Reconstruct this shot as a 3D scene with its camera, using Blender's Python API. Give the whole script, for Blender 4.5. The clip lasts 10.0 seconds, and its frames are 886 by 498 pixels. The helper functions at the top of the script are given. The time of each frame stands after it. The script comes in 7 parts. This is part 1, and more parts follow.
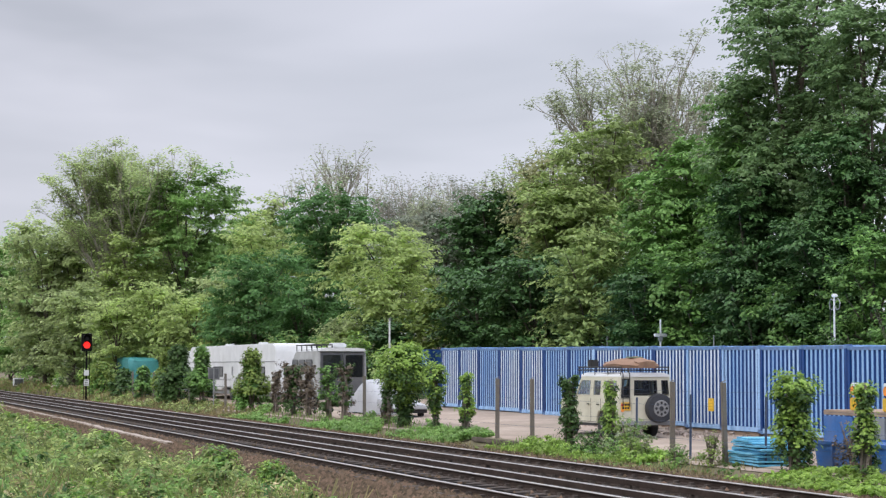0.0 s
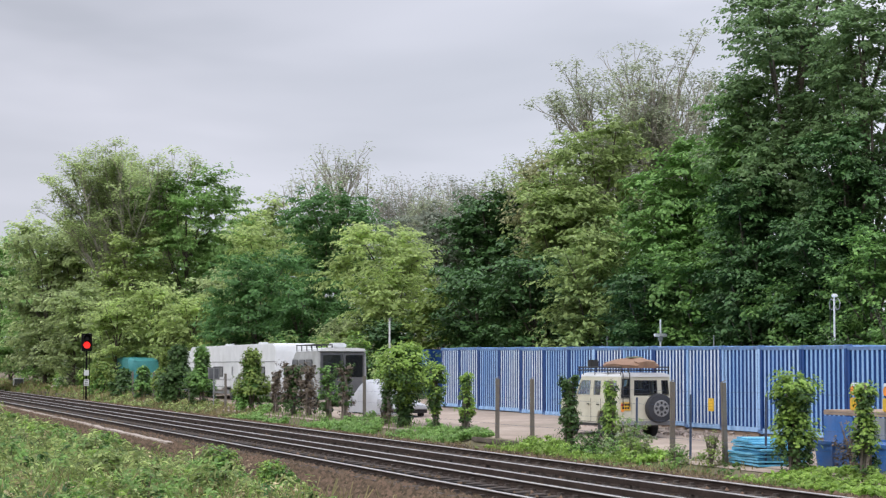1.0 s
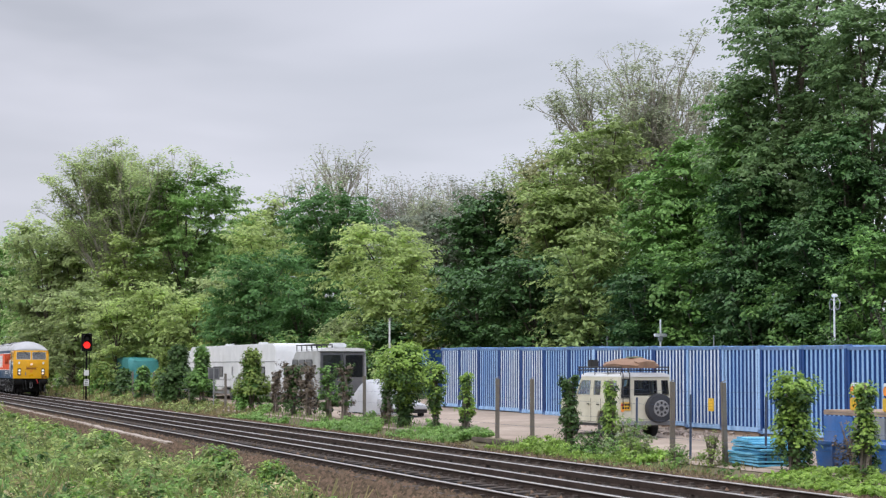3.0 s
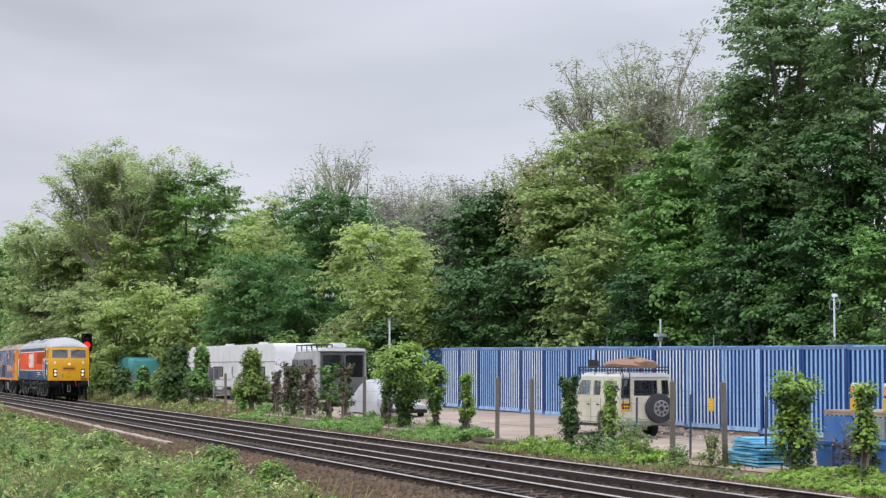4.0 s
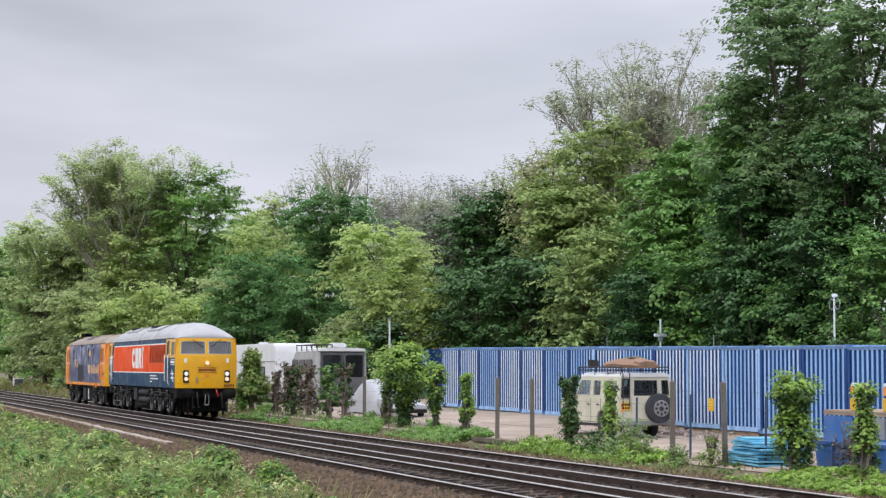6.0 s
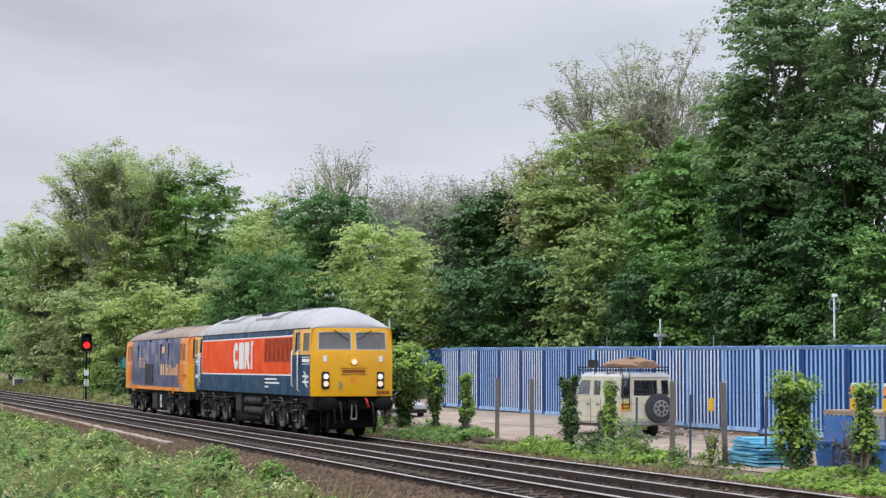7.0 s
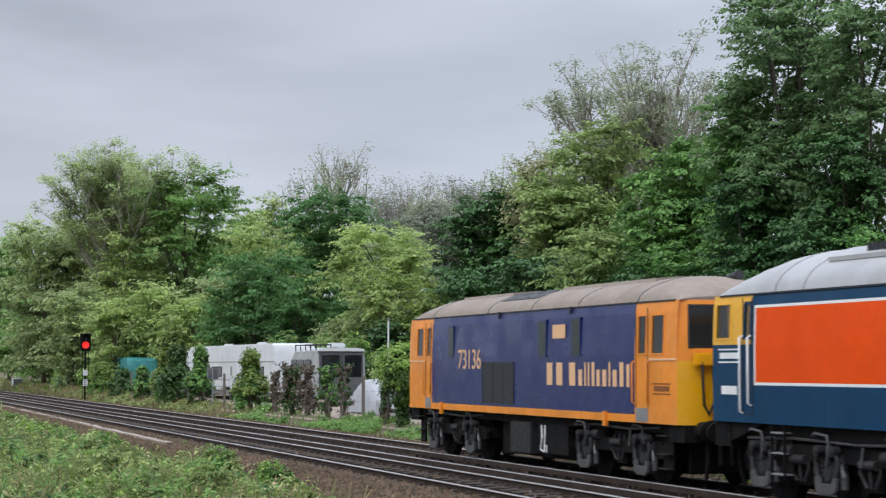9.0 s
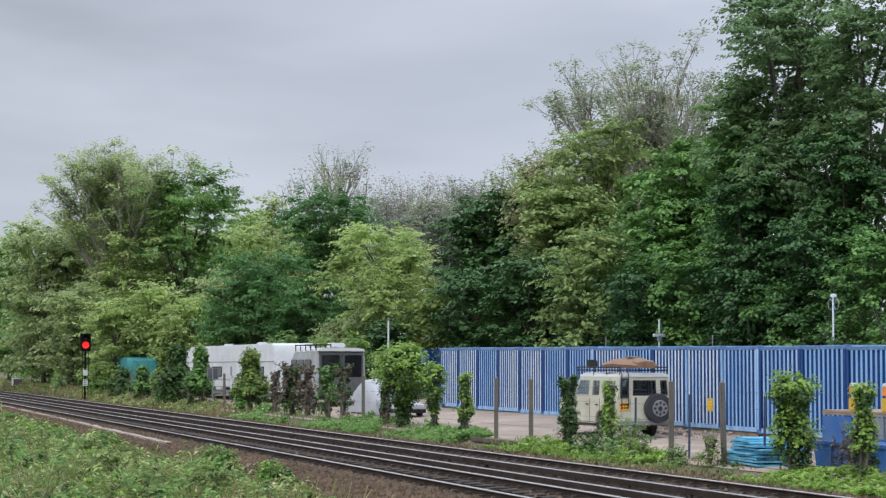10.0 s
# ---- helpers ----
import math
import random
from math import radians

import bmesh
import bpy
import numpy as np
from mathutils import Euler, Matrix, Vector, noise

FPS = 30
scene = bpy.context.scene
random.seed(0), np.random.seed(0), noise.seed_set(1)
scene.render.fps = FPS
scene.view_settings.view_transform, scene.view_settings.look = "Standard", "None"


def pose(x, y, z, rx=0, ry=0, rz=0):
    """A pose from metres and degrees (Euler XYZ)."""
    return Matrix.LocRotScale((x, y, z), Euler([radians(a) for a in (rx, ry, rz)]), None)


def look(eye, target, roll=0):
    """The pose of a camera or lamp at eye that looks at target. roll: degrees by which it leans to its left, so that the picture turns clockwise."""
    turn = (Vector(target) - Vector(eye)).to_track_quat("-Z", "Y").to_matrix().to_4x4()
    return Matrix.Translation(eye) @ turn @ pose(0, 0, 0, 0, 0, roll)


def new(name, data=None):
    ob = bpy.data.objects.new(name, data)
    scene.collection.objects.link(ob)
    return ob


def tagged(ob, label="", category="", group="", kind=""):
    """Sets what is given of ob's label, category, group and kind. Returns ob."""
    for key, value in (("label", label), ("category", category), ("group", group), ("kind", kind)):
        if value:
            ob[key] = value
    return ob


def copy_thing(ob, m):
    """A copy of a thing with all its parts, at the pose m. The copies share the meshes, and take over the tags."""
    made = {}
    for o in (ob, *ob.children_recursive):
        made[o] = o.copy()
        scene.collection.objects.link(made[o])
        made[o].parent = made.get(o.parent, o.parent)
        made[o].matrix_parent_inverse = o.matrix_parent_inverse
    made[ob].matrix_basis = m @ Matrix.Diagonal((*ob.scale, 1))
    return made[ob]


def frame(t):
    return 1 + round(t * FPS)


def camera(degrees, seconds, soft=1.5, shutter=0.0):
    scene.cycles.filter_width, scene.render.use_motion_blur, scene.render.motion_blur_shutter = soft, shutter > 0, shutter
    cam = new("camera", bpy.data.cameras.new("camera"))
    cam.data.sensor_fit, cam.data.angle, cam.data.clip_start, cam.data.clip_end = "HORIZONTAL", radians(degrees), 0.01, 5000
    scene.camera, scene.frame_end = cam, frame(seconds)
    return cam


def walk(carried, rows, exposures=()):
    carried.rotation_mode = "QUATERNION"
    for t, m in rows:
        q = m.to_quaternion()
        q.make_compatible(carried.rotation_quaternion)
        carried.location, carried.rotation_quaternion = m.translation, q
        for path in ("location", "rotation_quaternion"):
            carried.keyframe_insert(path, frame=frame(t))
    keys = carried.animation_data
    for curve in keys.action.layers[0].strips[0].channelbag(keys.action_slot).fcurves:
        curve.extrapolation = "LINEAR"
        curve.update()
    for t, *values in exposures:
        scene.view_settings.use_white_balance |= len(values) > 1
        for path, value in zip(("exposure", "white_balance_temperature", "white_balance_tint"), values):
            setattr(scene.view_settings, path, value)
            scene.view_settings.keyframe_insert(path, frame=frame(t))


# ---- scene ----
# World: x runs along the railway in the train's direction, y away from the camera, z = 0 on the rail tops.
cam = camera(26.54, 10.0, soft=1.3, shutter=0.12)
EYE = (0.0, -15.81, 2.159)
AIM = pose(*EYE, 90, 0, 71.35) @ pose(0, 0, 0, 3.603, 0, 0) @ pose(0, 0, 0, 0, 0, 0.107)
TURNED = pose(*EYE, 90, 0, 71.315) @ pose(0, 0, 0, 3.603, 0, 0) @ pose(0, 0, 0, 0, 0, 0.107)
walk(cam, [(0.0, AIM), (6.6, AIM), (8.6, TURNED), (10.0, TURNED)], exposures=[(0.0, 0.13, 6420, 11), (8.0, 0.14, 6420, 11), (8.5, -0.06, 6150, 8), (10.0, -0.08, 6150, 8)])

# ---- light: an overcast sky with a weak, very soft sun ----
world = bpy.data.worlds.new("overcast_sky")
scene.world = world
world.use_nodes = True
wn, wl = world.node_tree.nodes, world.node_tree.links
wn.clear()
w_out = wn.new("ShaderNodeOutputWorld")
w_bg = wn.new("ShaderNodeBackground")
sky = wn.new("ShaderNodeTexSky")
sky.sky_type, sky.sun_disc = "NISHITA", False
sky.sun_elevation, sky.sun_rotation = radians(48), radians(200)
sky_dim = wn.new("ShaderNodeVectorMath")
sky_dim.operation = "SCALE"
sky_dim.inputs["Scale"].default_value = 0.08
wl.new(sky.outputs[0], sky_dim.inputs[0])
w_co = wn.new("ShaderNodeTexCoord")
w_map = wn.new("ShaderNodeMapping")
w_map.inputs["Scale"].default_value = (1.6, 1.6, 7.0)
w_map.inputs["Location"].default_value = (0.35, 0.2, 0.1)
wl.new(w_co.outputs["Generated"], w_map.inputs[0])
w_noise = wn.new("ShaderNodeTexNoise")
w_noise.inputs["Scale"].default_value, w_noise.inputs["Detail"].default_value, w_noise.inputs["Roughness"].default_value = 1.7, 4.0, 0.5
w_noise.inputs["Distortion"].default_value = 0.35
wl.new(w_map.outputs[0], w_noise.inputs["Vector"])
w_ramp = wn.new("ShaderNodeValToRGB")
w_ramp.color_ramp.elements[0].position, w_ramp.color_ramp.elements[1].position = 0.36, 0.66
w_ramp.color_ramp.elements[0].color = (0.43, 0.455, 0.515, 1)
w_ramp.color_ramp.elements[1].color = (0.68, 0.69, 0.77, 1)
wl.new(w_noise.outputs["Fac"], w_ramp.inputs[0])
w_sep = wn.new("ShaderNodeSeparateXYZ")
wl.new(w_co.outputs["Generated"], w_sep.inputs[0])
w_low = wn.new("ShaderNodeMapRange")
w_low.inputs["From Min"].default_value, w_low.inputs["From Max"].default_value = 0.02, 0.22
w_low.inputs["To Min"].default_value, w_low.inputs["To Max"].default_value = 0.75, 0.0
wl.new(w_sep.outputs["Z"], w_low.inputs["Value"])
w_mix = wn.new("ShaderNodeMix")
w_mix.data_type = "RGBA"
w_mix.inputs["B"].default_value = (0.70, 0.715, 0.79, 1)
wl.new(w_low.outputs[0], w_mix.inputs["Factor"])
wl.new(w_ramp.outputs[0], w_mix.inputs["A"])
w_cloud = wn.new("ShaderNodeMix")
w_cloud.data_type = "RGBA"
w_cloud.inputs["Factor"].default_value = 0.93
wl.new(sky_dim.outputs[0], w_cloud.inputs["A"])
wl.new(w_mix.outputs["Result"], w_cloud.inputs["B"])
w_side = wn.new("ShaderNodeMapRange")
w_side.inputs["From Min"].default_value, w_side.inputs["From Max"].default_value = 0.12, 0.52
w_side.inputs["To Min"].default_value, w_side.inputs["To Max"].default_value = 0.93, 1.26
wl.new(w_sep.outputs["Y"], w_side.inputs["Value"])
w_glow = wn.new("ShaderNodeVectorMath")
w_glow.operation = "SCALE"
wl.new(w_cloud.outputs["Result"], w_glow.inputs[0])
wl.new(w_side.outputs[0], w_glow.inputs["Scale"])
# an overcast sky grows brighter towards the zenith
w_zenith = wn.new("ShaderNodeMapRange")
w_zenith.inputs["From Min"].default_value, w_zenith.inputs["From Max"].default_value = 0.24, 1.0
w_zenith.inputs["To Min"].default_value, w_zenith.inputs["To Max"].default_value = 1.0, 3.8
wl.new(w_sep.outputs["Z"], w_zenith.inputs["Value"])
w_rise = wn.new("ShaderNodeVectorMath")
w_rise.operation = "SCALE"
wl.new(w_glow.outputs[0], w_rise.inputs[0])
wl.new(w_zenith.outputs[0], w_rise.inputs["Scale"])
wl.new(w_rise.outputs[0], w_bg.inputs["Color"])
w_bg.inputs["Strength"].default_value = 1.0
wl.new(w_bg.outputs[0], w_out.inputs["Surface"])

sun = new("sun", bpy.data.lights.new("sun", "SUN"))
sun.data.energy, sun.data.angle, sun.data.color = 1.5, radians(40), (1.0, 0.97, 0.92)
sun.matrix_world = look((-20, -60, 70), (-50, 0, 0))


# ---- materials ----
def material(name, colour, rough=0.6, metal=0.0, vary=0.15, scale=3.0, bump=0.0, bump_scale=40.0, dirt=None, dirt_amount=0.0,
             dirt_scale=0.8, island=0.0, translucent=0.0, emit=None, spec=0.5, coat=0.0, stretch=(1, 1, 1)):
    """A procedural surface: base colour varied at two scales, stains of the colour dirt, fine relief."""
    m = bpy.data.materials.new(name)
    m.use_nodes = True
    n, l = m.node_tree.nodes, m.node_tree.links
    b = n["Principled BSDF"]
    out = n["Material Output"]
    b.inputs["Roughness"].default_value, b.inputs["Metallic"].default_value = rough, metal
    b.inputs["Coat Weight"].default_value = coat
    b.inputs["Specular IOR Level"].default_value = spec
    co = n.new("ShaderNodeTexCoord")
    mp = n.new("ShaderNodeMapping")
    mp.inputs["Scale"].default_value = stretch
    l.new(co.outputs["Object"], mp.inputs[0])

    def noisy(s, detail=5.0):
        t = n.new("ShaderNodeTexNoise")
        t.inputs["Scale"].default_value, t.inputs["Detail"].default_value = s, detail
        l.new(mp.outputs[0], t.inputs["Vector"])
        return t.outputs["Fac"]

    def mixed(kind, fac, a, c):
        x = n.new("ShaderNodeMix")
        x.data_type, x.blend_type = "RGBA", kind
        for key, v in (("Factor", fac), ("A", a), ("B", c)):
            if hasattr(v, "is_linked"):
                l.new(v, x.inputs[key])
            else:
                x.inputs[key].default_value = v
        return x.outputs["Result"]

    def ranged(v, lo, hi, a, c):
        r = n.new("ShaderNodeMapRange")
        for key, q in (("From Min", lo), ("From Max", hi), ("To Min", a), ("To Max", c)):
            r.inputs[key].default_value = q
        l.new(v, r.inputs["Value"])
        return r.outputs[0]

    col = (*colour, 1)
    big, fine = noisy(scale), noisy(scale * 9)
    k1 = ranged(big, 0.3, 0.7, 1 - vary, 1 + vary)
    k2 = ranged(fine, 0.3, 0.7, 1 - vary * 0.6, 1 + vary * 0.6)
    g = n.new("ShaderNodeMath")
    g.operation = "MULTIPLY"
    l.new(k1, g.inputs[0])
    l.new(k2, g.inputs[1])
    grey = n.new("ShaderNodeCombineColor")
    for i in range(3):
        l.new(g.outputs[0], grey.inputs[i])
    col = mixed("MULTIPLY", 1.0, col, grey.outputs[0])
    if island:
        geo = n.new("ShaderNodeNewGeometry")
        hsv = n.new("ShaderNodeHueSaturation")
        l.new(col, hsv.inputs["Color"])
        l.new(ranged(geo.outputs["Random Per Island"], 0, 1, 1 - island, 1 + island), hsv.inputs["Value"])
        tint = n.new("ShaderNodeMath")
        tint.operation = "MULTIPLY_ADD"
        l.new(geo.outputs["Random Per Island"], tint.inputs[0])
        tint.inputs[1].default_value, tint.inputs[2].default_value = -0.03 * min(1, island * 2), 0.5 + 0.018 * min(1, island * 2)
        l.new(tint.outputs[0], hsv.inputs["Hue"])
        col = hsv.outputs[0]
    if dirt:
        d = ranged(noisy(dirt_scale, 8.0), 0.42, 0.68, 0, dirt_amount)
        col = mixed("MIX", d, col, (*dirt, 1))
        l.new(ranged(noisy(dirt_scale * 2), 0.3, 0.7, max(0.05, rough - 0.1), min(1, rough + 0.2)), b.inputs["Roughness"])
    l.new(col, b.inputs["Base Color"])
    if bump:
        bp = n.new("ShaderNodeBump")
        bp.inputs["Strength"].default_value, bp.inputs["Distance"].default_value = bump, 0.02
        l.new(noisy(bump_scale, 6.0), bp.inputs["Height"])
        l.new(bp.outputs[0], b.inputs["Normal"])
    if emit:
        b.inputs["Emission Color"].default_value, b.inputs["Emission Strength"].default_value = (*emit[0], 1), emit[1]
    if translucent:
        tr = n.new("ShaderNodeBsdfTranslucent")
        l.new(col, tr.inputs["Color"])
        ms = n.new("ShaderNodeMixShader")
        ms.inputs[0].default_value = translucent
        l.new(b.outputs[0], ms.inputs[1])
        l.new(tr.outputs[0], ms.inputs[2])
        l.new(ms.outputs[0], out.inputs["Surface"])
    return m


def leaf(name, colour, island=0.3, vary=0.3, scale=0.35, rough=0.55, translucent=0.35):
    return material(name, colour, rough=rough, vary=vary, scale=scale, island=island, translucent=translucent, spec=0.3)


GROUND = material("bare_earth", (0.16, 0.125, 0.09), 0.95, vary=0.3, scale=0.4, bump=0.6, bump_scale=6, dirt=(0.07, 0.10, 0.03), dirt_amount=0.8, dirt_scale=0.15, spec=0.12)
YARD = material("yard_gravel", (0.36, 0.29, 0.235), 0.95, vary=0.2, scale=0.5, bump=0.5, bump_scale=14, dirt=(0.22, 0.19, 0.15), dirt_amount=0.6, dirt_scale=0.3, spec=0.12)
BALLAST = material("brown_ballast", (0.062, 0.043, 0.029), 0.95, vary=0.35, scale=5, island=0.45, bump=0.5, bump_scale=20, spec=0.12)
BALLAST_DARK = material("dark_track_ballast", (0.036, 0.029, 0.026), 0.9, vary=0.35, scale=5, bump=0.5, bump_scale=20, spec=0.12)
STONE = material("ballast_stone", (0.098, 0.068, 0.045), 0.95, vary=0.2, scale=2, island=0.5, spec=0.12)
STONE_PALE = material("pale_stone", (0.34, 0.28, 0.24), 0.95, vary=0.2, scale=2, island=0.4, spec=0.12)
RAIL_RUST = material("rusty_rail_side", (0.046, 0.033, 0.027), 0.85, vary=0.3, scale=2, bump=0.2, spec=0.12)
RAIL_TOP = material("polished_rail_top", (0.52, 0.49, 0.47), 0.35, metal=0.45, vary=0.12, scale=1.5)
RAIL_DULL = material("dull_conductor_rail", (0.42, 0.39, 0.375), 0.4, metal=0.6, vary=0.2, scale=1.5)
SLEEPER = material("concrete_sleeper", (0.085, 0.071, 0.062), 0.9, vary=0.25, scale=3, dirt=(0.024, 0.018, 0.016), dirt_amount=0.85, dirt_scale=1.2, spec=0.12)
CONCRETE = material("weathered_concrete", (0.175, 0.155, 0.135), 0.9, vary=0.2, scale=2, bump=0.3, dirt=(0.16, 0.15, 0.11), dirt_amount=0.7, dirt_scale=2, spec=0.12)
TROUGH = material("pale_trough_concrete", (0.36, 0.30, 0.25), 0.9, vary=0.2, scale=2)
BARK = material("grey_bark", (0.13, 0.11, 0.09), 0.95, vary=0.3, scale=2, bump=0.5, bump_scale=12, spec=0.12)
BARK_PALE = material("pale_bark", (0.36, 0.33, 0.28), 0.95, vary=0.25, scale=2, spec=0.12)
L_DARK = leaf("dark_leaves", (0.062, 0.135, 0.038), translucent=0.16)
L_MID = leaf("mid_green_leaves", (0.165, 0.305, 0.078), translucent=0.32)
L_LIGHT = leaf("spring_green_leaves", (0.20, 0.275, 0.062))
L_OLIVE = leaf("olive_leaves", (0.290, 0.378, 0.130), translucent=0.45)
# L_HAZE, L_FRESH and L_LIME are raised so their colour carries the far trees' haze
L_HAZE = leaf("haze_paled_young_leaves", (0.42, 0.50, 0.235), translucent=0.64)
L_FRESH = leaf("fresh_green_leaves", (0.255, 0.405, 0.130), translucent=0.58)
L_LIME = leaf("lime_green_leaves", (0.42, 0.52, 0.195), translucent=0.58)
L_DEEP = leaf("deep_green_leaves", (0.112, 0.232, 0.072), translucent=0.45)
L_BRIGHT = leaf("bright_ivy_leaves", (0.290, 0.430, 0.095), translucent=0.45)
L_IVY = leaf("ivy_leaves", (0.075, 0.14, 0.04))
L_GREY = leaf("grey_green_leaves", (0.37, 0.41, 0.27), translucent=0.45)
L_DEAD = leaf("dead_brown_ivy_leaves", (0.150, 0.118, 0.082), translucent=0.2)
# L_FAR is greyed and paled: the leaf colour carries the distance haze
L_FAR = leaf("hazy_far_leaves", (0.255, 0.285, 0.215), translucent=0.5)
L_CROWN = leaf("grey_dark_green_leaves", (0.165, 0.262, 0.104), translucent=0.44)
L_RUSSET = leaf("brownish_olive_leaves", (0.33, 0.34, 0.165), translucent=0.42)
L_NETTLE = leaf("nettle_leaves", (0.285, 0.350, 0.125), translucent=0.4, island=0.5, vary=0.4, scale=0.6)
L_STRAW = leaf("straw_stalks", (0.42, 0.36, 0.20))
L_WHITE = leaf("white_blossom", (0.55, 0.55, 0.45))
GRASS = leaf("verge_grass_blades", (0.16, 0.26, 0.055), scale=0.6)
GRASS_DRY = leaf("dry_grass_blades", (0.27, 0.23, 0.11), scale=0.6)


# ---- mesh building ----
class G:
    """Collects vertices and faces of one mesh; faces carry a material slot."""

    def __init__(self):
        self.v, self.f, self.m = [], [], []

    def add(self, verts, faces, slot=0):
        k = len(self.v)
        self.v.extend(tuple(p) for p in verts)
        self.f.extend(tuple(i + k for i in q) for q in faces)
        self.m.extend([slot] * len(faces))
        return self

    def box(self, x0, x1, y0, y1, z0, z1, slot=0, m=None):
        p = [(x, y, z) for z in (z0, z1) for y in (y0, y1) for x in (x0, x1)]
        if m is not None:
            p = [m @ Vector(q) for q in p]
        return self.add(p, [(0, 2, 3, 1), (4, 5, 7, 6), (0, 1, 5, 4), (2, 6, 7, 3), (0, 4, 6, 2), (1, 3, 7, 5)], slot)

    def cyl(self, a, b, r0, r1=None, n=10, slot=0, caps=True):
        r1 = r0 if r1 is None else r1
        a, b = Vector(a), Vector(b)
        d = (b - a).normalized()
        u = d.orthogonal().normalized()
        w = d.cross(u)
        p = []
        for c, r in ((a, r0), (b, r1)):
            p += [c + (u * math.cos(2 * math.pi * i / n) + w * math.sin(2 * math.pi * i / n)) * r for i in range(n)]
        f = [(i, (i + 1) % n, n + (i + 1) % n, n + i) for i in range(n)]
        if caps:
            f += [tuple(reversed(range(n))), tuple(range(n, 2 * n))]
        return self.add(p, f, slot)

    def tube(self, pts, radii, n=6, slot=0):
        pts = [Vector(p) for p in pts]
        if not hasattr(radii, "__len__"):
            radii = [radii] * len(pts)
        rings, ref = [], None
        for i, p in enumerate(pts):
            d = (pts[min(i + 1, len(pts) - 1)] - pts[max(i - 1, 0)]).normalized()
            u = d.orthogonal().normalized() if ref is None else (ref - d * ref.dot(d)).normalized()
            ref = u
            w = d.cross(u)
            rings += [p + (u * math.cos(2 * math.pi * k / n) + w * math.sin(2 * math.pi * k / n)) * radii[i] for k in range(n)]
        f = [(i * n + k, i * n + (k + 1) % n, (i + 1) * n + (k + 1) % n, (i + 1) * n + k) for i in range(len(pts) - 1) for k in range(n)]
        f += [tuple(reversed(range(n))), tuple(range(len(rings) - n, len(rings)))]
        return self.add(rings, f, slot)

    def loft(self, sections, slot=0, caps=True, closed=True):
        """Sections with equal counts of points, joined in order; slot may be a function of the face's middle."""
        n = len(sections[0])
        p = [Vector(q) for s in sections for q in s]
        f = []
        for i in range(len(sections) - 1):
            for k in range(n if closed else n - 1):
                f.append((i * n + k, i * n + (k + 1) % n, (i + 1) * n + (k + 1) % n, (i + 1) * n + k))
        if caps:
            f += [tuple(reversed(range(n))), tuple(range(len(p) - n, len(p)))]
        if callable(slot):
            for q in f:
                c = Vector((0, 0, 0))
                for i in q:
                    c += p[i]
                self.add([p[i] for i in q], [tuple(range(len(q)))], slot(c / len(q)))
            return self
        return self.add(p, f, slot)


def mesh_of(name, g, mats, smooth=0, bevel=0.0, merge=False):
    me = bpy.data.meshes.new(name)
    me.from_pydata(g.v, [], g.f)
    for m in mats if isinstance(mats, (list, tuple)) else [mats]:
        me.materials.append(m)
    me.polygons.foreach_set("material_index", g.m)
    bm = bmesh.new()
    bm.from_mesh(me)
    if merge:
        bmesh.ops.remove_doubles(bm, verts=bm.verts, dist=0.0005)
    if bevel:
        edges = [e for e in bm.edges if len(e.link_faces) == 2 and e.calc_face_angle(0) > 0.6]
        bmesh.ops.bevel(bm, geom=edges, offset=bevel, segments=2, affect="EDGES", clamp_overlap=True)
    bmesh.ops.recalc_face_normals(bm, faces=bm.faces)
    bm.to_mesh(me)
    bm.free()
    if smooth:
        me.polygons.foreach_set("use_smooth", [True] * len(me.polygons))
        me.set_sharp_from_angle(angle=radians(smooth))
    me.update()
    return me


def part(name, g, mats, parent=None, label="", smooth=0, bevel=0.0, m=None, merge=False):
    ob = new(name, mesh_of(name, g, mats, smooth, bevel, merge))
    ob.parent = parent
    if m is not None:
        ob.matrix_basis = m
    return tagged(ob, label)


def thing(name, label, category, m=None, group="", kind=""):
    ob = new(name)
    ob.empty_display_size = 0.3
    if m is not None:
        ob.matrix_basis = m
    return tagged(ob, label, category, group, kind)


def quick_mesh(name, verts, quads, mat):
    """A large mesh of four-cornered faces out of arrays."""
    me = bpy.data.meshes.new(name)
    me.vertices.add(len(verts))
    me.vertices.foreach_set("co", np.asarray(verts, np.float32).ravel())
    me.loops.add(quads.size)
    me.loops.foreach_set("vertex_index", quads.astype(np.int32).ravel())
    me.polygons.add(len(quads))
    me.polygons.foreach_set("loop_start", np.arange(0, quads.size, 4, dtype=np.int32))
    for m in mat if isinstance(mat, (list, tuple)) else [mat]:
        me.materials.append(m)
    me.update(calc_edges=True)
    return me
# ---- ground and railway ----
def ground_z(x, y):
    """Height of the ground: yard behind the fence, ditch-like railway bed, bank on the camera's side."""
    if y > 3.2:
        k = min(1, (y - 3.2) / 1.0)
        yard = -0.03 + 0.17 * max(0.0, min(1.0, (-x - 52) / 14)) + max(0, y - 7) * 0.055 * max(0, min(1, (-x - 25) / 40))
        z = -0.2 + k * (yard + 0.2)
        z = min(z, 0.5)
        if y > 14:
            z += min(9.0, (y - 14) * 0.10)
        return z
    if y > -5.6:
        return -0.22
    if y > -7.2:
        return -0.22 - (-5.6 - y) / 1.6 * 0.15
    return -0.37 - min(1, (-7.2 - y) / 4) * 0.05


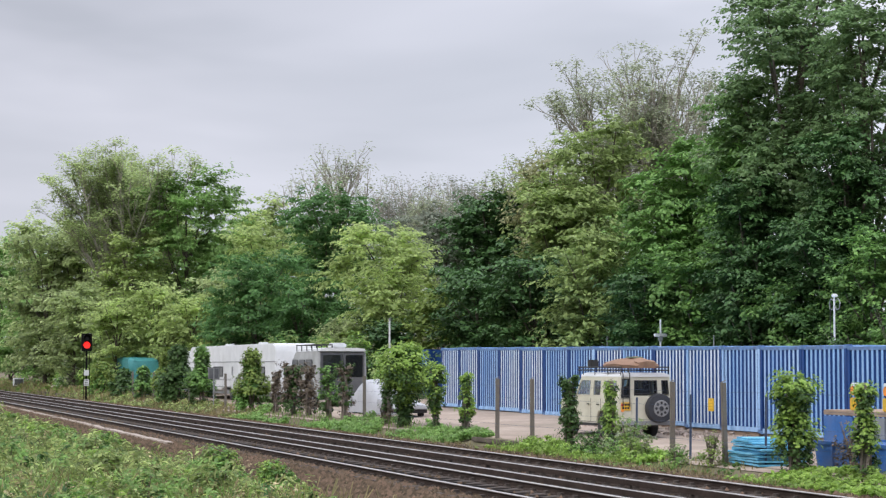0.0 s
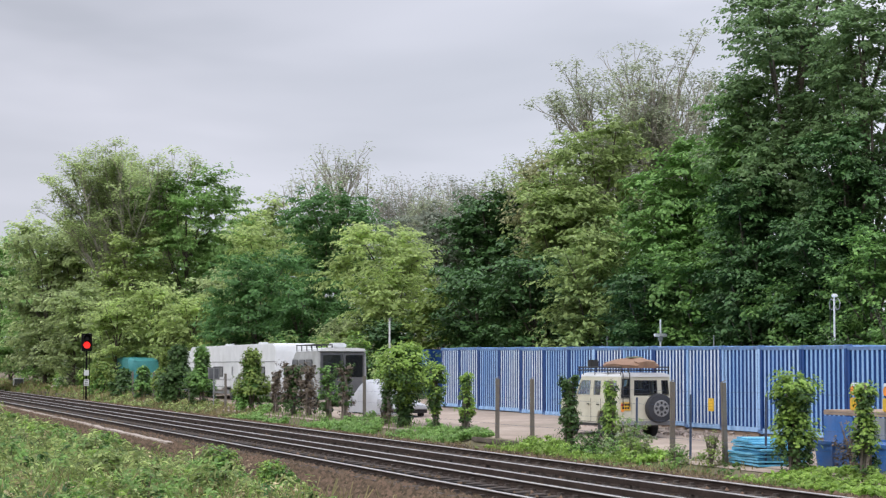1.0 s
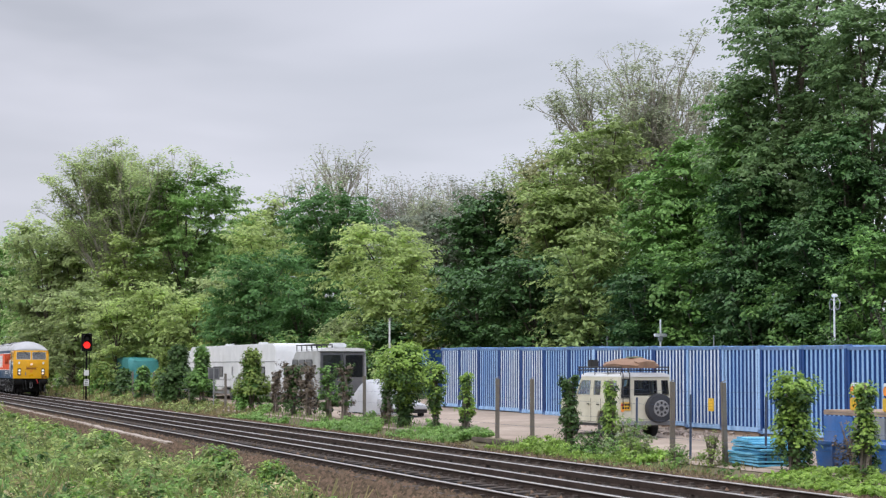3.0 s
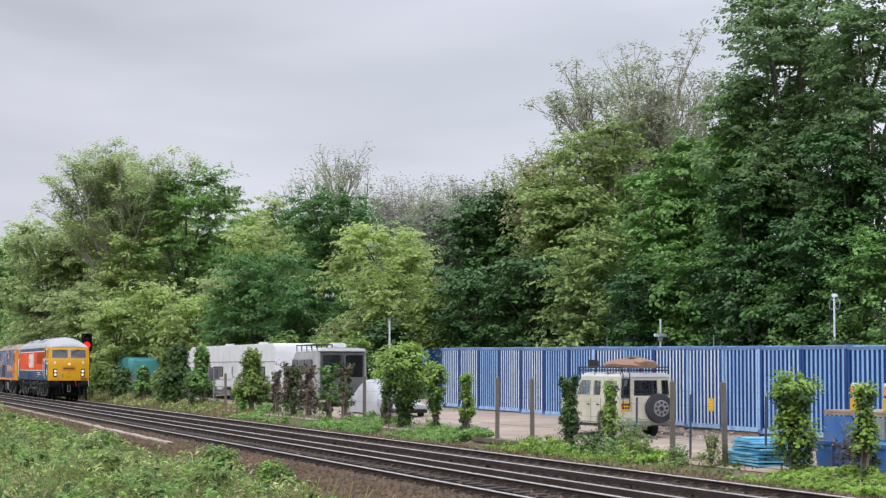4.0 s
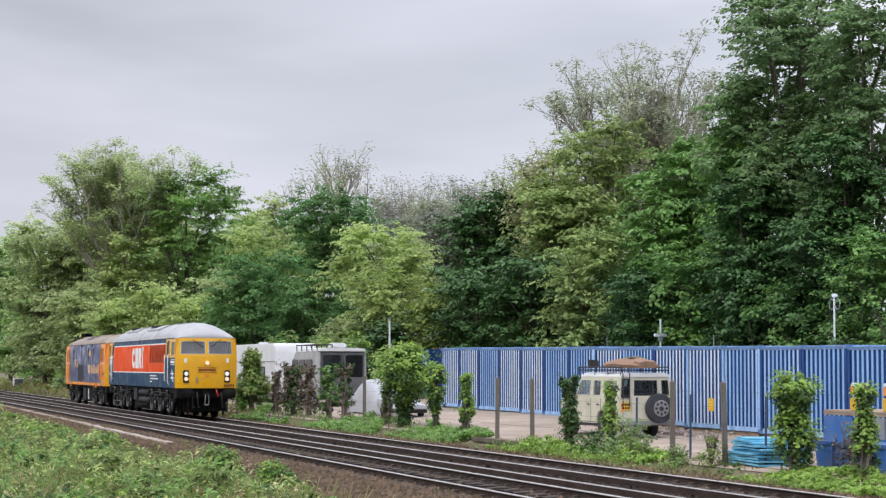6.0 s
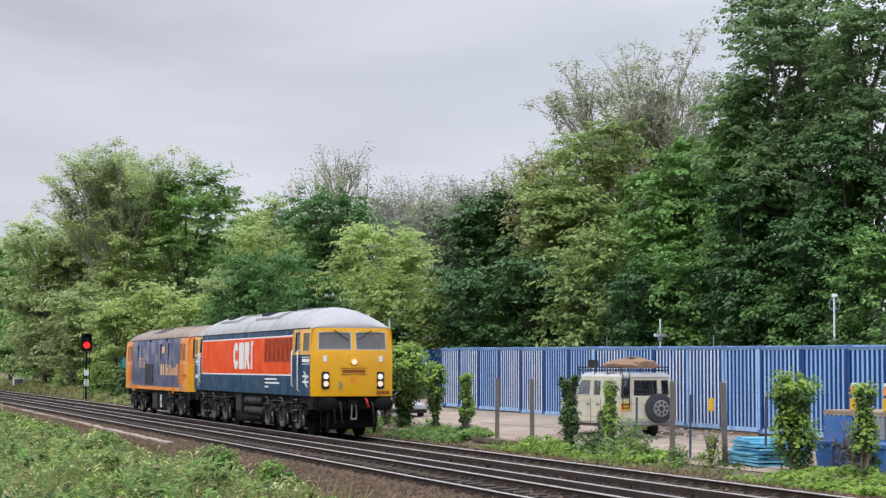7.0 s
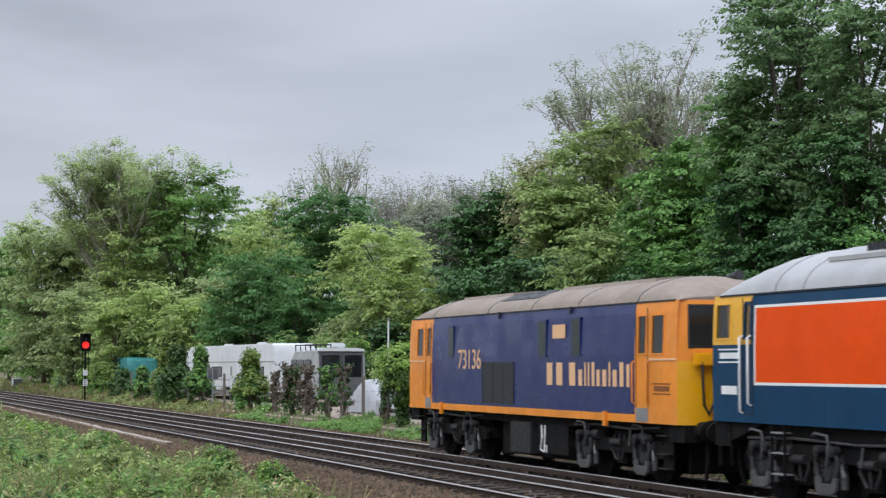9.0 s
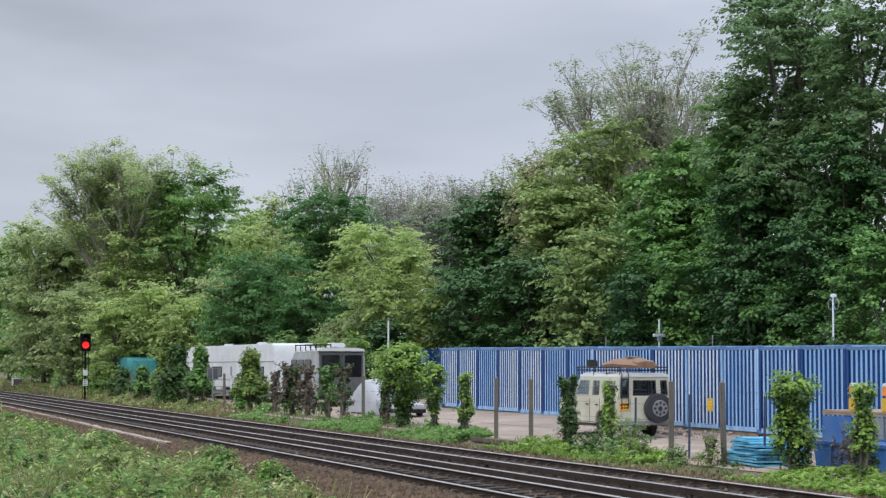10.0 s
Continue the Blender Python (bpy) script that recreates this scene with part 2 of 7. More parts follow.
def build_ground():
    ys = [-900, -300, -120, -60, -40, -28, -20, -14, -10, -8, -7.2, -6.6, -6, -5.6, -5, 2.2, 3.2, 3.7, 4.2, 5, 6, 7, 8, 9, 10, 11, 12, 14, 17, 20, 25, 30, 40, 60, 90, 140, 300, 900]
    xs = [-1800, -900, -500, -350, -280, -240, -210] + [-190 + 5 * i for i in range(42)] + [30, 60, 120, 300, 900]
    g = G()
    g.add([(x, y, ground_z(x, y)) for x in xs for y in ys],
          [(i * len(ys) + j, (i + 1) * len(ys) + j, (i + 1) * len(ys) + j + 1, i * len(ys) + j + 1) for i in range(len(xs) - 1) for j in range(len(ys) - 1)])
    tagged(part("ground", g, GROUND, smooth=40), "bare earth ground with green stains around the railway", "ground", kind="structure")
    g = G()
    ys = [3.75, 4.4, 5, 6, 7, 8, 9, 10, 11, 12, 14]
    xs = [-170 + 4 * i for i in range(38)]
    g.add([(x, y, ground_z(x, y) + 0.02) for x in xs for y in ys],
          [(i * len(ys) + j, (i + 1) * len(ys) + j, (i + 1) * len(ys) + j + 1, i * len(ys) + j + 1) for i in range(len(xs) - 1) for j in range(len(ys) - 1)])
    tagged(part("pavement", g, YARD, smooth=40), "sandy beige gravel surface of the storage yard", "yard", kind="structure")


TRACKS = (0.0, -3.6)
RAIL_FROM, RAIL_TO = -420.0, 40.0


def build_track():
    # ballast bed with shoulders
    g = G()
    prof = [(-6.7, -0.36), (-6.0, -0.24), (-5.0, -0.19), (-4.7, -0.175), (1.0, -0.17), (1.5, -0.17), (2.1, -0.19), (3.2, -0.24)]
    prof = [(-6.9, -0.5)] + prof + [(3.4, -0.5)]
    # darker ballast colour across the two tracks, brown on the shoulders
    g.loft([[(x, y, z) for y, z in prof] for x in (RAIL_FROM, RAIL_TO)], slot=lambda c: 1 if -4.8 < c.y < 1.2 else 0)
    bed = tagged(part("ballast_bed", g, [BALLAST, BALLAST_DARK]), "brown stone ballast bed under two railway tracks", "ballast", kind="structure")
    rng = np.random.default_rng(5)
    # loose stones, scattered where the camera sees them
    n = 50000
    x = -20 - 130 * rng.random(n) ** 1.6
    y = rng.uniform(-6.9, 3.4, n)
    edge = rng.random(n) < 0.9
    y[edge] = np.where(rng.random(edge.sum()) < 0.72, rng.uniform(-6.9, -4.2, edge.sum()), rng.uniform(0.9, 3.4, edge.sum()))
    z = np.interp(y, [p[0] for p in prof], [p[1] for p in prof])
    r = rng.uniform(0.028, 0.075, n)
    o = np.array([(1, 0, 0), (0, 1, 0), (-1, 0, 0), (0, -1, 0), (0, 0, 0.9), (0, 0, -0.5)])
    v = (rng.uniform(0.6, 1.3, (n, 6, 3)) * o) * r[:, None, None]
    a = rng.uniform(0, 6.3, n)
    ca, sa = np.cos(a)[:, None], np.sin(a)[:, None]
    vx = v[..., 0] * ca - v[..., 1] * sa + x[:, None]
    vy = v[..., 0] * sa + v[..., 1] * ca + y[:, None]
    vz = v[..., 2] + (z + r * 0.25)[:, None]
    tri = np.array([(0, 1, 4, 4), (1, 2, 4, 4), (2, 3, 4, 4), (3, 0, 4, 4)])[:, :3]
    me = bpy.data.meshes.new("ballast_stones")
    faces = (np.arange(n)[:, None, None] * 6 + tri[None]).reshape(-1, 3)
    vv = np.stack([vx, vy, vz], -1).reshape(-1, 3)
    me.vertices.add(len(vv))
    me.vertices.foreach_set("co", vv.astype(np.float32).ravel())
    me.loops.add(faces.size)
    me.loops.foreach_set("vertex_index", faces.astype(np.int32).ravel())
    me.polygons.add(len(faces))
    me.polygons.foreach_set("loop_start", np.arange(0, faces.size, 3, dtype=np.int32))
    me.materials.append(STONE)
    me.update(calc_edges=True)
    tagged(new("ballast_stones", me), "loose brown crushed ballast stones", "stones", kind="stuff")
    # rails
    head = [(-0.07, -0.155), (0.07, -0.155), (0.07, -0.14), (0.012, -0.115), (0.012, -0.045), (0.036, -0.03), (0.036, -0.016), (0.036, -0.006), (0.028, 0.0), (-0.028, 0.0), (-0.036, -0.006), (-0.036, -0.016), (-0.036, -0.03), (-0.012, -0.045), (-0.012, -0.115), (-0.07, -0.14)]
    for yc in TRACKS:
        track = thing("railway_track", "ballasted railway track with worn steel rails on concrete sleepers", "railway track", group="railway tracks", kind="structure")
        for side in (-0.7535, 0.7535):
            g = G()
            g.loft([[(x, yc + side + a, z) for a, z in head] for x in (RAIL_FROM, RAIL_TO)],
                   slot=lambda c: 1 if c.z > -0.013 else 0)
            part("rail", g, [RAIL_RUST, RAIL_TOP], track, "polished steel running rail with rusty sides")
        # conductor rail in the space between the tracks
        yk = yc + (-1.17 if yc == 0 else 1.17)
        g = G()
        crail = [(-0.04, -0.04), (0.04, -0.04), (0.04, 0.064), (0.03, 0.075), (-0.03, 0.075), (-0.04, 0.064)]
        g.loft([[(x, yk + a, z) for a, z in crail] for x in (RAIL_FROM, RAIL_TO)], slot=lambda c: 1 if c.z > 0.055 else 0)
        cr = part("conductor_rail", g, [RAIL_RUST, RAIL_DULL], track, "dull steel conductor rail")
        g = G()
        for i in range(60):
            x = -22 - i * 2.6
            g.cyl((x, yk, -0.17), (x, yk, -0.04), 0.06, 0.045, 8)
        part("insulator", g, SLEEPER, cr)


def build_sleepers():
    """Sleepers of the near track and of the far one, each with its rail clips."""
    g = G()
    pts = [(-1.25, 0.13), (-0.5, 0.13), (-0.3, 0.105), (0.3, 0.105), (0.5, 0.13), (1.25, 0.13)]
    g.loft([[(-w, y, -0.16), (w, y, -0.16), (w * 0.8, y, -0.16 + z - 0.105), (-w * 0.8, y, -0.16 + z - 0.105)] for y, z in pts for w in (0.13,)])
    for y in (-0.7535, 0.7535):
        for s in (-1, 1):
            g.box(-0.05, 0.05, y + s * 0.10 - 0.045, y + s * 0.10 + 0.045, -0.15, -0.085)
    me = mesh_of("sleeper", g, SLEEPER)
    for yc, track in zip(TRACKS, [o for o in scene.objects if o.name.startswith("railway_track")]):
        for i in range(150):
            ob = new("sleeper", me)
            ob.parent = track
            ob.location = (-24 - i * 0.68, yc, 0)
        gg = G()
        for i in range(150, 420):
            x = -24 - i * 0.68
            gg.box(x - 0.13, x + 0.13, yc - 1.25, yc + 1.25, -0.18, -0.14)
        far = part("far_sleepers", gg, SLEEPER, track)
        tagged(far, kind="stuff")


def build_trough():
    """The pale concrete cable trough beside the near track, lid by lid, partly buried."""
    t = thing("cable_trough", "pale concrete cable trough with loose lids beside the track", "cable trough", kind="structure")
    rng = random.Random(3)
    g = G()
    g.box(-0.492, 0.492, -0.12, 0.12, -0.1, 0.03)
    me = mesh_of("lid", g, TROUGH, bevel=0.012)
    for i in range(68):
        x = -57.5 - i * 0.992
        y = -5.33 + 0.48 * min(1.0, max(0.0, (-x - 59) / 45)) + 0.04 * math.sin(x * 0.21) + rng.uniform(-0.015, 0.015)
        ob = new("lid", me)
        ob.parent = t
        ob.matrix_basis = pose(x, y, -0.150 + rng.uniform(-0.015, 0.012), rng.uniform(-2, 2), rng.uniform(-1.2, 1.2), rng.uniform(-1.5, 1.5))


build_ground()
build_track()
build_trough()
# ---- woods ----
def leaf_cloud(rng, centres, radii, outs, per, size, flat=0.6, spray=0.0, wide=0.34):
    """Diamond leaves with a fold, gathered in clumps. Returns vertices and quads."""
    n = len(centres) * per
    c = np.repeat(centres, per, 0)
    r = np.repeat(radii, per)[:, None]
    o = np.repeat(outs, per, 0)
    d = rng.normal(size=(n, 3))
    d /= np.linalg.norm(d, axis=1)[:, None]
    e = outs * np.array([1, 1, 0.6]) + np.array([0, 0, -0.25]) + rng.normal(0, 0.35, outs.shape) * np.array([1, 1, 0.5])
    e = np.repeat(e / np.linalg.norm(e, axis=1)[:, None], per, 0)
    p = c + e * r * rng.uniform(-1.3, 1.3, (n, 1)) * spray + d * r * (rng.random((n, 1)) ** 0.5) * np.array([1, 1, flat]) * (1 - 0.42 * spray)
    nrm = o * 0.55 + d * 0.35 + np.array([0, 0, 0.85]) + rng.normal(size=(n, 3)) * 0.28
    nrm /= np.linalg.norm(nrm, axis=1)[:, None]
    t = rng.normal(size=(n, 3)) + o * 0.7 + np.array([0, 0, -0.35])
    t -= nrm * (t * nrm).sum(1)[:, None]
    t /= np.linalg.norm(t, axis=1)[:, None]
    b = np.cross(nrm, t)
    s = size * rng.uniform(0.6, 1.35, (n, 1))
    v = np.stack([p - t * s * 0.5, p + b * s * wide + t * s * 0.02 + nrm * s * 0.1, p + t * s * 0.5 - nrm * s * 0.06, p - b * s * wide + t * s * 0.02 + nrm * s * 0.1], 1)
    return v.reshape(-1, 3), np.arange(n * 4).reshape(n, 4)


def crown_points(rng, height, low, half, lobes, clumps, top=0.55):
    """Clump centres on the outsides of overlapping lobes that fill an uneven crown."""
    cs, ds, rs = [], [], []
    mid, hh = (height + low) / 2, (height - low) / 2
    lob = []
    for i in range(lobes):
        k = (i + 0.5) / lobes
        zz = low + (height - low) * (0.04 + 0.90 * k)
        w = half * max(0.18, math.sin(math.pi * min(0.97, (0.30 + 0.70 * (1 - k)) ** top * 0.62))) if k > 0.25 else half * (0.72 + k)
        a = i * 2.399 + rng.uniform(-0.5, 0.5)
        q = w * rng.uniform(0.35, 0.72)
        lr = max(half * 0.22, min(half * 0.62, w * rng.uniform(0.42, 0.68)))
        lob.append((np.array([math.cos(a) * q, math.sin(a) * q, min(zz, height - lr * 0.7)]), lr))
    w = np.array([l[1] ** 2 for l in lob])
    pick = rng.choice(lobes, clumps, p=w / w.sum())
    d = rng.normal(size=(clumps, 3))
    d /= np.linalg.norm(d, axis=1)[:, None]
    d[:, 2] = np.where(d[:, 2] < -0.45, -d[:, 2], d[:, 2])
    lc = np.array([l[0] for l in lob])[pick]
    lr = np.array([l[1] for l in lob])[pick][:, None]
    pts = lc + d * lr * rng.uniform(0.55, 1.1, (clumps, 1)) * np.array([1, 1, 0.85])
    return pts, d, lob


def twigs(rng, g, p, d, length, radius, depth, n=4, wild=0.4):
    """A limb that forks into ever finer twigs; returns the ends."""
    ends = []
    pts, rad = [Vector(p)], [radius]
    dd = Vector(d).normalized()
    for i in range(3):
        dd = (dd + Vector(rng.normal(0, wild * 0.4, 3)) + Vector((0, 0, 0.06))).normalized()
        pts.append(pts[-1] + dd * length / 3)
        rad.append(radius * (1 - 0.2 * (i + 1)))
    g.tube(pts, rad, n)
    if depth == 0:
        return [pts[-1]]
    for k in range(int(rng.integers(2, 4)) + (1 if depth > 1 else 0)):
        q = pts[int(rng.integers(1, 4))] if k else pts[-1]
        side = (dd + Vector(rng.normal(0, wild, 3)) + Vector((0, 0, 0.12))).normalized()
        ends += twigs(rng, g, q, side, length * rng.uniform(0.55, 0.8), radius * 0.6, depth - 1, 4 if depth > 1 else 3, wild)
    return ends


def tree(x, y, height, half, low, mat, seed, leaves=20000, size=0.2, lobes=12, label="", bark=None, per=42, clump=None, top=0.55, name="tree"):
    rng = np.random.default_rng(seed)
    z = ground_z(x, y)
    t = thing(name, label, "tree", pose(x, y, z - 0.05, 0, 0, 0), group="trees behind the yard")
    clumps = max(30, int(leaves * 0.66) // per)
    pts, d, lob = crown_points(rng, height, low, half, lobes, clumps, top)
    rad = np.full(clumps, clump or size * 2.9) * rng.uniform(0.6, 1.4, clumps)
    v, q = leaf_cloud(rng, pts, rad * 1.3, d, per, size * 1.38, 0.38, 0.9, 0.29)
    g = G()
    r0 = 0.011 * height + 0.05
    lean = rng.normal(0, 0.02, 2) * height
    trunk = [(0, 0, 0), (lean[0] * 0.3, lean[1] * 0.3, height * 0.3), (lean[0] * 0.7, lean[1] * 0.7, height * 0.6), (lean[0], lean[1], height * 0.85)]
    g.tube(trunk, [r0, r0 * 0.8, r0 * 0.5, r0 * 0.2], 8)
    for c, lr in lob:
        zb = max(low * 0.5, c[2] * rng.uniform(0.45, 0.75))
        k = zb / height
        g.tube([(lean[0] * k, lean[1] * k, zb), (c[0] * 0.5, c[1] * 0.5, (zb + c[2]) / 2 + 0.1), tuple(c), tuple(c + np.array([c[0] * 0.2, c[1] * 0.2, lr * 0.7]))],
               [r0 * 0.42, r0 * 0.3, r0 * 0.18, r0 * 0.06], 5)
    part("trunk", g, bark or BARK, t, smooth=60)
    ob = new("crown", quick_mesh("crown", v, q, mat))
    ob.parent = t
    return t


def bare_tree(x, y, height, half, mat, seed, leaves=3000, size=0.2, label="", bark=None, low=0.35, stems=5, wild=0.3):
    """A thin tree just coming into leaf: forked pale branches against the sky and few leaves."""
    rng = np.random.default_rng(seed)
    t = thing("tree", label, "tree", pose(x, y, ground_z(x, y) - 0.05), group="trees behind the yard")
    g = G()
    r0 = 0.012 * height + 0.05
    g.tube([(0, 0, 0), (0.1, 0, height * low * 0.6), (0, 0.1, height * low)], [r0, r0 * 0.85, r0 * 0.7], 8)
    ends = []
    for i in range(stems):
        a = i * 2.399
        s = rng.uniform(0.15, 0.5) * half / (height * (1 - low)) * 2
        ends += twigs(rng, g, (0, 0.05, height * (low - 0.03 * i % 0.1)), (math.cos(a) * s, math.sin(a) * s, 1), height * (1 - low) * 0.40, r0 * 0.75, 4, 4, wild)
    part("trunk", g, bark or BARK_PALE, t)
    e = np.array([tuple(p) for p in ends])
    per = max(2, leaves // len(e))
    v, q = leaf_cloud(rng, e, np.full(len(e), size * 3.2), np.tile(np.array([[0, 0, 1.0]]), (len(e), 1)), per, size)
    ob = new("crown", quick_mesh("crown", v, q, mat))
    ob.parent = t
    return t


tree(-226.6, 6.9, 17.5, 4.86, 0.4, L_FRESH, 100, 18545, 0.37, 18, "fresh green broadleaf tree in full leaf")
tree(-187.8, 6.3, 16.2, 4.05, 0.4, L_HAZE, 101, 20551, 0.31, 19, "tall olive tree with thin young leaves in haze-paled colour")
bare_tree(-167.8, 10.0, 20.6, 1.9, L_HAZE, 102, 34000, 0.27, "tall thin olive tree with sparse young leaves", low=0.25, stems=7, wild=0.24)
bare_tree(-177.2, 14.8, 20.4, 1.9, L_LIME, 103, 26000, 0.28, "tall thin lime green tree with sparse leaves", low=0.25, stems=6, wild=0.24)
tree(-186.0, 11.5, 16.5, 4.6, 0.4, L_HAZE, 143, 30000, 0.31, 20, "tall olive tree with thin young leaves in haze-paled colour")
tree(-166.4, 16.4, 18.6, 5.29, 0.4, L_FRESH, 104, 43000, 0.28, 17, "fresh green broadleaf tree in full leaf")
tree(-176.1, 25.4, 16.5, 3.68, 0.4, L_LIME, 105, 20043, 0.30, 22, "lime green broadleaf tree in spring leaf")
tree(-259.3, 7.2, 15.1, 5.17, 0.4, L_FRESH, 106, 13091, 0.42, 14, "fresh green broadleaf tree in full leaf")
tree(-198.3, 6.4, 9.3, 4.27, 0.4, L_FRESH, 107, 11178, 0.32, 10, "fresh green broadleaf tree in full leaf")
tree(-161.7, 5.6, 8.9, 2.80, 0.4, L_HAZE, 108, 10461, 0.26, 15, "tall olive tree with thin young leaves in haze-paled colour")
tree(-150.5, 7.4, 7.6, 2.41, 0.4, L_LIME, 109, 8710, 0.25, 15, "lime green broadleaf tree in spring leaf")
tree(-149.4, 10.6, 8.3, 2.63, 0.4, L_LIME, 110, 10390, 0.25, 15, "lime green broadleaf tree in spring leaf")
tree(-144.5, 12.6, 7.2, 2.56, 0.4, L_LIME, 111, 9229, 0.24, 14, "lime green broadleaf tree in spring leaf")
tree(-129.2, 14.0, 9.6, 3.85, 0.4, L_DEEP, 112, 22890, 0.22, 12, "deep green broadleaf tree in full leaf")
tree(-165.0, 11.4, 13.7, 3.37, 0.4, L_LIME, 113, 18214, 0.27, 20, "lime green broadleaf tree in spring leaf")
tree(-146.8, 24.4, 14.8, 4.1, 0.4, L_DEEP, 114, 31000, 0.25, 20, "deep green broadleaf tree in full leaf")
tree(-116.6, 20.1, 10.2, 4.27, 0.4, L_LIME, 115, 31533, 0.20, 11, "lime green broadleaf tree in spring leaf")
tree(-124.4, 15.9, 7.7, 2.24, 0.4, L_DEEP, 116, 11346, 0.21, 17, "deep green broadleaf tree in full leaf")
tree(-115.6, 17.0, 4.4, 2.10, 0.4, L_HAZE, 117, 6959, 0.20, 10, "tall olive tree with thin young leaves in haze-paled colour")
tree(-156.0, 22.4, 12.9, 5.14, 0.4, L_LIME, 118, 27711, 0.26, 12, "lime green broadleaf tree in spring leaf")
tree(-147.7, 15.8, 9.2, 3.06, 0.4, L_HAZE, 119, 13519, 0.25, 15, "tall olive tree with thin young leaves in haze-paled colour")
tree(-101.4, 21.4, 11.1, 2.68, 0.4, L_DARK, 120, 30000, 0.22, 20, "dense dark green broadleaf tree in full leaf")
tree(-96.7, 23.0, 12.9, 2.00, 0.4, L_RUSSET, 121, 20045, 0.21, 22, "brownish olive tree with young leaves")
tree(-90.2, 23.5, 13.6, 2.63, 0.4, L_OLIVE, 122, 31258, 0.20, 22, "olive green tree with young leaves")
tree(-78.1, 21.3, 10.1, 2.5, 0.4, L_MID, 123, 33962, 0.18, 16, "mid green broadleaf tree in full leaf")
tree(-77.7, 23.0, 12.2, 1.88, 0.4, L_MID, 124, 26059, 0.18, 22, "mid green broadleaf tree in full leaf")
tree(-69.3, 22.8, 17.4, 3.32, 0.4, L_CROWN, 125, 79773, 0.16, 22, "dense dark green broadleaf tree in full leaf")
tree(-63.8, 23.4, 16.6, 2.66, 0.4, L_CROWN, 126, 45975, 0.15, 22, "dense dark green broadleaf tree in full leaf")
tree(-67.1, 19.8, 8.9, 1.75, 0.4, L_DARK, 127, 23368, 0.15, 22, "dense dark green broadleaf tree in full leaf")
tree(-61.8, 20.1, 6.5, 2.04, 0.4, L_DARK, 128, 22934, 0.14, 16, "dense dark green broadleaf tree in full leaf")
tree(-57.7, 19.7, 5.9, 1.35, 0.4, L_MID, 129, 15300, 0.14, 21, "mid green broadleaf tree in full leaf")
tree(-88.5, 16.0, 6.3, 1.92, 0.4, L_DARK, 130, 11562, 0.19, 16, "dense dark green broadleaf tree in full leaf")
tree(-83.9, 17.0, 7.1, 2.10, 0.4, L_DARK, 131, 15441, 0.18, 16, "dense dark green broadleaf tree in full leaf")
tree(-79.4, 18.0, 7.5, 2.01, 0.4, L_OLIVE, 132, 17085, 0.18, 18, "olive green tree with young leaves")
tree(-73.1, 17.9, 5.7, 1.87, 0.4, L_DARK, 133, 13888, 0.16, 15, "dense dark green broadleaf tree in full leaf")
tree(-70.6, 19.0, 6.1, 1.82, 0.4, L_MID, 134, 15410, 0.16, 16, "mid green broadleaf tree in full leaf")
tree(-65.4, 18.7, 5.2, 1.49, 0.4, L_DARK, 135, 12241, 0.15, 17, "dense dark green broadleaf tree in full leaf")
tree(-62.1, 19.1, 4.2, 1.43, 0.4, L_MID, 136, 10276, 0.14, 14, "mid green broadleaf tree in full leaf")
tree(-104.3, 19.3, 5.9, 1.93, 0.4, L_LIGHT, 137, 7882, 0.23, 15, "light spring green broadleaf tree")
tree(-107.0, 17.3, 4.2, 1.63, 0.4, L_DARK, 138, 4605, 0.23, 12, "dense dark green broadleaf tree in full leaf")
tree(-89.0, 20.8, 10.7, 2.52, 0.4, L_OLIVE, 139, 24721, 0.20, 21, "olive green tree with young leaves")
tree(-71.6, 22.1, 13.6, 1.45, 0.4, L_MID, 140, 25844, 0.16, 22, "mid green broadleaf tree in full leaf")
tree(-70.9, 21.1, 11.3, 1.38, 0.4, L_MID, 141, 21091, 0.16, 22, "mid green broadleaf tree in full leaf")
tree(-62.4, 21.4, 10.2, 1.86, 0.4, L_DARK, 142, 31858, 0.15, 22, "dense dark green broadleaf tree in full leaf")
bare_tree(-164.1, 29.7, 19.8, 2.05, L_GREY, 200, 3300, 0.28, "tall thin tree coming into leaf with pale branches")
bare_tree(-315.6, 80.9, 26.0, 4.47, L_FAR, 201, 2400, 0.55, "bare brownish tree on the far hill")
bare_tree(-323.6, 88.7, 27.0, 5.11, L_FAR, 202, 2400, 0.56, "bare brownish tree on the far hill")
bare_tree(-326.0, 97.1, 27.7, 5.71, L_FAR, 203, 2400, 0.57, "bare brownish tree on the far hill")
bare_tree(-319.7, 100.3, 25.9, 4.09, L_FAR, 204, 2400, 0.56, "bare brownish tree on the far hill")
bare_tree(-303.6, 85.3, 24.0, 3.85, L_GREY, 205, 5200, 0.5, "grey-green tree on the far hill")
bare_tree(-100.2, 24.9, 12.9, 0.5, L_GREY, 206, 4840, 0.18, "tall thin tree coming into leaf with pale branches")
bare_tree(-102.4, 30.9, 18.8, 1.2, L_GREY, 207, 18700, 0.19, "tall thin tree coming into leaf with pale branches")
bare_tree(-99.4, 33.6, 15.6, 0.86, L_GREY, 208, 3960, 0.18, "tall thin tree coming into leaf with pale branches")
bare_tree(-103.7, 33.6, 17.4, 1.03, L_GREY, 209, 5720, 0.19, "tall thin tree coming into leaf with pale branches")
bare_tree(-103.0, 29.4, 15.1, 0.6, L_GREY, 210, 6600, 0.19, "tall thin tree coming into leaf with pale branches")
bare_tree(-102.6, 24.1, 12.3, 0.75, L_OLIVE, 211, 5500, 0.18, "olive green tree with young leaves")
tree(-186.7, 19.3, 15.3, 5.43, 0.4, L_FRESH, 160, 17000, 0.32, 18, "fresh green broadleaf tree in full leaf")
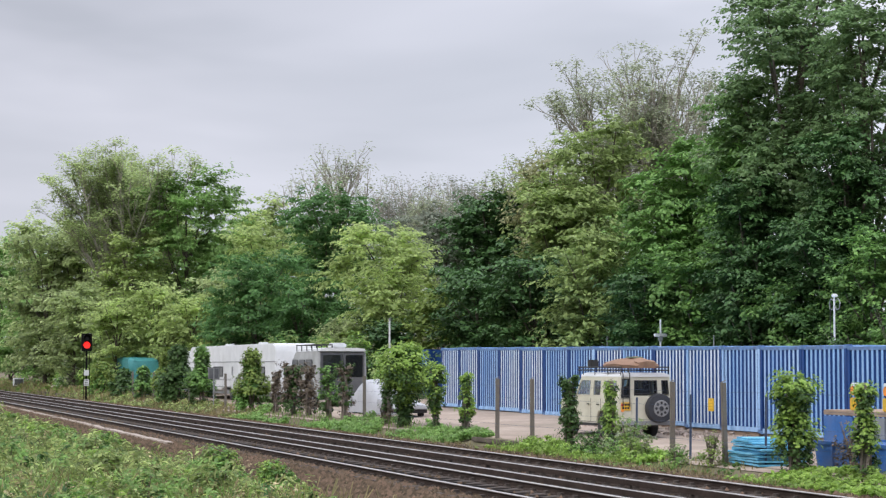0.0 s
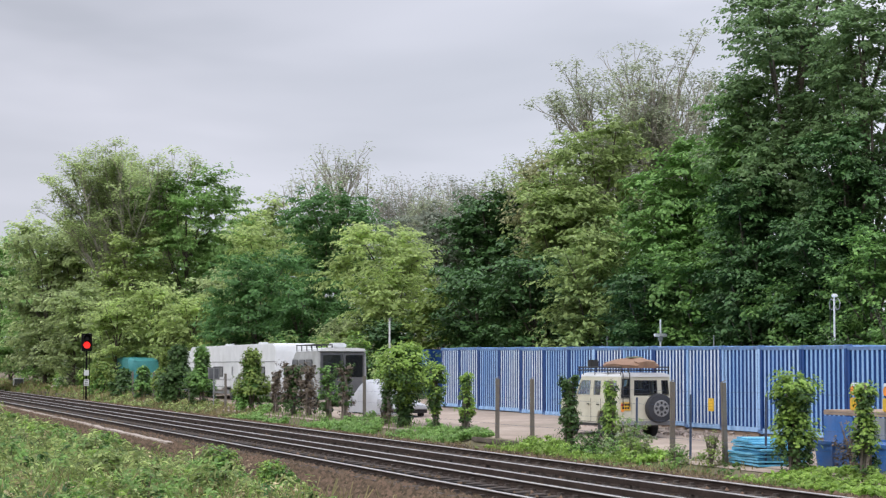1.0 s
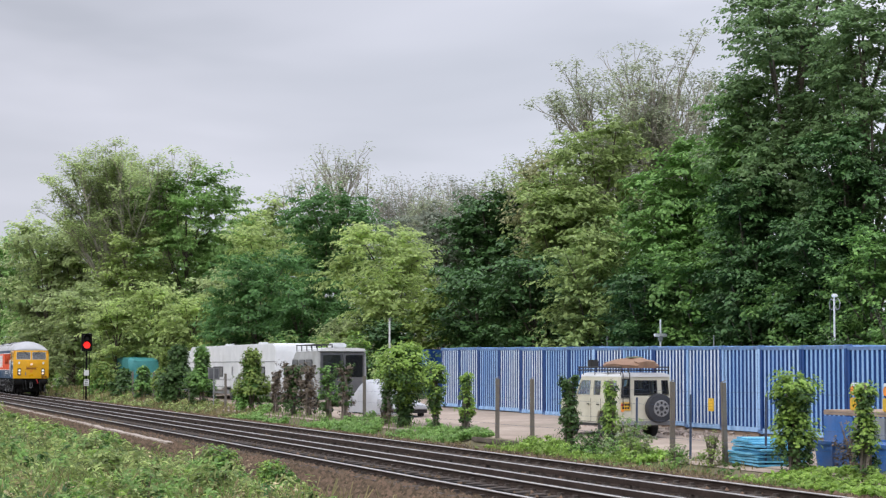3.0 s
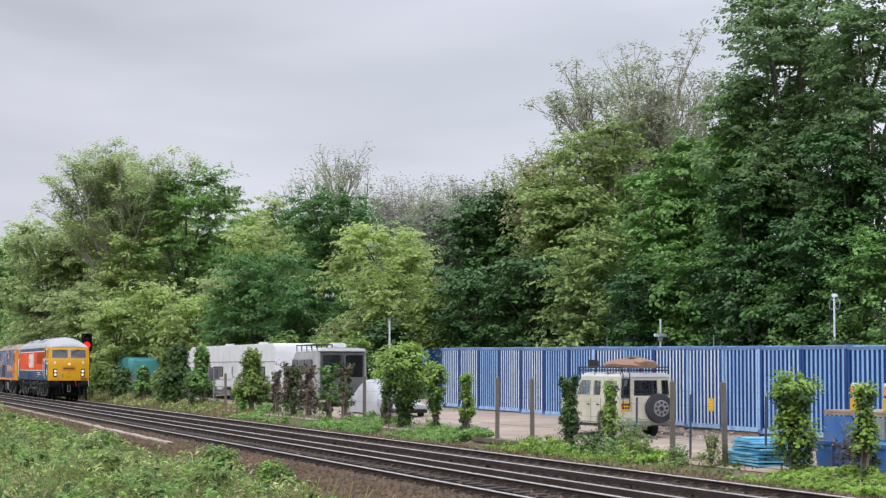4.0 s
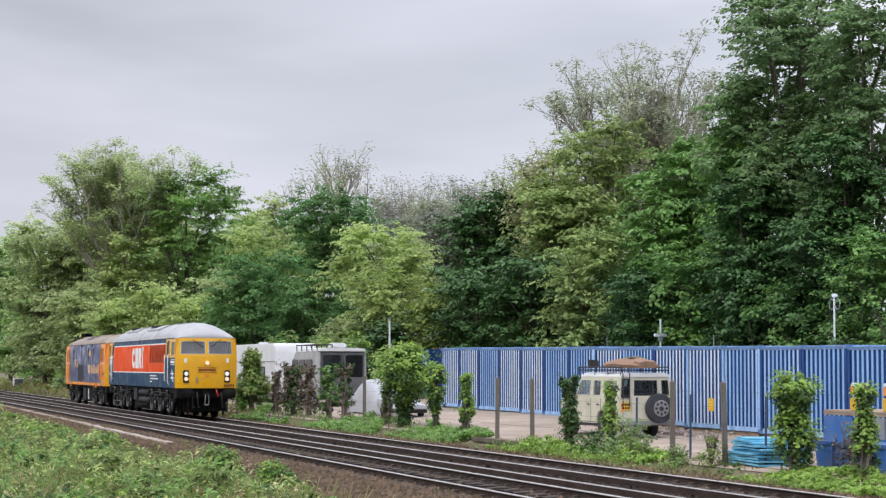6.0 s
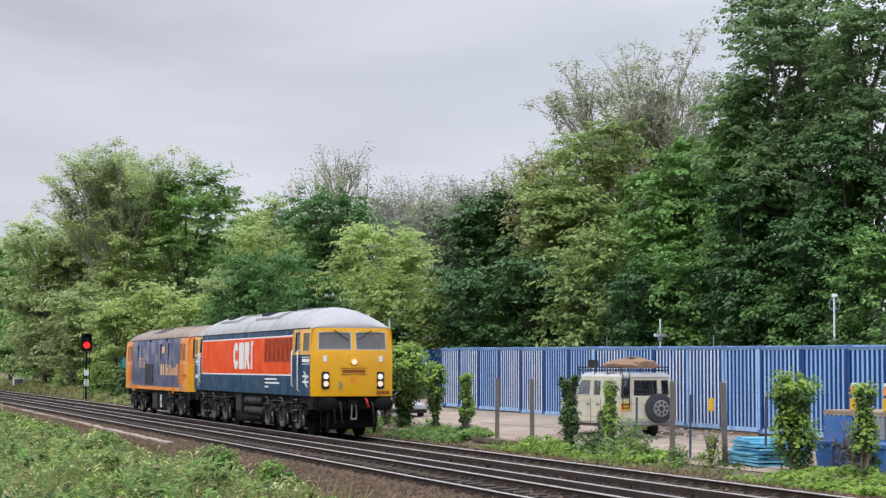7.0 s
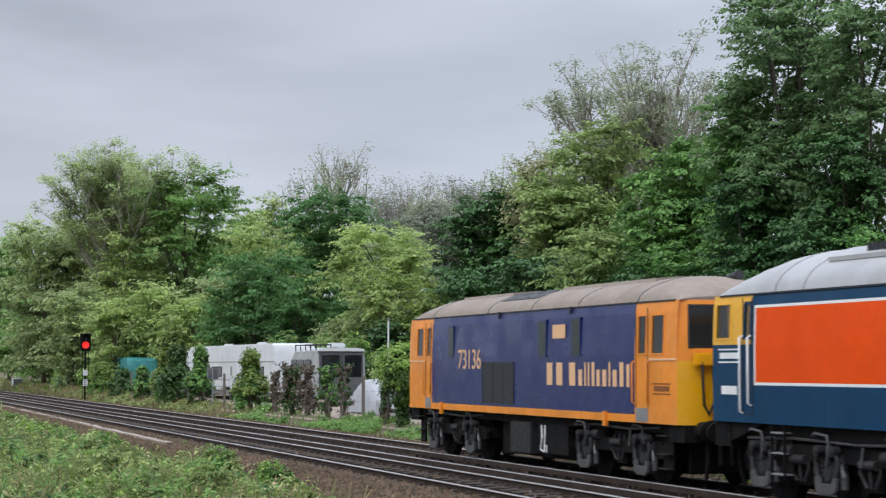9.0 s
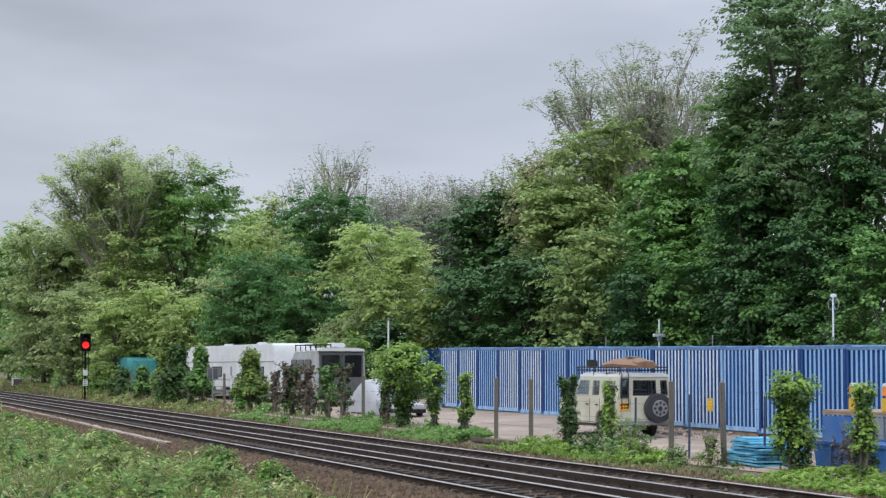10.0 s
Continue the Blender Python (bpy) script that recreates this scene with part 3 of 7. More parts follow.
tree(-188.3, 9.5, 16.2, 4.29, 0.4, L_HAZE, 161, 17000, 0.32, 18, "tall olive tree with thin young leaves in haze-paled colour")
tree(-185.6, 24.9, 13.6, 4.00, 0.4, L_LIME, 162, 17000, 0.32, 18, "lime green broadleaf tree in spring leaf")
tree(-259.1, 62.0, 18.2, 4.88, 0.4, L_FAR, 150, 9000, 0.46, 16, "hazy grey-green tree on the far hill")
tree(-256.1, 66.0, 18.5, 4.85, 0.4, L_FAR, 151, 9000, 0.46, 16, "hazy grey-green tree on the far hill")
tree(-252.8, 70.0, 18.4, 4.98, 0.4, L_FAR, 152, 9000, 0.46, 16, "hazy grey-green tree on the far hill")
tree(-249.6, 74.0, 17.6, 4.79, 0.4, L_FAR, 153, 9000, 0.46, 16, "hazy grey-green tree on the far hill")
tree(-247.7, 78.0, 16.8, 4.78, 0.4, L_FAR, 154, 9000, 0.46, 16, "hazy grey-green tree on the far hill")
# ---- the train ----
P_YELLOW = material("warning_yellow_paint", (0.80, 0.40, 0.004), 0.32, vary=0.05, scale=1.2, dirt=(0.60, 0.33, 0.03), dirt_amount=0.2, dirt_scale=1.5, coat=0.3)
P_RED = material("flame_red_paint", (0.80, 0.078, 0.002), 0.45, vary=0.06, scale=0.8, dirt=(0.66, 0.075, 0.008), dirt_amount=0.3, dirt_scale=0.7, spec=0.12)
P_NAVY = material("rail_blue_paint", (0.002, 0.040, 0.100), 0.4, vary=0.12, scale=0.9, dirt=(0.015, 0.06, 0.11), dirt_amount=0.25, dirt_scale=0.8, spec=0.2)
P_WHITE = material("white_paint", (0.80, 0.80, 0.79), 0.4, vary=0.05, scale=3)
P_SILVER = material("light_grey_roof_paint", (0.385, 0.385, 0.39), 0.45, vary=0.08, scale=0.7, dirt=(0.30, 0.30, 0.30), dirt_amount=0.45, dirt_scale=0.9)
P_BLACK = material("grimy_black_underframe", (0.006, 0.006, 0.006), 0.7, vary=0.4, scale=3, dirt=(0.014, 0.012, 0.010), dirt_amount=0.7, dirt_scale=3, spec=0.15)
P_STEEL = material("dusty_grey_steel", (0.036, 0.036, 0.037), 0.6, metal=0.2, vary=0.3, scale=4, dirt=(0.014, 0.012, 0.010), dirt_amount=0.6, dirt_scale=4, spec=0.3)
P_PIPE = material("worn_grey_pipe", (0.078, 0.078, 0.080), 0.35, vary=0.3, scale=4)
P_LOUVRE = material("dark_green_window", (0.012, 0.022, 0.020), 0.25, vary=0.2, scale=2)
P_PALE = material("pale_grey_steel", (0.22, 0.22, 0.22), 0.5, vary=0.25, scale=4)
P_GRILLE = material("dark_red_grille", (0.30, 0.045, 0.014), 0.6, vary=0.2, scale=4)
P_ORANGE = material("orange_cab_paint", (0.84, 0.27, 0.016), 0.45, vary=0.07, scale=1.0, dirt=(0.45, 0.19, 0.04), dirt_amount=0.35, dirt_scale=1.3, coat=0.2)
P_BLUE = material("deep_blue_body_paint", (0.011, 0.022, 0.12), 0.26, vary=0.12, scale=0.8, dirt=(0.024, 0.03, 0.10), dirt_amount=0.35, dirt_scale=0.7, spec=0.5)
P_TAUPE = material("weathered_brown_roof", (0.30, 0.245, 0.20), 0.8, vary=0.2, scale=0.8, dirt=(0.16, 0.13, 0.105), dirt_amount=0.6, dirt_scale=0.8)
P_DARKGREY = material("dark_grey_grille", (0.028, 0.029, 0.034), 0.6, vary=0.25, scale=6)
P_INSIDE = material("pale_cab_lining", (0.33, 0.33, 0.30), 0.8, vary=0.1)
P_GOLD = material("pale_gold_lettering", (0.80, 0.48, 0.26), 0.5, vary=0.05)
P_LAMP = material("lit_headlamp", (0.62, 0.63, 0.64), 0.3, emit=((1.0, 0.97, 0.92), 0.42))
P_LAMP_DIM = material("lit_marker_lamp", (0.80, 0.58, 0.42), 0.3, emit=((1.0, 0.72, 0.54), 0.48))
P_BROWN = material("brown_lettering", (0.23, 0.07, 0.012), 0.5)
P_HOSE = material("red_hose", (0.5, 0.03, 0.03), 0.5)
P_RUBBER = material("black_rubber", (0.015, 0.015, 0.015), 0.7)


def pane_material(name, tint, sheen):
    m = bpy.data.materials.new(name)
    m.use_nodes = True
    n, l = m.node_tree.nodes, m.node_tree.links
    n.remove(n["Principled BSDF"])
    clear, gloss, mix, fres = n.new("ShaderNodeBsdfTransparent"), n.new("ShaderNodeBsdfGlossy"), n.new("ShaderNodeMixShader"), n.new("ShaderNodeFresnel")
    clear.inputs["Color"].default_value = (*tint, 1)
    gloss.inputs["Roughness"].default_value = 0.03
    fres.inputs["IOR"].default_value = 1.5
    # plain grey mixed into the pane paints in the pale sky reflection
    sheen_film, sheen_mix = n.new("ShaderNodeBsdfDiffuse"), n.new("ShaderNodeMixShader")
    sheen_film.inputs["Color"].default_value = (0.55, 0.56, 0.58, 1)
    sheen_mix.inputs[0].default_value = sheen
    l.new(clear.outputs[0], sheen_mix.inputs[1])
    l.new(sheen_film.outputs[0], sheen_mix.inputs[2])
    l.new(fres.outputs[0], mix.inputs[0])
    l.new(sheen_mix.outputs[0], mix.inputs[1])
    l.new(gloss.outputs[0], mix.inputs[2])
    l.new(mix.outputs[0], n["Material Output"].inputs["Surface"])
    return m


GLASS = pane_material("window_glass", (0.82, 0.85, 0.85), 0.16)
GLASS_SIDE = pane_material("side_window_glass", (0.34, 0.38, 0.31), 0.02)
GLASS_SCREEN = pane_material("pale_sheen_windscreen_glass", (0.80, 0.83, 0.88), 0.26)
P_FRAME = material("pale_window_frame", (0.52, 0.50, 0.42), 0.5, vary=0.1, scale=3)
P_BAR = material("dull_red_grille_bar", (0.52, 0.062, 0.008), 0.6, vary=0.2, scale=4)
GLASS_DARK = pane_material("dark_window_glass", (0.20, 0.23, 0.22), 0.03)


def sheet(us, vs, point, slot):
    """A surface over a grid; slot(u, v) at a face's middle gives its material, or None for an opening."""
    g = G()
    n = len(vs)
    p = [point(u, v) for u in us for v in vs]
    f, m = [], []
    for i in range(len(us) - 1):
        for j in range(n - 1):
            s = slot((us[i] + us[i + 1]) / 2, (vs[j] + vs[j + 1]) / 2)
            if s is not None:
                f.append((i * n + j, (i + 1) * n + j, (i + 1) * n + j + 1, i * n + j + 1))
                m.append(s)
    g.v, g.f, g.m = p, f, m
    return g


def steps(lo, hi, *cuts, most=1.0):
    """Grid lines from lo to hi through all cuts, none further apart than most."""
    c = sorted({lo, hi, *cuts})
    out = []
    for a, b in zip(c, c[1:]):
        k = max(1, math.ceil((b - a) / most))
        out += [a + (b - a) * i / k for i in range(k)]
    return out + [hi]


def inside(x, z, rects):
    return any(a < x < b and c < z < d for a, b, c, d in rects)


def window_on(parent, rect, point, mat, frame_mat, t=0.035, name="window"):
    """A pane behind a proud frame, on the surface point(u, v, out)."""
    a, b, c, d = rect
    g = G()
    ring = [(a, c), (b, c), (b, d), (a, d)]
    inner = [(a + t, c + t), (b - t, c + t), (b - t, d - t), (a + t, d - t)]
    p = [point(u, v, 0.012) for u, v in ring] + [point(u, v, 0.012) for u, v in inner] + [point(u, v, -0.03) for u, v in inner]
    f = []
    for i in range(4):
        k = (i + 1) % 4
        f += [(i, k, 4 + k, 4 + i), (4 + i, 4 + k, 8 + k, 8 + i)]
    q = [point(u, v, -0.02) for u, v in ring]
    f += [(i, (i + 1) % 4, 12 + (i + 1) % 4, 12 + i) for i in range(4)]
    g.add(p + q, f)
    fr = part(name + "_frame", g, frame_mat, parent)
    g = G()
    g.add([point(u, v, -0.012) for u, v in inner], [(0, 1, 2, 3)])
    pane = part("pane", g, mat, fr)
    outward = Vector(point(a, c, 1.0)) - Vector(point(a, c, 0.0))
    if pane.data.polygons[0].normal.dot(outward) < 0:
        pane.data.flip_normals()
    pane.visible_shadow = False
    return fr


def half_width(z, w):
    return float(np.interp(z, [1.0, 2.5, 3.17, 3.36], [w, w, w - 0.025, w - 0.055]))


def roof_sections(xs, w, eave, rise, dome, length):
    """Roof arches along the body, drawn down to domes at both ends."""
    prof = [(1.0, 0.0), (0.97, 0.19), (0.90, 0.38), (0.78, 0.56), (0.62, 0.73), (0.42, 0.88), (0.2, 0.97), (0.0, 1.0)]
    prof = prof + [(-a, b) for a, b in reversed(prof[:-1])]
    out = []
    for x in xs:
        d = min(-x, x + length)
        k = 1.0
        if d < dome:
            k = math.sqrt(max(0.0, 1 - ((dome - d) / dome) ** 2))
        k = max(k, 0.02)
        nw = w * (1 - 0.03 * (1 - k))
        out.append([(x, a * nw, eave + rise * b * k) for a, b in prof])
    return out


def wheelset(parent, x, r):
    g = G()
    for s in (-1, 1):
        y = s * 0.75
        for a, b, ra, rb in ((-0.065, 0.065, r, r), (0.065 * -s, 0.10 * -s, r + 0.03, r + 0.03)):
            g.cyl((0, y + a, 0), (0, y + b, 0), ra, rb, 28)
        g.cyl((0, y - 0.09, 0), (0, y + 0.09, 0), 0.13, 0.13, 12)
        for k in range(6):
            a = k * math.pi / 3
            g.box(-0.03, 0.03, y + s * 0.066, y + s * 0.072, 0.16, r * 0.72, m=Matrix.Rotation(a, 4, "Y"))
    g.cyl((0, -0.85, 0), (0, 0.85, 0), 0.085, 0.085, 12)
    ob = part("wheelset", g, P_BLACK, parent, "steel wheelset")
    ob.matrix_basis = pose(x, 0, r)
    return ob


def bogie(parent, xc, axles, r, half, heavy=True):
    """A bogie: side frames, axle boxes with springs, dampers, brake gear, steps and wheelsets."""
    # the inner box is an added dark filler for the shade between the wheels
    b = part("bogie", G().box(xc - half, xc + half, -0.95, 0.95, 0.55, 0.78).box(xc - half * 0.9, xc + half * 0.9, -0.5, 0.5, 0.22, 1.1), P_BLACK, parent, "grimy black bogie")
    g = G()
    for s in (-1, 1):
        y = s * 1.06
        zt = 0.98 if heavy else 0.82
        top = [(-half, zt - 0.12), (-half * 0.9, zt), (half * 0.9, zt), (half, zt - 0.12), (half, zt - 0.3), (half * 0.72, zt - 0.34), (half * 0.5, zt - 0.26), (-half * 0.5, zt - 0.26), (-half * 0.72, zt - 0.34), (-half, zt - 0.3)]
        g.loft([[(xc + a, y - 0.06, z) for a, z in top], [(xc + a, y + 0.06, z) for a, z in top]])
    part("side_frame", g, P_BLACK, b, bevel=0.012)
    for a in axles:
        x = xc + a
        for s in (-1, 1):
            g = G()
            y = s * 1.10
            g.box(x - 0.17, x + 0.17, y - 0.07, y + 0.07, r - 0.2, r + 0.18)
            g.cyl((x, y + s * 0.06, r), (x, y + s * 0.12, r), 0.14, 0.12, 14)
            g.box(x - 0.30, x + 0.30, y - 0.04, y + 0.05, r - 0.29, r - 0.2)
            part("axle_box", g, P_STEEL, b, bevel=0.012)
            # dished keep plate hung under the box on two arms
            g = G()
            dish = [(-0.33, 0.02), (-0.30, -0.17), (-0.18, -0.24), (0.18, -0.24), (0.30, -0.17), (0.33, 0.02), (0.22, 0.06), (0.15, -0.07), (-0.15, -0.07), (-0.22, 0.06)]
            g.loft([[(x + u, y + s * 0.13 + k, r - 0.08 + w) for u, w in dish] for k in (-0.03, 0.03)])
            part("keep_plate", g, P_PIPE, b, bevel=0.012)
            for q in (-1, 1):
                g = G()
                g.tube([(x + q * 0.27, y + s * 0.13, r - 0.04), (x + q * 0.33, y + s * 0.12, r + 0.16), (x + q * 0.22, y + s * 0.12, r + 0.34)], [0.05, 0.035, 0.045], 7)
                g.cyl((x + q * 0.22, y + s * 0.06, r + 0.34), (x + q * 0.22, y + s * 0.19, r + 0.34), 0.085, 0.085, 12)
                g.cyl((x + q * 0.22, y + s * 0.19, r + 0.34), (x + q * 0.22, y + s * 0.21, r + 0.34), 0.045, 0.04, 10)
                part("link_arm", g, P_STEEL, b, smooth=40)
            g = G()
            g.tube([(x - 0.45, y + s * 0.1, r + 0.56), (x - 0.30, y + s * 0.15, r + 0.60), (x + 0.05, y + s * 0.15, r + 0.57), (x + 0.12, y + s * 0.15, r + 0.36), (x + 0.02, y + s * 0.14, r + 0.12)], 0.024, 6)
            part("hose", g, P_RUBBER if a > 0 else P_PIPE, b, smooth=60)
            for q in (-0.27, 0.27):
                g = G()
                for k in range(5):
                    g.cyl((x + q, y, r + 0.0 + k * 0.07 - 0.12), (x + q, y, r + 0.045 + k * 0.07 - 0.12), 0.085, 0.085, 10)
                g.cyl((x + q, y, r - 0.2), (x + q, y, r + 0.3), 0.05, 0.05, 8)
                part("spring", g, P_STEEL, b)
            g = G()
            g.tube([(x + 0.2, y + s * 0.05, r + 0.28), (x + 0.42, y + s * 0.07, r - 0.05)], 0.035, 8)
            g.box(x + 0.33, x + 0.47, y - 0.02 + s * 0.06, y + 0.02 + s * 0.06, r - 0.22, r + 0.02)
            g.box(x - 0.05, x + 0.05, y - 0.02 + s * 0.09, y + 0.02 + s * 0.09, r + 0.15, r + 0.42)
            part("damper", g, P_PIPE, b)
        wheelset(b, x, r)
    for a, c in zip(axles, axles[1:]):
        for s in (-1, 1):
            x = xc + (a + c) / 2
            g = G()
            g.loft([[(x - 0.34, s * 0.98 + k, 0.95), (x + 0.34, s * 0.98 + k, 0.95), (x + 0.22, s * 0.98 + k, 0.34), (x - 0.22, s * 0.98 + k, 0.34)] for k in (-0.05, 0.05)])
            part("brake_rigging", g, P_BLACK, b)
            g = G()
            for q in (-0.2, 0.0, 0.2):
                g.tube([(x + q, s * 1.06, 0.9), (x + q * 1.4, s * 1.1, 0.62), (x + q * 0.6, s * 1.08, 0.4)], 0.03, 6)
            g.cyl((x - 0.22, s * 1.12, 0.74), (x + 0.22, s * 1.12, 0.74), 0.075, 0.075, 10)
            part("brake_lever", g, P_STEEL, b, smooth=50)
    for s in (-1, 1):
        g = G()
        g.tube([(xc - half * 0.95, s * 1.16, 1.02), (xc - half * 0.4, s * 1.18, 1.06), (xc + half * 0.3, s * 1.18, 1.02), (xc + half * 0.95, s * 1.16, 1.07)], 0.025, 6)
        g.tube([(xc - half * 0.6, s * 1.17, 1.05), (xc - half * 0.62, s * 1.19, 0.75)], 0.022, 6)
        g.tube([(xc + half * 0.35, s * 1.17, 1.04), (xc + half * 0.33, s * 1.19, 0.7)], 0.022, 6)
        part("air_pipe", g, P_PIPE, b, smooth=60)
        for q in (-0.5, 0.5):
            g = G()
            g.cyl((xc + q * half * 1.05, s * 1.12, 0.86), (xc + q * half * 1.05 + 0.3, s * 1.12, 0.86), 0.10, 0.10, 12)
            part("brake_cylinder", g, P_STEEL, b, smooth=40)
    return b


def buffer(parent, x, y, d=1):
    g = G()
    g.box(x - 0.02 * d, x + 0.05 * d, y - 0.24, y + 0.24, 0.83, 1.27) if d > 0 else g.box(x - 0.05, x + 0.02, y - 0.24, y + 0.24, 0.83, 1.27)
    g.cyl((x, y, 1.05), (x + 0.32 * d, y, 1.05), 0.17, 0.15, 16)
    g.cyl((x + 0.3 * d, y, 1.05), (x + 0.52 * d, y, 1.05), 0.105, 0.105, 14)
    n = 18
    rings = []
    for xx, k in ((0.50, 0.98), (0.55, 1.0), (0.575, 0.8), (0.58, 0.0)):
        rings.append([(x + xx * d, y + 0.29 * k * math.cos(2 * math.pi * i / n), 1.05 + 0.20 * k * math.sin(2 * math.pi * i / n)) for i in range(n)])
    g.loft(rings)
    part("buffer", g, P_BLACK, parent, "black oval-headed buffer", smooth=40)


def coupling(parent, x, d):
    g = G()
    g.box(x - 0.05, x + 0.12, -0.14, 0.14, 0.88, 1.16)
    g.tube([(x + 0.1 * d, 0, 1.0), (x + 0.30 * d, 0, 1.04), (x + 0.36 * d, 0, 0.92), (x + 0.24 * d, 0, 0.88)], 0.045, 8)
    part("coupling_hook", g, P_BLACK, parent, smooth=50)
    g = G()
    for s in (-0.06, 0.06):
        g.tube([(x + 0.22 * d, s, 1.0), (x + 0.27 * d, s * 1.3, 0.74), (x + 0.2 * d, s * 1.4, 0.58)], 0.022, 6)
    g.tube([(x + 0.2 * d, -0.085, 0.58), (x + 0.2 * d, 0.085, 0.58)], 0.03, 6)
    part("screw_coupling", g, P_PALE, parent, smooth=50)
    for y, mt, z in ((0.42, P_HOSE, 1.22), (-0.4, P_RUBBER, 1.1), (0.62, P_RUBBER, 1.08), (-0.62, P_RUBBER, 1.08)):
        g = G()
        low = z - 0.3 if mt is P_HOSE else 0.45
        g.tube([(x, y, z), (x + 0.16 * d, y, z - 0.05), (x + 0.2 * d, y + 0.02, (z + low) / 2), (x + 0.12 * d, y + 0.06, low), (x + 0.05 * d, y + 0.12, low + 0.05)], 0.03, 8)
        part("air_hose", g, mt, parent, smooth=60)
    g = G()
    for y in (-0.75, 0.75):
        g.tube([(x + 0.02 * d, y, 0.85), (x + 0.03 * d, y, 0.5), (x - 0.08 * d, y * 0.98, 0.16)], [0.05, 0.045, 0.035], 8)
    g.box(x - 0.5 * d - 0.05, x - 0.5 * d + 0.05, -0.85, 0.85, 0.3, 0.9)
    part("guard_iron", g, P_BLACK, parent)


def bars(parent, name, rects, y, depth, mat, label=""):
    """Flat raised marks on a side wall: rectangles (x0, x1, z0, z1)."""
    for a, b, c, d in rects:
        part(name, G().box(a, b, min(y, y + depth), max(y, y + depth), c, d), mat, parent, label)


def text_mark(parent, name, words, x, y, z, height, width, mat):
    """Raised characters on the near side wall, read from outside."""
    cu = bpy.data.curves.new(name, "FONT")
    cu.body, cu.size, cu.extrude = words, 1.0, 0.01
    ob = bpy.data.objects.new(name, cu)
    scene.collection.objects.link(ob)
    bpy.context.view_layer.update()
    me = bpy.data.meshes.new_from_object(ob.evaluated_get(bpy.context.evaluated_depsgraph_get()))
    bpy.data.objects.remove(ob)
    co = np.array([v.co for v in me.vertices])
    lo, hi = co.min(0), co.max(0)
    co = (co - lo) / (hi - lo)
    q = np.stack([x + co[:, 0] * width, y - 0.006 * co[:, 2], z + co[:, 1] * height], 1)
    me.vertices.foreach_set("co", q.astype(np.float32).ravel())
    me.materials.clear()
    me.materials.append(mat)
    me.update()
    ob = new(name, me)
    ob.parent = parent
    return ob


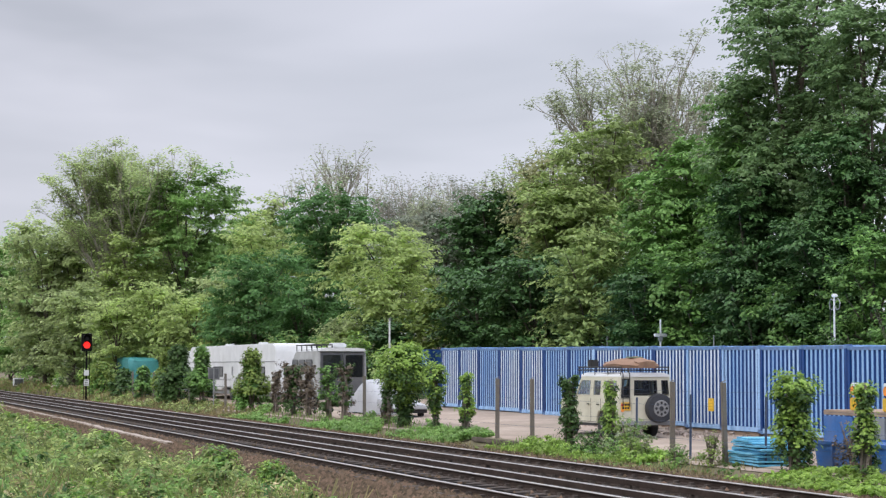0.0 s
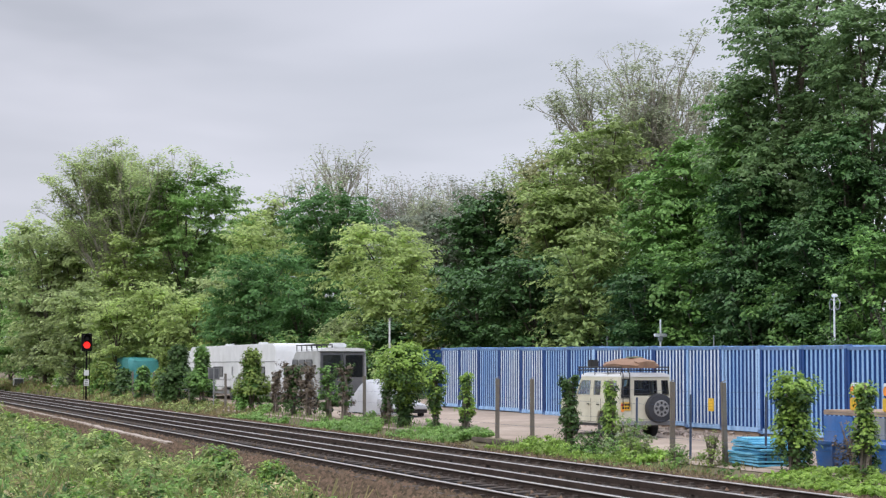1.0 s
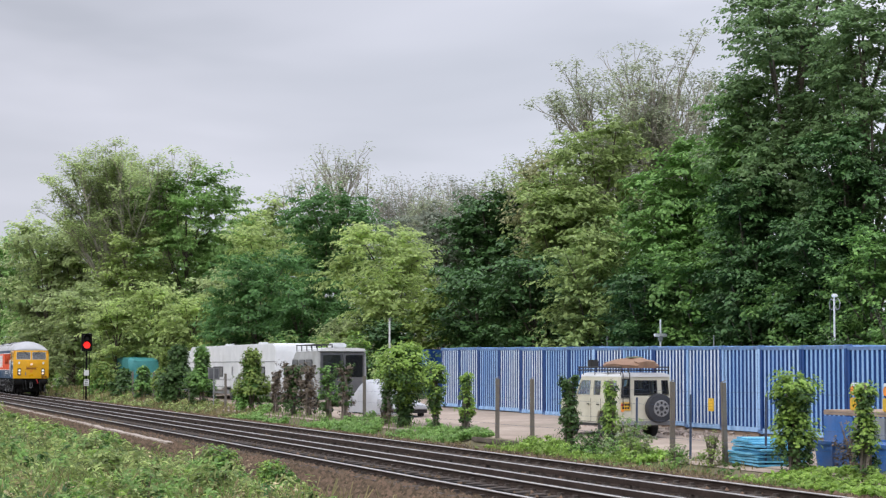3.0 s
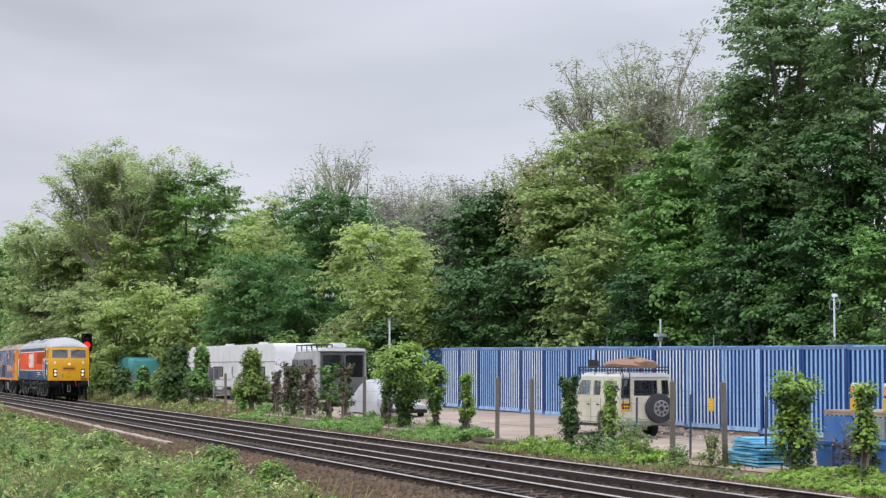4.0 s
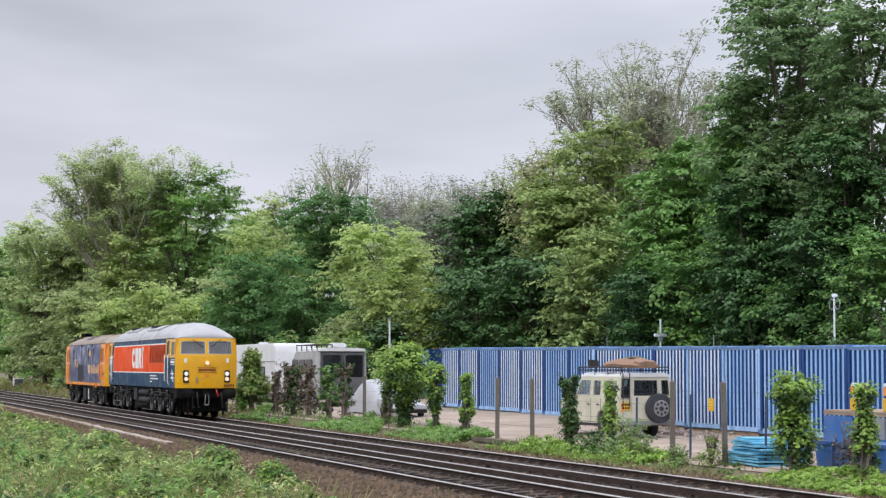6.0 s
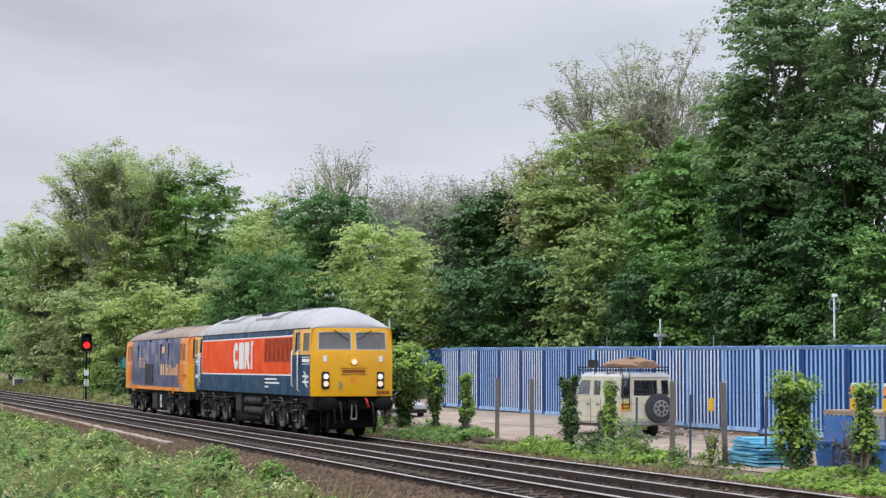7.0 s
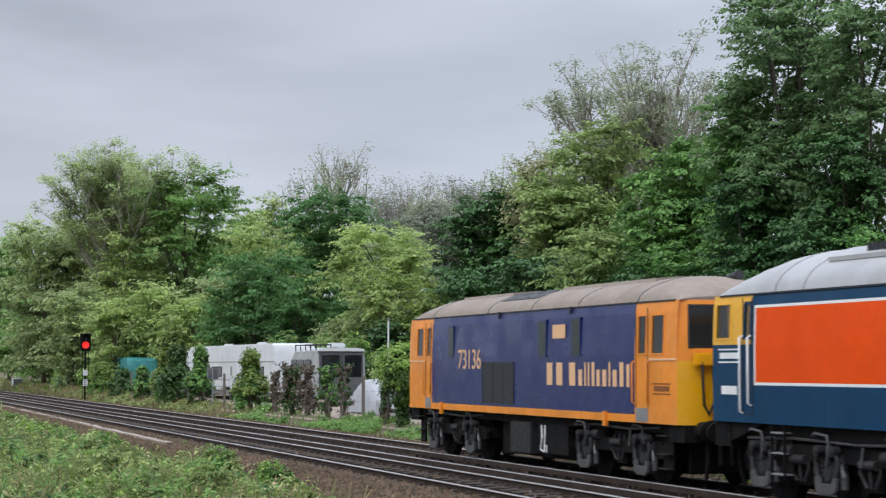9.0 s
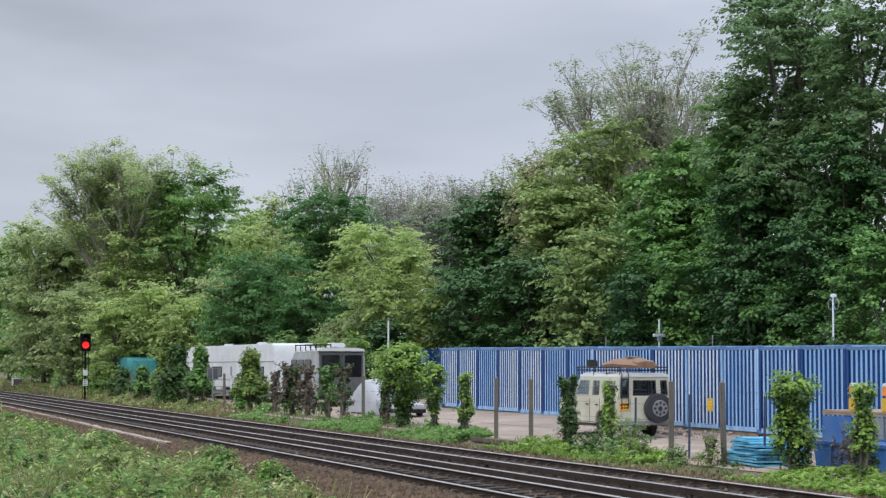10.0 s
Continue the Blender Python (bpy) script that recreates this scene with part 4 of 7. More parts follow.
def big_loco():
    """The leading six-axle locomotive; x = 0 at its front corner, forwards is +x."""
    W, LEN, BOT, EAVE = 1.31, 18.07, 1.27, 3.355
    t = thing("diesel_locomotive", "orange, dark blue and grey diesel locomotive with yellow cab", "locomotive")
    for s in (-1, 1):
        wins = [(-1.88, -1.39, 2.62, 3.24), (-0.92, -0.10, 2.62, 3.24), (-17.98, -17.42, 2.62, 3.24), (-17.0 + 0.02, -16.72, 2.62, 3.24)]
        xs = steps(-LEN, 0, -16.62, -16.57, -2.2, -2.15, -2.28, *[w[0] for w in wins], *[w[1] for w in wins])
        zs = steps(BOT, EAVE, 1.88, 1.925, 2.5, 2.54, 3.125, 3.17, 2.62, 3.24, most=0.4)

        def slot(x, z):
            if inside(x, z, wins):
                return None
            if x > -2.28 or x < -16.62 - 0.12:
                return 0 if z > 2.54 else 2
            if -16.62 < x < -2.15 and 1.88 < z < 3.17:
                if z < 1.925 or z > 3.125 or x < -16.57 or x > -2.2:
                    return 3
                return 1
            return 2
        body = part("side_wall", sheet(xs, zs, lambda x, z: (x, s * half_width(z, W), z), slot), [P_YELLOW, P_RED, P_NAVY, P_WHITE], t,
                    "dark blue side with white-edged flame orange panel and yellow cab")
        on = lambda x, z, o=0.0: (x, s * (half_width(z, W) + o), z)
        for w in wins:
            window_on(body, w, on, GLASS_SIDE, P_YELLOW if w[0] > -1.2 or w[0] < -17.2 else P_NAVY)
        yo = s * (W + 0.002)
        # cab doors with recess lines
        for a, b in ((-2.02, -1.34), (-16.98, -16.66)):
            g = G()
            for q in (a, b):
                g.box(q - 0.008, q + 0.008, yo - 0.004, yo + 0.004, 1.42, 3.3)
            g.box(a, b, yo - 0.004, yo + 0.004, 1.40, 1.42)
            part("door_gap", g, P_RUBBER, body)
        for xr, z0, z1 in ((-2.07, 1.55, 2.68), (-1.33, 1.42, 2.68), (-17.0, 1.42, 2.68), (-16.72, 1.55, 2.68)):
            g = G()
            y = s * (W + 0.06)
            g.tube([(xr, s * W, z0), (xr, y, z0 + 0.03), (xr, y, z1 - 0.03), (xr, s * W, z1)], 0.02, 8)
            part("handrail", g, P_WHITE, body, "white handrail", smooth=60)
        # engine-room air grille with slanted bars
        g = G()
        g.box(-5.95, -2.32, yo - 0.01, yo + 0.012, 2.34, 3.09)
        gr = part("grille", g, P_GRILLE, body, "dark red slatted air intake grille")
        g = G()
        for i in range(6):
            a = -5.95 + i * 0.605
            for x0, x1 in ((a + 0.03, a + 0.30), (a + 0.57, a + 0.30)):
                part("grille_bar", G().tube([(x0, yo + s * 0.02, 2.36), (x1, yo + s * 0.02, 3.07)], 0.022, 5), P_BAR, gr)
            part("grille_post", G().box(a, a + 0.03, yo - 0.02, yo + 0.02, 2.34, 3.09), P_BAR, gr)
        g = G()
        for i in range(30):
            g.box(-5.93, -2.34, yo + s * 0.010 - 0.004, yo + s * 0.010 + 0.004, 2.36 + i * 0.0242, 2.372 + i * 0.0242)
        part("slats", g, P_GRILLE, gr)
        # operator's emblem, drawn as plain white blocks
        g = G()
        y0, y1 = sorted((yo, yo + s * 0.006))
        flat = lambda pts: G().loft([[(u, q, w) for u, w in pts] for q in (y0, y1)])
        arc = lambda cx, cz, rx, rz, a0, a1, n=9: [(cx + rx * math.cos(radians(a0 + (a1 - a0) * i / n)), cz + rz * math.sin(radians(a0 + (a1 - a0) * i / n))) for i in range(n + 1)]
        for shape in (arc(-10.45, 2.55, 0.43, 0.48, 30, 330, 14) + arc(-10.45, 2.55, 0.16, 0.22, 330, 30, 14),
                      [(-9.95, 2.08), (-9.25, 2.08), (-9.15, 2.18), (-9.15, 2.46), (-9.25, 2.56), (-9.15, 2.66), (-9.15, 2.92), (-9.25, 3.02), (-9.95, 3.02)],
                      [(-9.05, 2.08), (-8.83, 2.08), (-8.72, 2.42), (-8.50, 2.08), (-8.24, 2.08), (-8.44, 2.50), (-8.32, 2.62), (-8.32, 2.92), (-8.42, 3.02), (-9.05, 3.02)],
                      [(-8.06, 2.08), (-7.86, 2.08), (-7.86, 2.88), (-7.70, 2.90), (-7.70, 3.05), (-7.98, 3.05), (-8.06, 2.94)]):
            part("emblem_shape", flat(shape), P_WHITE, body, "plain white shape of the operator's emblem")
        bars(body, "lettering_bar", [(-5.95, -4.28, 1.735, 1.79), (-5.95, -3.92, 1.61, 1.665), (-5.95, -5.45, 1.48, 1.535)], yo, s * 0.005, P_WHITE, "small white lettering bars")
        bars(body, "lettering_bar", [(-0.98, -0.04, 2.45, 2.475), (-0.96, -0.08, 2.31, 2.41), (-0.98, -0.04, 2.24, 2.265)], yo, s * 0.005, P_WHITE, "white name bars")
        bars(body, "lettering_bar", [(-17.85, -17.1, 2.45, 2.475), (-17.8, -17.15, 2.31, 2.41), (-17.85, -17.1, 2.24, 2.265), (-17.75, -17.2, 1.72, 1.86)], yo, s * 0.005, P_WHITE, "white name bars")
        g = G()
        for zc in (1.70, 1.87):
            g.box(-0.92, -0.18, y0, y1, zc - 0.032, zc + 0.032)
        for (xa, za), (xb, zb) in (((-0.76, 2.03), (-0.44, 1.87)), ((-0.40, 1.88), (-0.70, 1.69)), ((-0.66, 1.70), (-0.34, 1.54))):
            ring = [(xa - 0.07, za), (xa + 0.07, za), (xb + 0.07, zb), (xb - 0.07, zb)]
            g.loft([[(u, q + s * 0.001, w) for u, w in ring] for q in (y0, y1)])
        part("railway_emblem", g, P_WHITE, body, "white emblem of crossed bars")
        # lower seams of the body
        for x in (-4.4, -6.9, -9.4, -11.9, -14.4):
            part("panel_seam", G().box(x - 0.004, x + 0.004, yo - 0.002, yo + 0.002, 1.29, 1.87), P_NAVY, body)
        # roof gutter
        g = G()
        g.box(-LEN + 0.2, -0.2, s * (W - 0.04) - 0.012, s * (W - 0.04) + 0.012, EAVE - 0.012, EAVE + 0.014)
        part("gutter", g, P_DARKGREY, body)
    # ends
    for d in (1, -1):
        xe = 0 if d > 0 else -LEN
        panes = [(-1.10, -0.06, 2.68, 3.24), (0.06, 1.10, 2.68, 3.24)]

        def face(y, z, o=0.0):
            k = abs(y) / W
            bow = 0.26 * (1 - k ** 2.4)
            back = max(0.0, z - 2.55) * 0.17
            w = half_width(z, W) / W
            return (xe + d * (bow - back * (0.6 + 0.4 * (1 - k)) + o - 0.0 - (0.02 if z < 1.3 else 0)), y * w, z)
        ys = steps(-W, W, -1.10, -0.06, 0.06, 1.10, -1.2, 1.2, -1.27, 1.27, most=0.25)
        zs = steps(BOT, EAVE, 2.55, 2.62, 2.68, 3.24, most=0.4)
        end = part("front_panel" if d > 0 else "rear_panel", sheet(ys, zs, face, lambda y, z: None if inside(y, z, panes) else 0), P_YELLOW, t, "warning yellow cab end", smooth=30)
        for p in panes:
            fr = window_on(end, p, face, GLASS_SCREEN, P_FRAME, 0.03, "windscreen")
            yc = (p[0] + p[1]) / 2
            g = G()
            a, b = (face(yc - 0.05 * (1 if yc < 0 else -1), 3.30, 0.03), face(yc + 0.30 * (1 if yc < 0 else -1), 3.06, 0.03))
            g.tube([a, b], 0.012, 6)
            mid = Vector(b)
            g.tube([mid + Vector((0, -0.12, 0.07)), mid + Vector((0, 0.12, -0.07))] if yc < 0 else [mid + Vector((0, 0.12, 0.07)), mid + Vector((0, -0.12, -0.07))], 0.016, 6)
            part("wiper", g, P_RUBBER, fr)
        # lamps: one above, two clusters below
        g = G()
        c = Vector(face(0, 2.32, 0.0))
        g.cyl(c, c + Vector((d * 0.05, 0, 0)), 0.115, 0.10, 18)
        part("lamp_ring", g, P_YELLOW, end, smooth=30)
        g = G()
        g.cyl(c + Vector((d * 0.03, 0, 0)), c + Vector((d * 0.055, 0, 0)), 0.085, 0.085, 18)
        part("headlamp", g, P_LAMP_DIM if d > 0 else P_PALE, end, "round lit headlamp")
        for s in (-1, 1):
            y = s * 0.86
            c = Vector(face(y, 1.76, 0.0))
            g = G()
            g.box(c.x - 0.03, c.x + 0.05 * d if d > 0 else c.x + 0.03, y - 0.135, y + 0.135, 1.50, 2.02) if d > 0 else g.box(c.x - 0.05, c.x + 0.03, y - 0.135, y + 0.135, 1.50, 2.02)
            hou = part("lamp_housing", g, P_RUBBER, end, "black lamp cluster housing", bevel=0.03)
            for z, mt in ((1.87, P_LAMP), (1.65, P_LAMP_DIM)):
                g = G()
                g.cyl((c.x + d * 0.045, y, z), (c.x + d * 0.065, y, z), 0.088, 0.08, 18)
                part("headlamp", g, mt if d > 0 else P_PALE, hou, "round lit headlamp")
        # plates and lettering bars on the end
        g = G()
        for z0, z1, h in ((2.12, 2.135, 0.42), (1.93, 1.945, 0.42), (1.99, 2.08, 0.36)):
            x = face(0, 2.0, 0)[0]
            g.box(min(x - 0.01, x + d * 0.012), max(x - 0.01, x + d * 0.012), -h, h, z0, z1)
        part("name_bars", g, P_BROWN, end, "brown name bars")
        g = G()
        x = face(0, 1.8, 0)[0]
        g.box(min(x - 0.01, x + d * 0.012), max(x - 0.01, x + d * 0.012), -0.09, 0.09, 1.72, 1.88)
        part("socket_cover", g, P_ORANGE, end)
        g = G()
        c = face(-0.42, 1.6, 0)
        g.box(min(c[0] - 0.01, c[0] + d * 0.05), max(c[0] - 0.01, c[0] + d * 0.05), -0.45, -0.39, 1.5, 1.72)
        part("lamp_bracket", g, P_PALE, end)
        g = G()
        for k in range(5):
            c = face(0.78 + k * 0.095, 1.36, 0)
            g.box(min(c[0] - 0.01, c[0] + d * 0.012), max(c[0] - 0.01, c[0] + d * 0.012), 0.75 + k * 0.095, 0.81 + k * 0.095, 1.33, 1.43)
        part("number_bars", g, P_BROWN, end)
        for s in (-1, 1):
            g = G()
            c = face(s * 0.88, 2.42, 0)
            g.box(min(c[0] - 0.02, c[0] + d * 0.012), max(c[0] - 0.02, c[0] + d * 0.012), s * 0.88 - 0.06, s * 0.88 + 0.06, 2.33, 2.51)
            part("badge", g, P_WHITE, end)
            buffer(t, xe + d * 0.02, s * 0.87, d)
        coupling(t, xe + d * 0.05, d)
        # buffer beam
        g = G()
        g.box(min(xe - d * 0.5, xe + d * 0.06), max(xe - d * 0.5, xe + d * 0.06), -1.24, 1.24, 0.86, BOT)
        for s in (-1, 1):
            g.add([(xe - d * 0.3, s * 1.22, 0.9), (xe - d * 1.6, s * 1.25, 1.25), (xe - d * 0.3, s * 1.22, 1.25), (xe - d * 0.3, s * 1.0, 0.9), (xe - d * 1.6, s * 1.0, 1.25), (xe - d * 0.3, s * 1.0, 1.25)],
                  [(0, 1, 2), (3, 5, 4), (0, 3, 4, 1)])
        part("buffer_beam", g, P_BLACK, t)
        # cab interior
        g = G()
        xb = xe - d * 1.9
        g.box(xb - 0.02, xb + 0.02, -1.25, 1.25, 1.3, 3.3)
        lo, hi = sorted((xe - d * 0.1, xe - d * 0.65))
        g.box(lo, hi, -1.2, 1.2, 2.2, 2.58)
        lo, hi = sorted((xe - d * 0.1, xb))
        g.box(lo, hi, -1.22, 1.22, 1.9, 1.94)
        g.box(lo, hi, -1.2, 1.2, 3.31, 3.34)
        part("cab_lining", g, P_INSIDE, t)
    # roof
    xs = [-LEN + q for q in (0.02, 0.06, 0.15, 0.3, 0.55, 0.9, 1.35, 1.8, 2.15)]
    xs = sorted([-q - LEN for q in []] + xs + [-2.15 - 0.0] + [-LEN + 4, -LEN + 7, -LEN + 10, -LEN + 13] + [-q for q in (1.8, 1.35, 0.9, 0.55, 0.3, 0.15, 0.06, 0.02)])
    g = G().loft(roof_sections(xs, 1.258, EAVE, 0.70, 2.15, LEN), caps=True, closed=True)
    roof = part("roof", g, P_SILVER, t, "light grey roof with domed cab ends", smooth=35)
    for x0, x1, a0, a1 in ((-8.9, -5.6, 22, 52), (-8.9, -5.6, -52, -22), (-14.9, -11.9, 22, 50), (-14.9, -11.9, -50, -22), (-5.2, -3.3, -20, 20), (-11.4, -9.3, -24, 24)):
        g = G()
        n = 5
        for i in range(n):
            a, b = radians(a0 + (a1 - a0) * i / n), radians(a0 + (a1 - a0) * (i + 1) / n)
            ring = []
            for q in (a, b):
                y = 1.15 * math.sin(q) * 1.05
                z = EAVE + 0.70 * math.sqrt(max(0, 1 - (y / 1.27) ** 2)) ** 0.95
                ring.append((y, z))
            (ya, za), (yb, zb) = ring
            g.add([(x0, ya, za + 0.02), (x1, ya, za + 0.02), (x1, yb, zb + 0.02), (x0, yb, zb + 0.02), (x0, ya, za - 0.05), (x1, ya, za - 0.05), (x1, yb, zb - 0.05), (x0, yb, zb - 0.05)],
                  [(0, 1, 2, 3), (0, 4, 5, 1), (2, 6, 7, 3), (0, 3, 7, 4), (1, 5, 6, 2)])
        part("roof_hatch", g, P_SILVER, roof, smooth=30)
    for x0, x1, k in ((-13.9, -13.0, -1), (-10.8, -9.8, 0), (-4.8, -3.8, 0), (-8.4, -7.2, -1)):
        g = G()
        yc = k * 0.55
        z = EAVE + 0.70 * math.sqrt(1 - (abs(yc) / 1.27) ** 2)
        for i in range(8):
            x = x0 + (x1 - x0) * i / 8
            g.box(x, x + (x1 - x0) / 12, yc - 0.3, yc + 0.3, z - 0.1 - abs(k) * 0.02, z + 0.035)
        part("roof_louvre", g, P_DARKGREY, roof)
    for x in (-2.25, -5.4, -9.1, -11.65, -15.1, -16.0):
        sec = roof_sections([x - 0.025, x + 0.025], 1.262, EAVE, 0.706, 0.5, LEN)
        part("roof_seam", G().loft(sec, caps=True, closed=True), P_PALE, roof, smooth=40)
    g = G()
    g.box(-0.72, -0.66, 0.35, 0.55, 3.62, 3.72)
    part("horn_cover", g, P_DARKGREY, roof)
    # underframe between the bogies
    part("underframe", G().box(-LEN + 0.3, -0.3, -1.15, 1.15, 1.05, BOT + 0.02), P_BLACK, t)
    part("fuel_tank", G().box(-11.8, -6.6, -1.0, 1.0, 0.24, 1.05), P_BLACK, t, bevel=0.06)
    for s in (-1, 1):
        y = s * 1.12
        part("battery_box", G().box(-10.75, -9.85, y - 0.12, y + 0.12, 0.62, 1.18), P_STEEL, t, "grey equipment box", bevel=0.02)
        for z, x0, x1 in ((1.0, -9.25, -7.0), (0.66, -9.25, -6.7)):
            g = G()
            g.cyl((x0, y, z), (x1, y, z), 0.155, 0.155, 16)
            g.cyl((x0 - 0.05, y, z), (x0, y, z), 0.1, 0.155, 16)
            g.cyl((x1, y, z), (x1 + 0.05, y, z), 0.155, 0.1, 16)
            for q in (0.2, 0.8):
                xx = x0 + (x1 - x0) * q
                g.cyl((xx - 0.03, y, z), (xx + 0.03, y, z), 0.17, 0.17, 16)
            part("air_reservoir", g, P_STEEL, t, "grey cylindrical air reservoir", smooth=40)
        part("tank_shelf", G().box(-10.0, -6.6, y - 0.2, y + 0.1, 0.42, 0.5), P_BLACK, t)
        for xs_, sgn in ((-2.0, 1), (-16.1, 1)):
            for z in (1.15, 0.83, 0.5):
                part("step", G().box(xs_, xs_ + 0.42, s * 1.2 - 0.1, s * 1.2 + 0.1, z - 0.025, z), P_PALE, t, "grey cab step")
            g = G()
            for q in (xs_ + 0.01, xs_ + 0.41):
                g.box(q - 0.015, q + 0.015, s * 1.2 - 0.1, s * 1.2 - 0.06, 0.4, 1.25)
            g.box(xs_, xs_ + 0.42, s * 1.12 - 0.02, s * 1.12 + 0.02, 0.4, 1.25)
            part("step_frame", g, P_BLACK, t)
    bogie(t, -3.75, (-2.05, 0, 2.05), 0.57, 2.75)
    bogie(t, -14.5, (-2.05, 0, 2.05), 0.57, 2.75)
    return t


def small_loco():
    """The second, four-axle locomotive; x = 0 at its front corner."""
    W, LEN, BOT, EAVE = 1.31, 15.45, 1.15, 3.36
    t = thing("electro_diesel_locomotive", "deep blue locomotive with orange cabs and weathered brown roof", "locomotive")
    for s in (-1, 1):
        wins = [(-14.88, -14.34, 2.41, 3.14), (-14.10, -13.77, 2.41, 3.14), (-1.66, -1.27, 2.39, 3.13), (-1.07, -0.52, 2.39, 3.13)]
        louv = [(-12.42, -12.02, 2.39, 3.14), (-6.60, -6.14, 2.37, 3.15), (-4.80, -4.33, 2.37, 3.16)]
        xs = steps(-LEN, 0, -13.66, -1.78, *[w[0] for w in wins + louv], *[w[1] for w in wins + louv])
        zs = steps(BOT, EAVE, 1.30, 2.37, 2.39, 2.41, 3.13, 3.14, 3.15, 3.16, most=0.4)

        def slot(x, z):
            if inside(x, z, wins):
                return None
            return 1 if -13.66 < x < -1.78 and z > 1.30 else 0
        body = part("side_wall", sheet(xs, zs, lambda x, z: (x, s * half_width(z, W), z), slot), [P_ORANGE, P_BLUE], t, "deep blue side with orange cab ends and lower stripe")
        on = lambda x, z, o=0.0: (x, s * (half_width(z, W) + o), z)
        for w in wins:
            window_on(body, w, on, GLASS_SIDE, P_ORANGE, 0.03)
        for w in louv:
            ow = part("window_frame", G().box(w[0], w[1], s * W - 0.012, s * W + 0.012, w[2], w[3]), P_BLUE, body, bevel=0.006)
            part("pane", G().box(w[0] + 0.035, w[1] - 0.035, s * (W + 0.008) - 0.007, s * (W + 0.008) + 0.007, w[2] + 0.035, w[3] - 0.035), P_LOUVRE, ow)
        yo = s * (W + 0.002)
        y0, y1 = sorted((yo, yo + s * 0.006))
        if s < 0:
            text_mark(body, "running_number", "73136", -11.69, -W - 0.001, 2.12, 0.45, 1.54, P_GOLD)
        # operator's name as plain bars
        g = G()
        for a, b, h in ((-6.17, -5.76, 0.46), (-5.66, -5.22, 0.46), (-4.97, -4.55, 0.46), (-4.47, -4.22, 0.32), (-4.15, -4.05, 0.46), (-3.98, -3.88, 0.46), (-3.80, -3.62, 0.46), (-3.56, -3.36, 0.32), (-3.29, -3.04, 0.32), (-2.97, -2.87, 0.46), (-2.80, -2.55, 0.32), (-2.48, -2.24, 0.46), (-2.16, -1.98, 0.42)):
            k = (b - a) * 0.14
            part("name_bar", G().box(a + k, b - k, y0, y1, 1.80, 1.80 + h), P_GOLD, body, "pale gold bar")
        bars(body, "works_plate", [(-5.80, -5.12, 2.75, 3.03)], yo, s * 0.008, P_GOLD, "pale plate with worn print")
        g = G()
        g.box(-10.0, -8.03, y0 - 0.005, y1 + 0.005, 1.37, 2.27)
        gr = part("grille", g, P_DARKGREY, body, "dark grey air intake grille")
        g = G()
        for i in range(22):
            g.box(-9.97, -8.06, yo + s * 0.008 - 0.008, yo + s * 0.008 + 0.008, 1.40 + i * 0.039, 1.412 + i * 0.039)
        for x in (-10.0, -9.36, -8.7, -8.05):
            g.box(x - 0.015, x + 0.015, yo + s * 0.008 - 0.012, yo + s * 0.008 + 0.012, 1.36, 2.28)
        part("slats", g, P_DARKGREY, gr)
        for a, b in ((-13.75, -14.15), (-1.20, -1.72)):
            g = G()
            for q in (a, b):
                g.box(q - 0.008, q + 0.008, yo - 0.004, yo + 0.004, 1.40, 3.25)
            part("door_gap", g, P_RUBBER, body)
            lo, hi = sorted((a, b))
            bars(body, "kick_plate", [(lo, hi, 1.17, 1.42)], yo, s * 0.006, P_PALE, "bare grey kick plate")
        for xr in (-14.22, -1.80, -1.15, -13.68):
            g = G()
            y = s * (W + 0.05)
            g.tube([(xr, s * W, 1.5), (xr, y, 1.53), (xr, y, 2.25), (xr, s * W, 2.28)], 0.018, 6)
            part("handrail", g, P_ORANGE, body, smooth=60)
        bars(body, "waist_rail", [(-1.15, 0.0, 2.29, 2.325), (-LEN, -14.25, 2.29, 2.325)], yo, s * 0.012, P_GOLD)
        bars(body, "name_bar", [(-1.0, -0.25, 1.86, 1.88), (-0.95, -0.3, 1.74, 1.83), (-1.0, -0.25, 1.68, 1.70)], yo, s * 0.005, P_BROWN)
        for x in (-12.9, -3.1):
            g = G()
            g.box(x - 0.06, x + 0.06, s * W - 0.02, s * W + s * 0.05 if s > 0 else s * W + 0.02, 1.05, 1.33) if s > 0 else g.box(x - 0.06, x + 0.06, s * W - 0.05, s * W + 0.02, 1.05, 1.33)
            part("lifting_lug", g, P_ORANGE, body)
        g = G()
        for x in (-9.0, -4.9):
            g.box(x - 0.03, x + 0.03, s * (W - 0.02) - 0.02, s * (W - 0.02) + 0.02, EAVE - 0.12, EAVE + 0.02)
        g.box(-LEN + 0.15, -0.15, s * (W - 0.045) - 0.012, s * (W - 0.045) + 0.012, EAVE - 0.012, EAVE + 0.014)
        part("gutter", g, P_DARKGREY, body)
    for d in (1, -1):
        xe = 0 if d > 0 else -LEN
        panes = [(-1.12, -0.40, 2.50, 3.28), (0.40, 1.12, 2.50, 3.28)]

        def face(y, z, o=0.0):
            k = abs(y) / W
            bow = 0.20 * (1 - k ** 3)
            return (xe + d * (bow - max(0, z - 2.4) * 0.10 + o), y * half_width(z, W) / W, z)
        ys = steps(-W, W, -1.12, -0.40, 0.40, 1.12, most=0.25)
        zs = steps(BOT, EAVE, 2.28, 2.50, 3.28, most=0.4)
        end = part("front_panel" if d > 0 else "rear_panel", sheet(ys, zs, face, lambda y, z: None if inside(y, z, panes) else (1 if z < 2.28 or abs(y) < 0.4 else 0)), [P_ORANGE, P_YELLOW], t, "yellow and orange cab end", smooth=30)
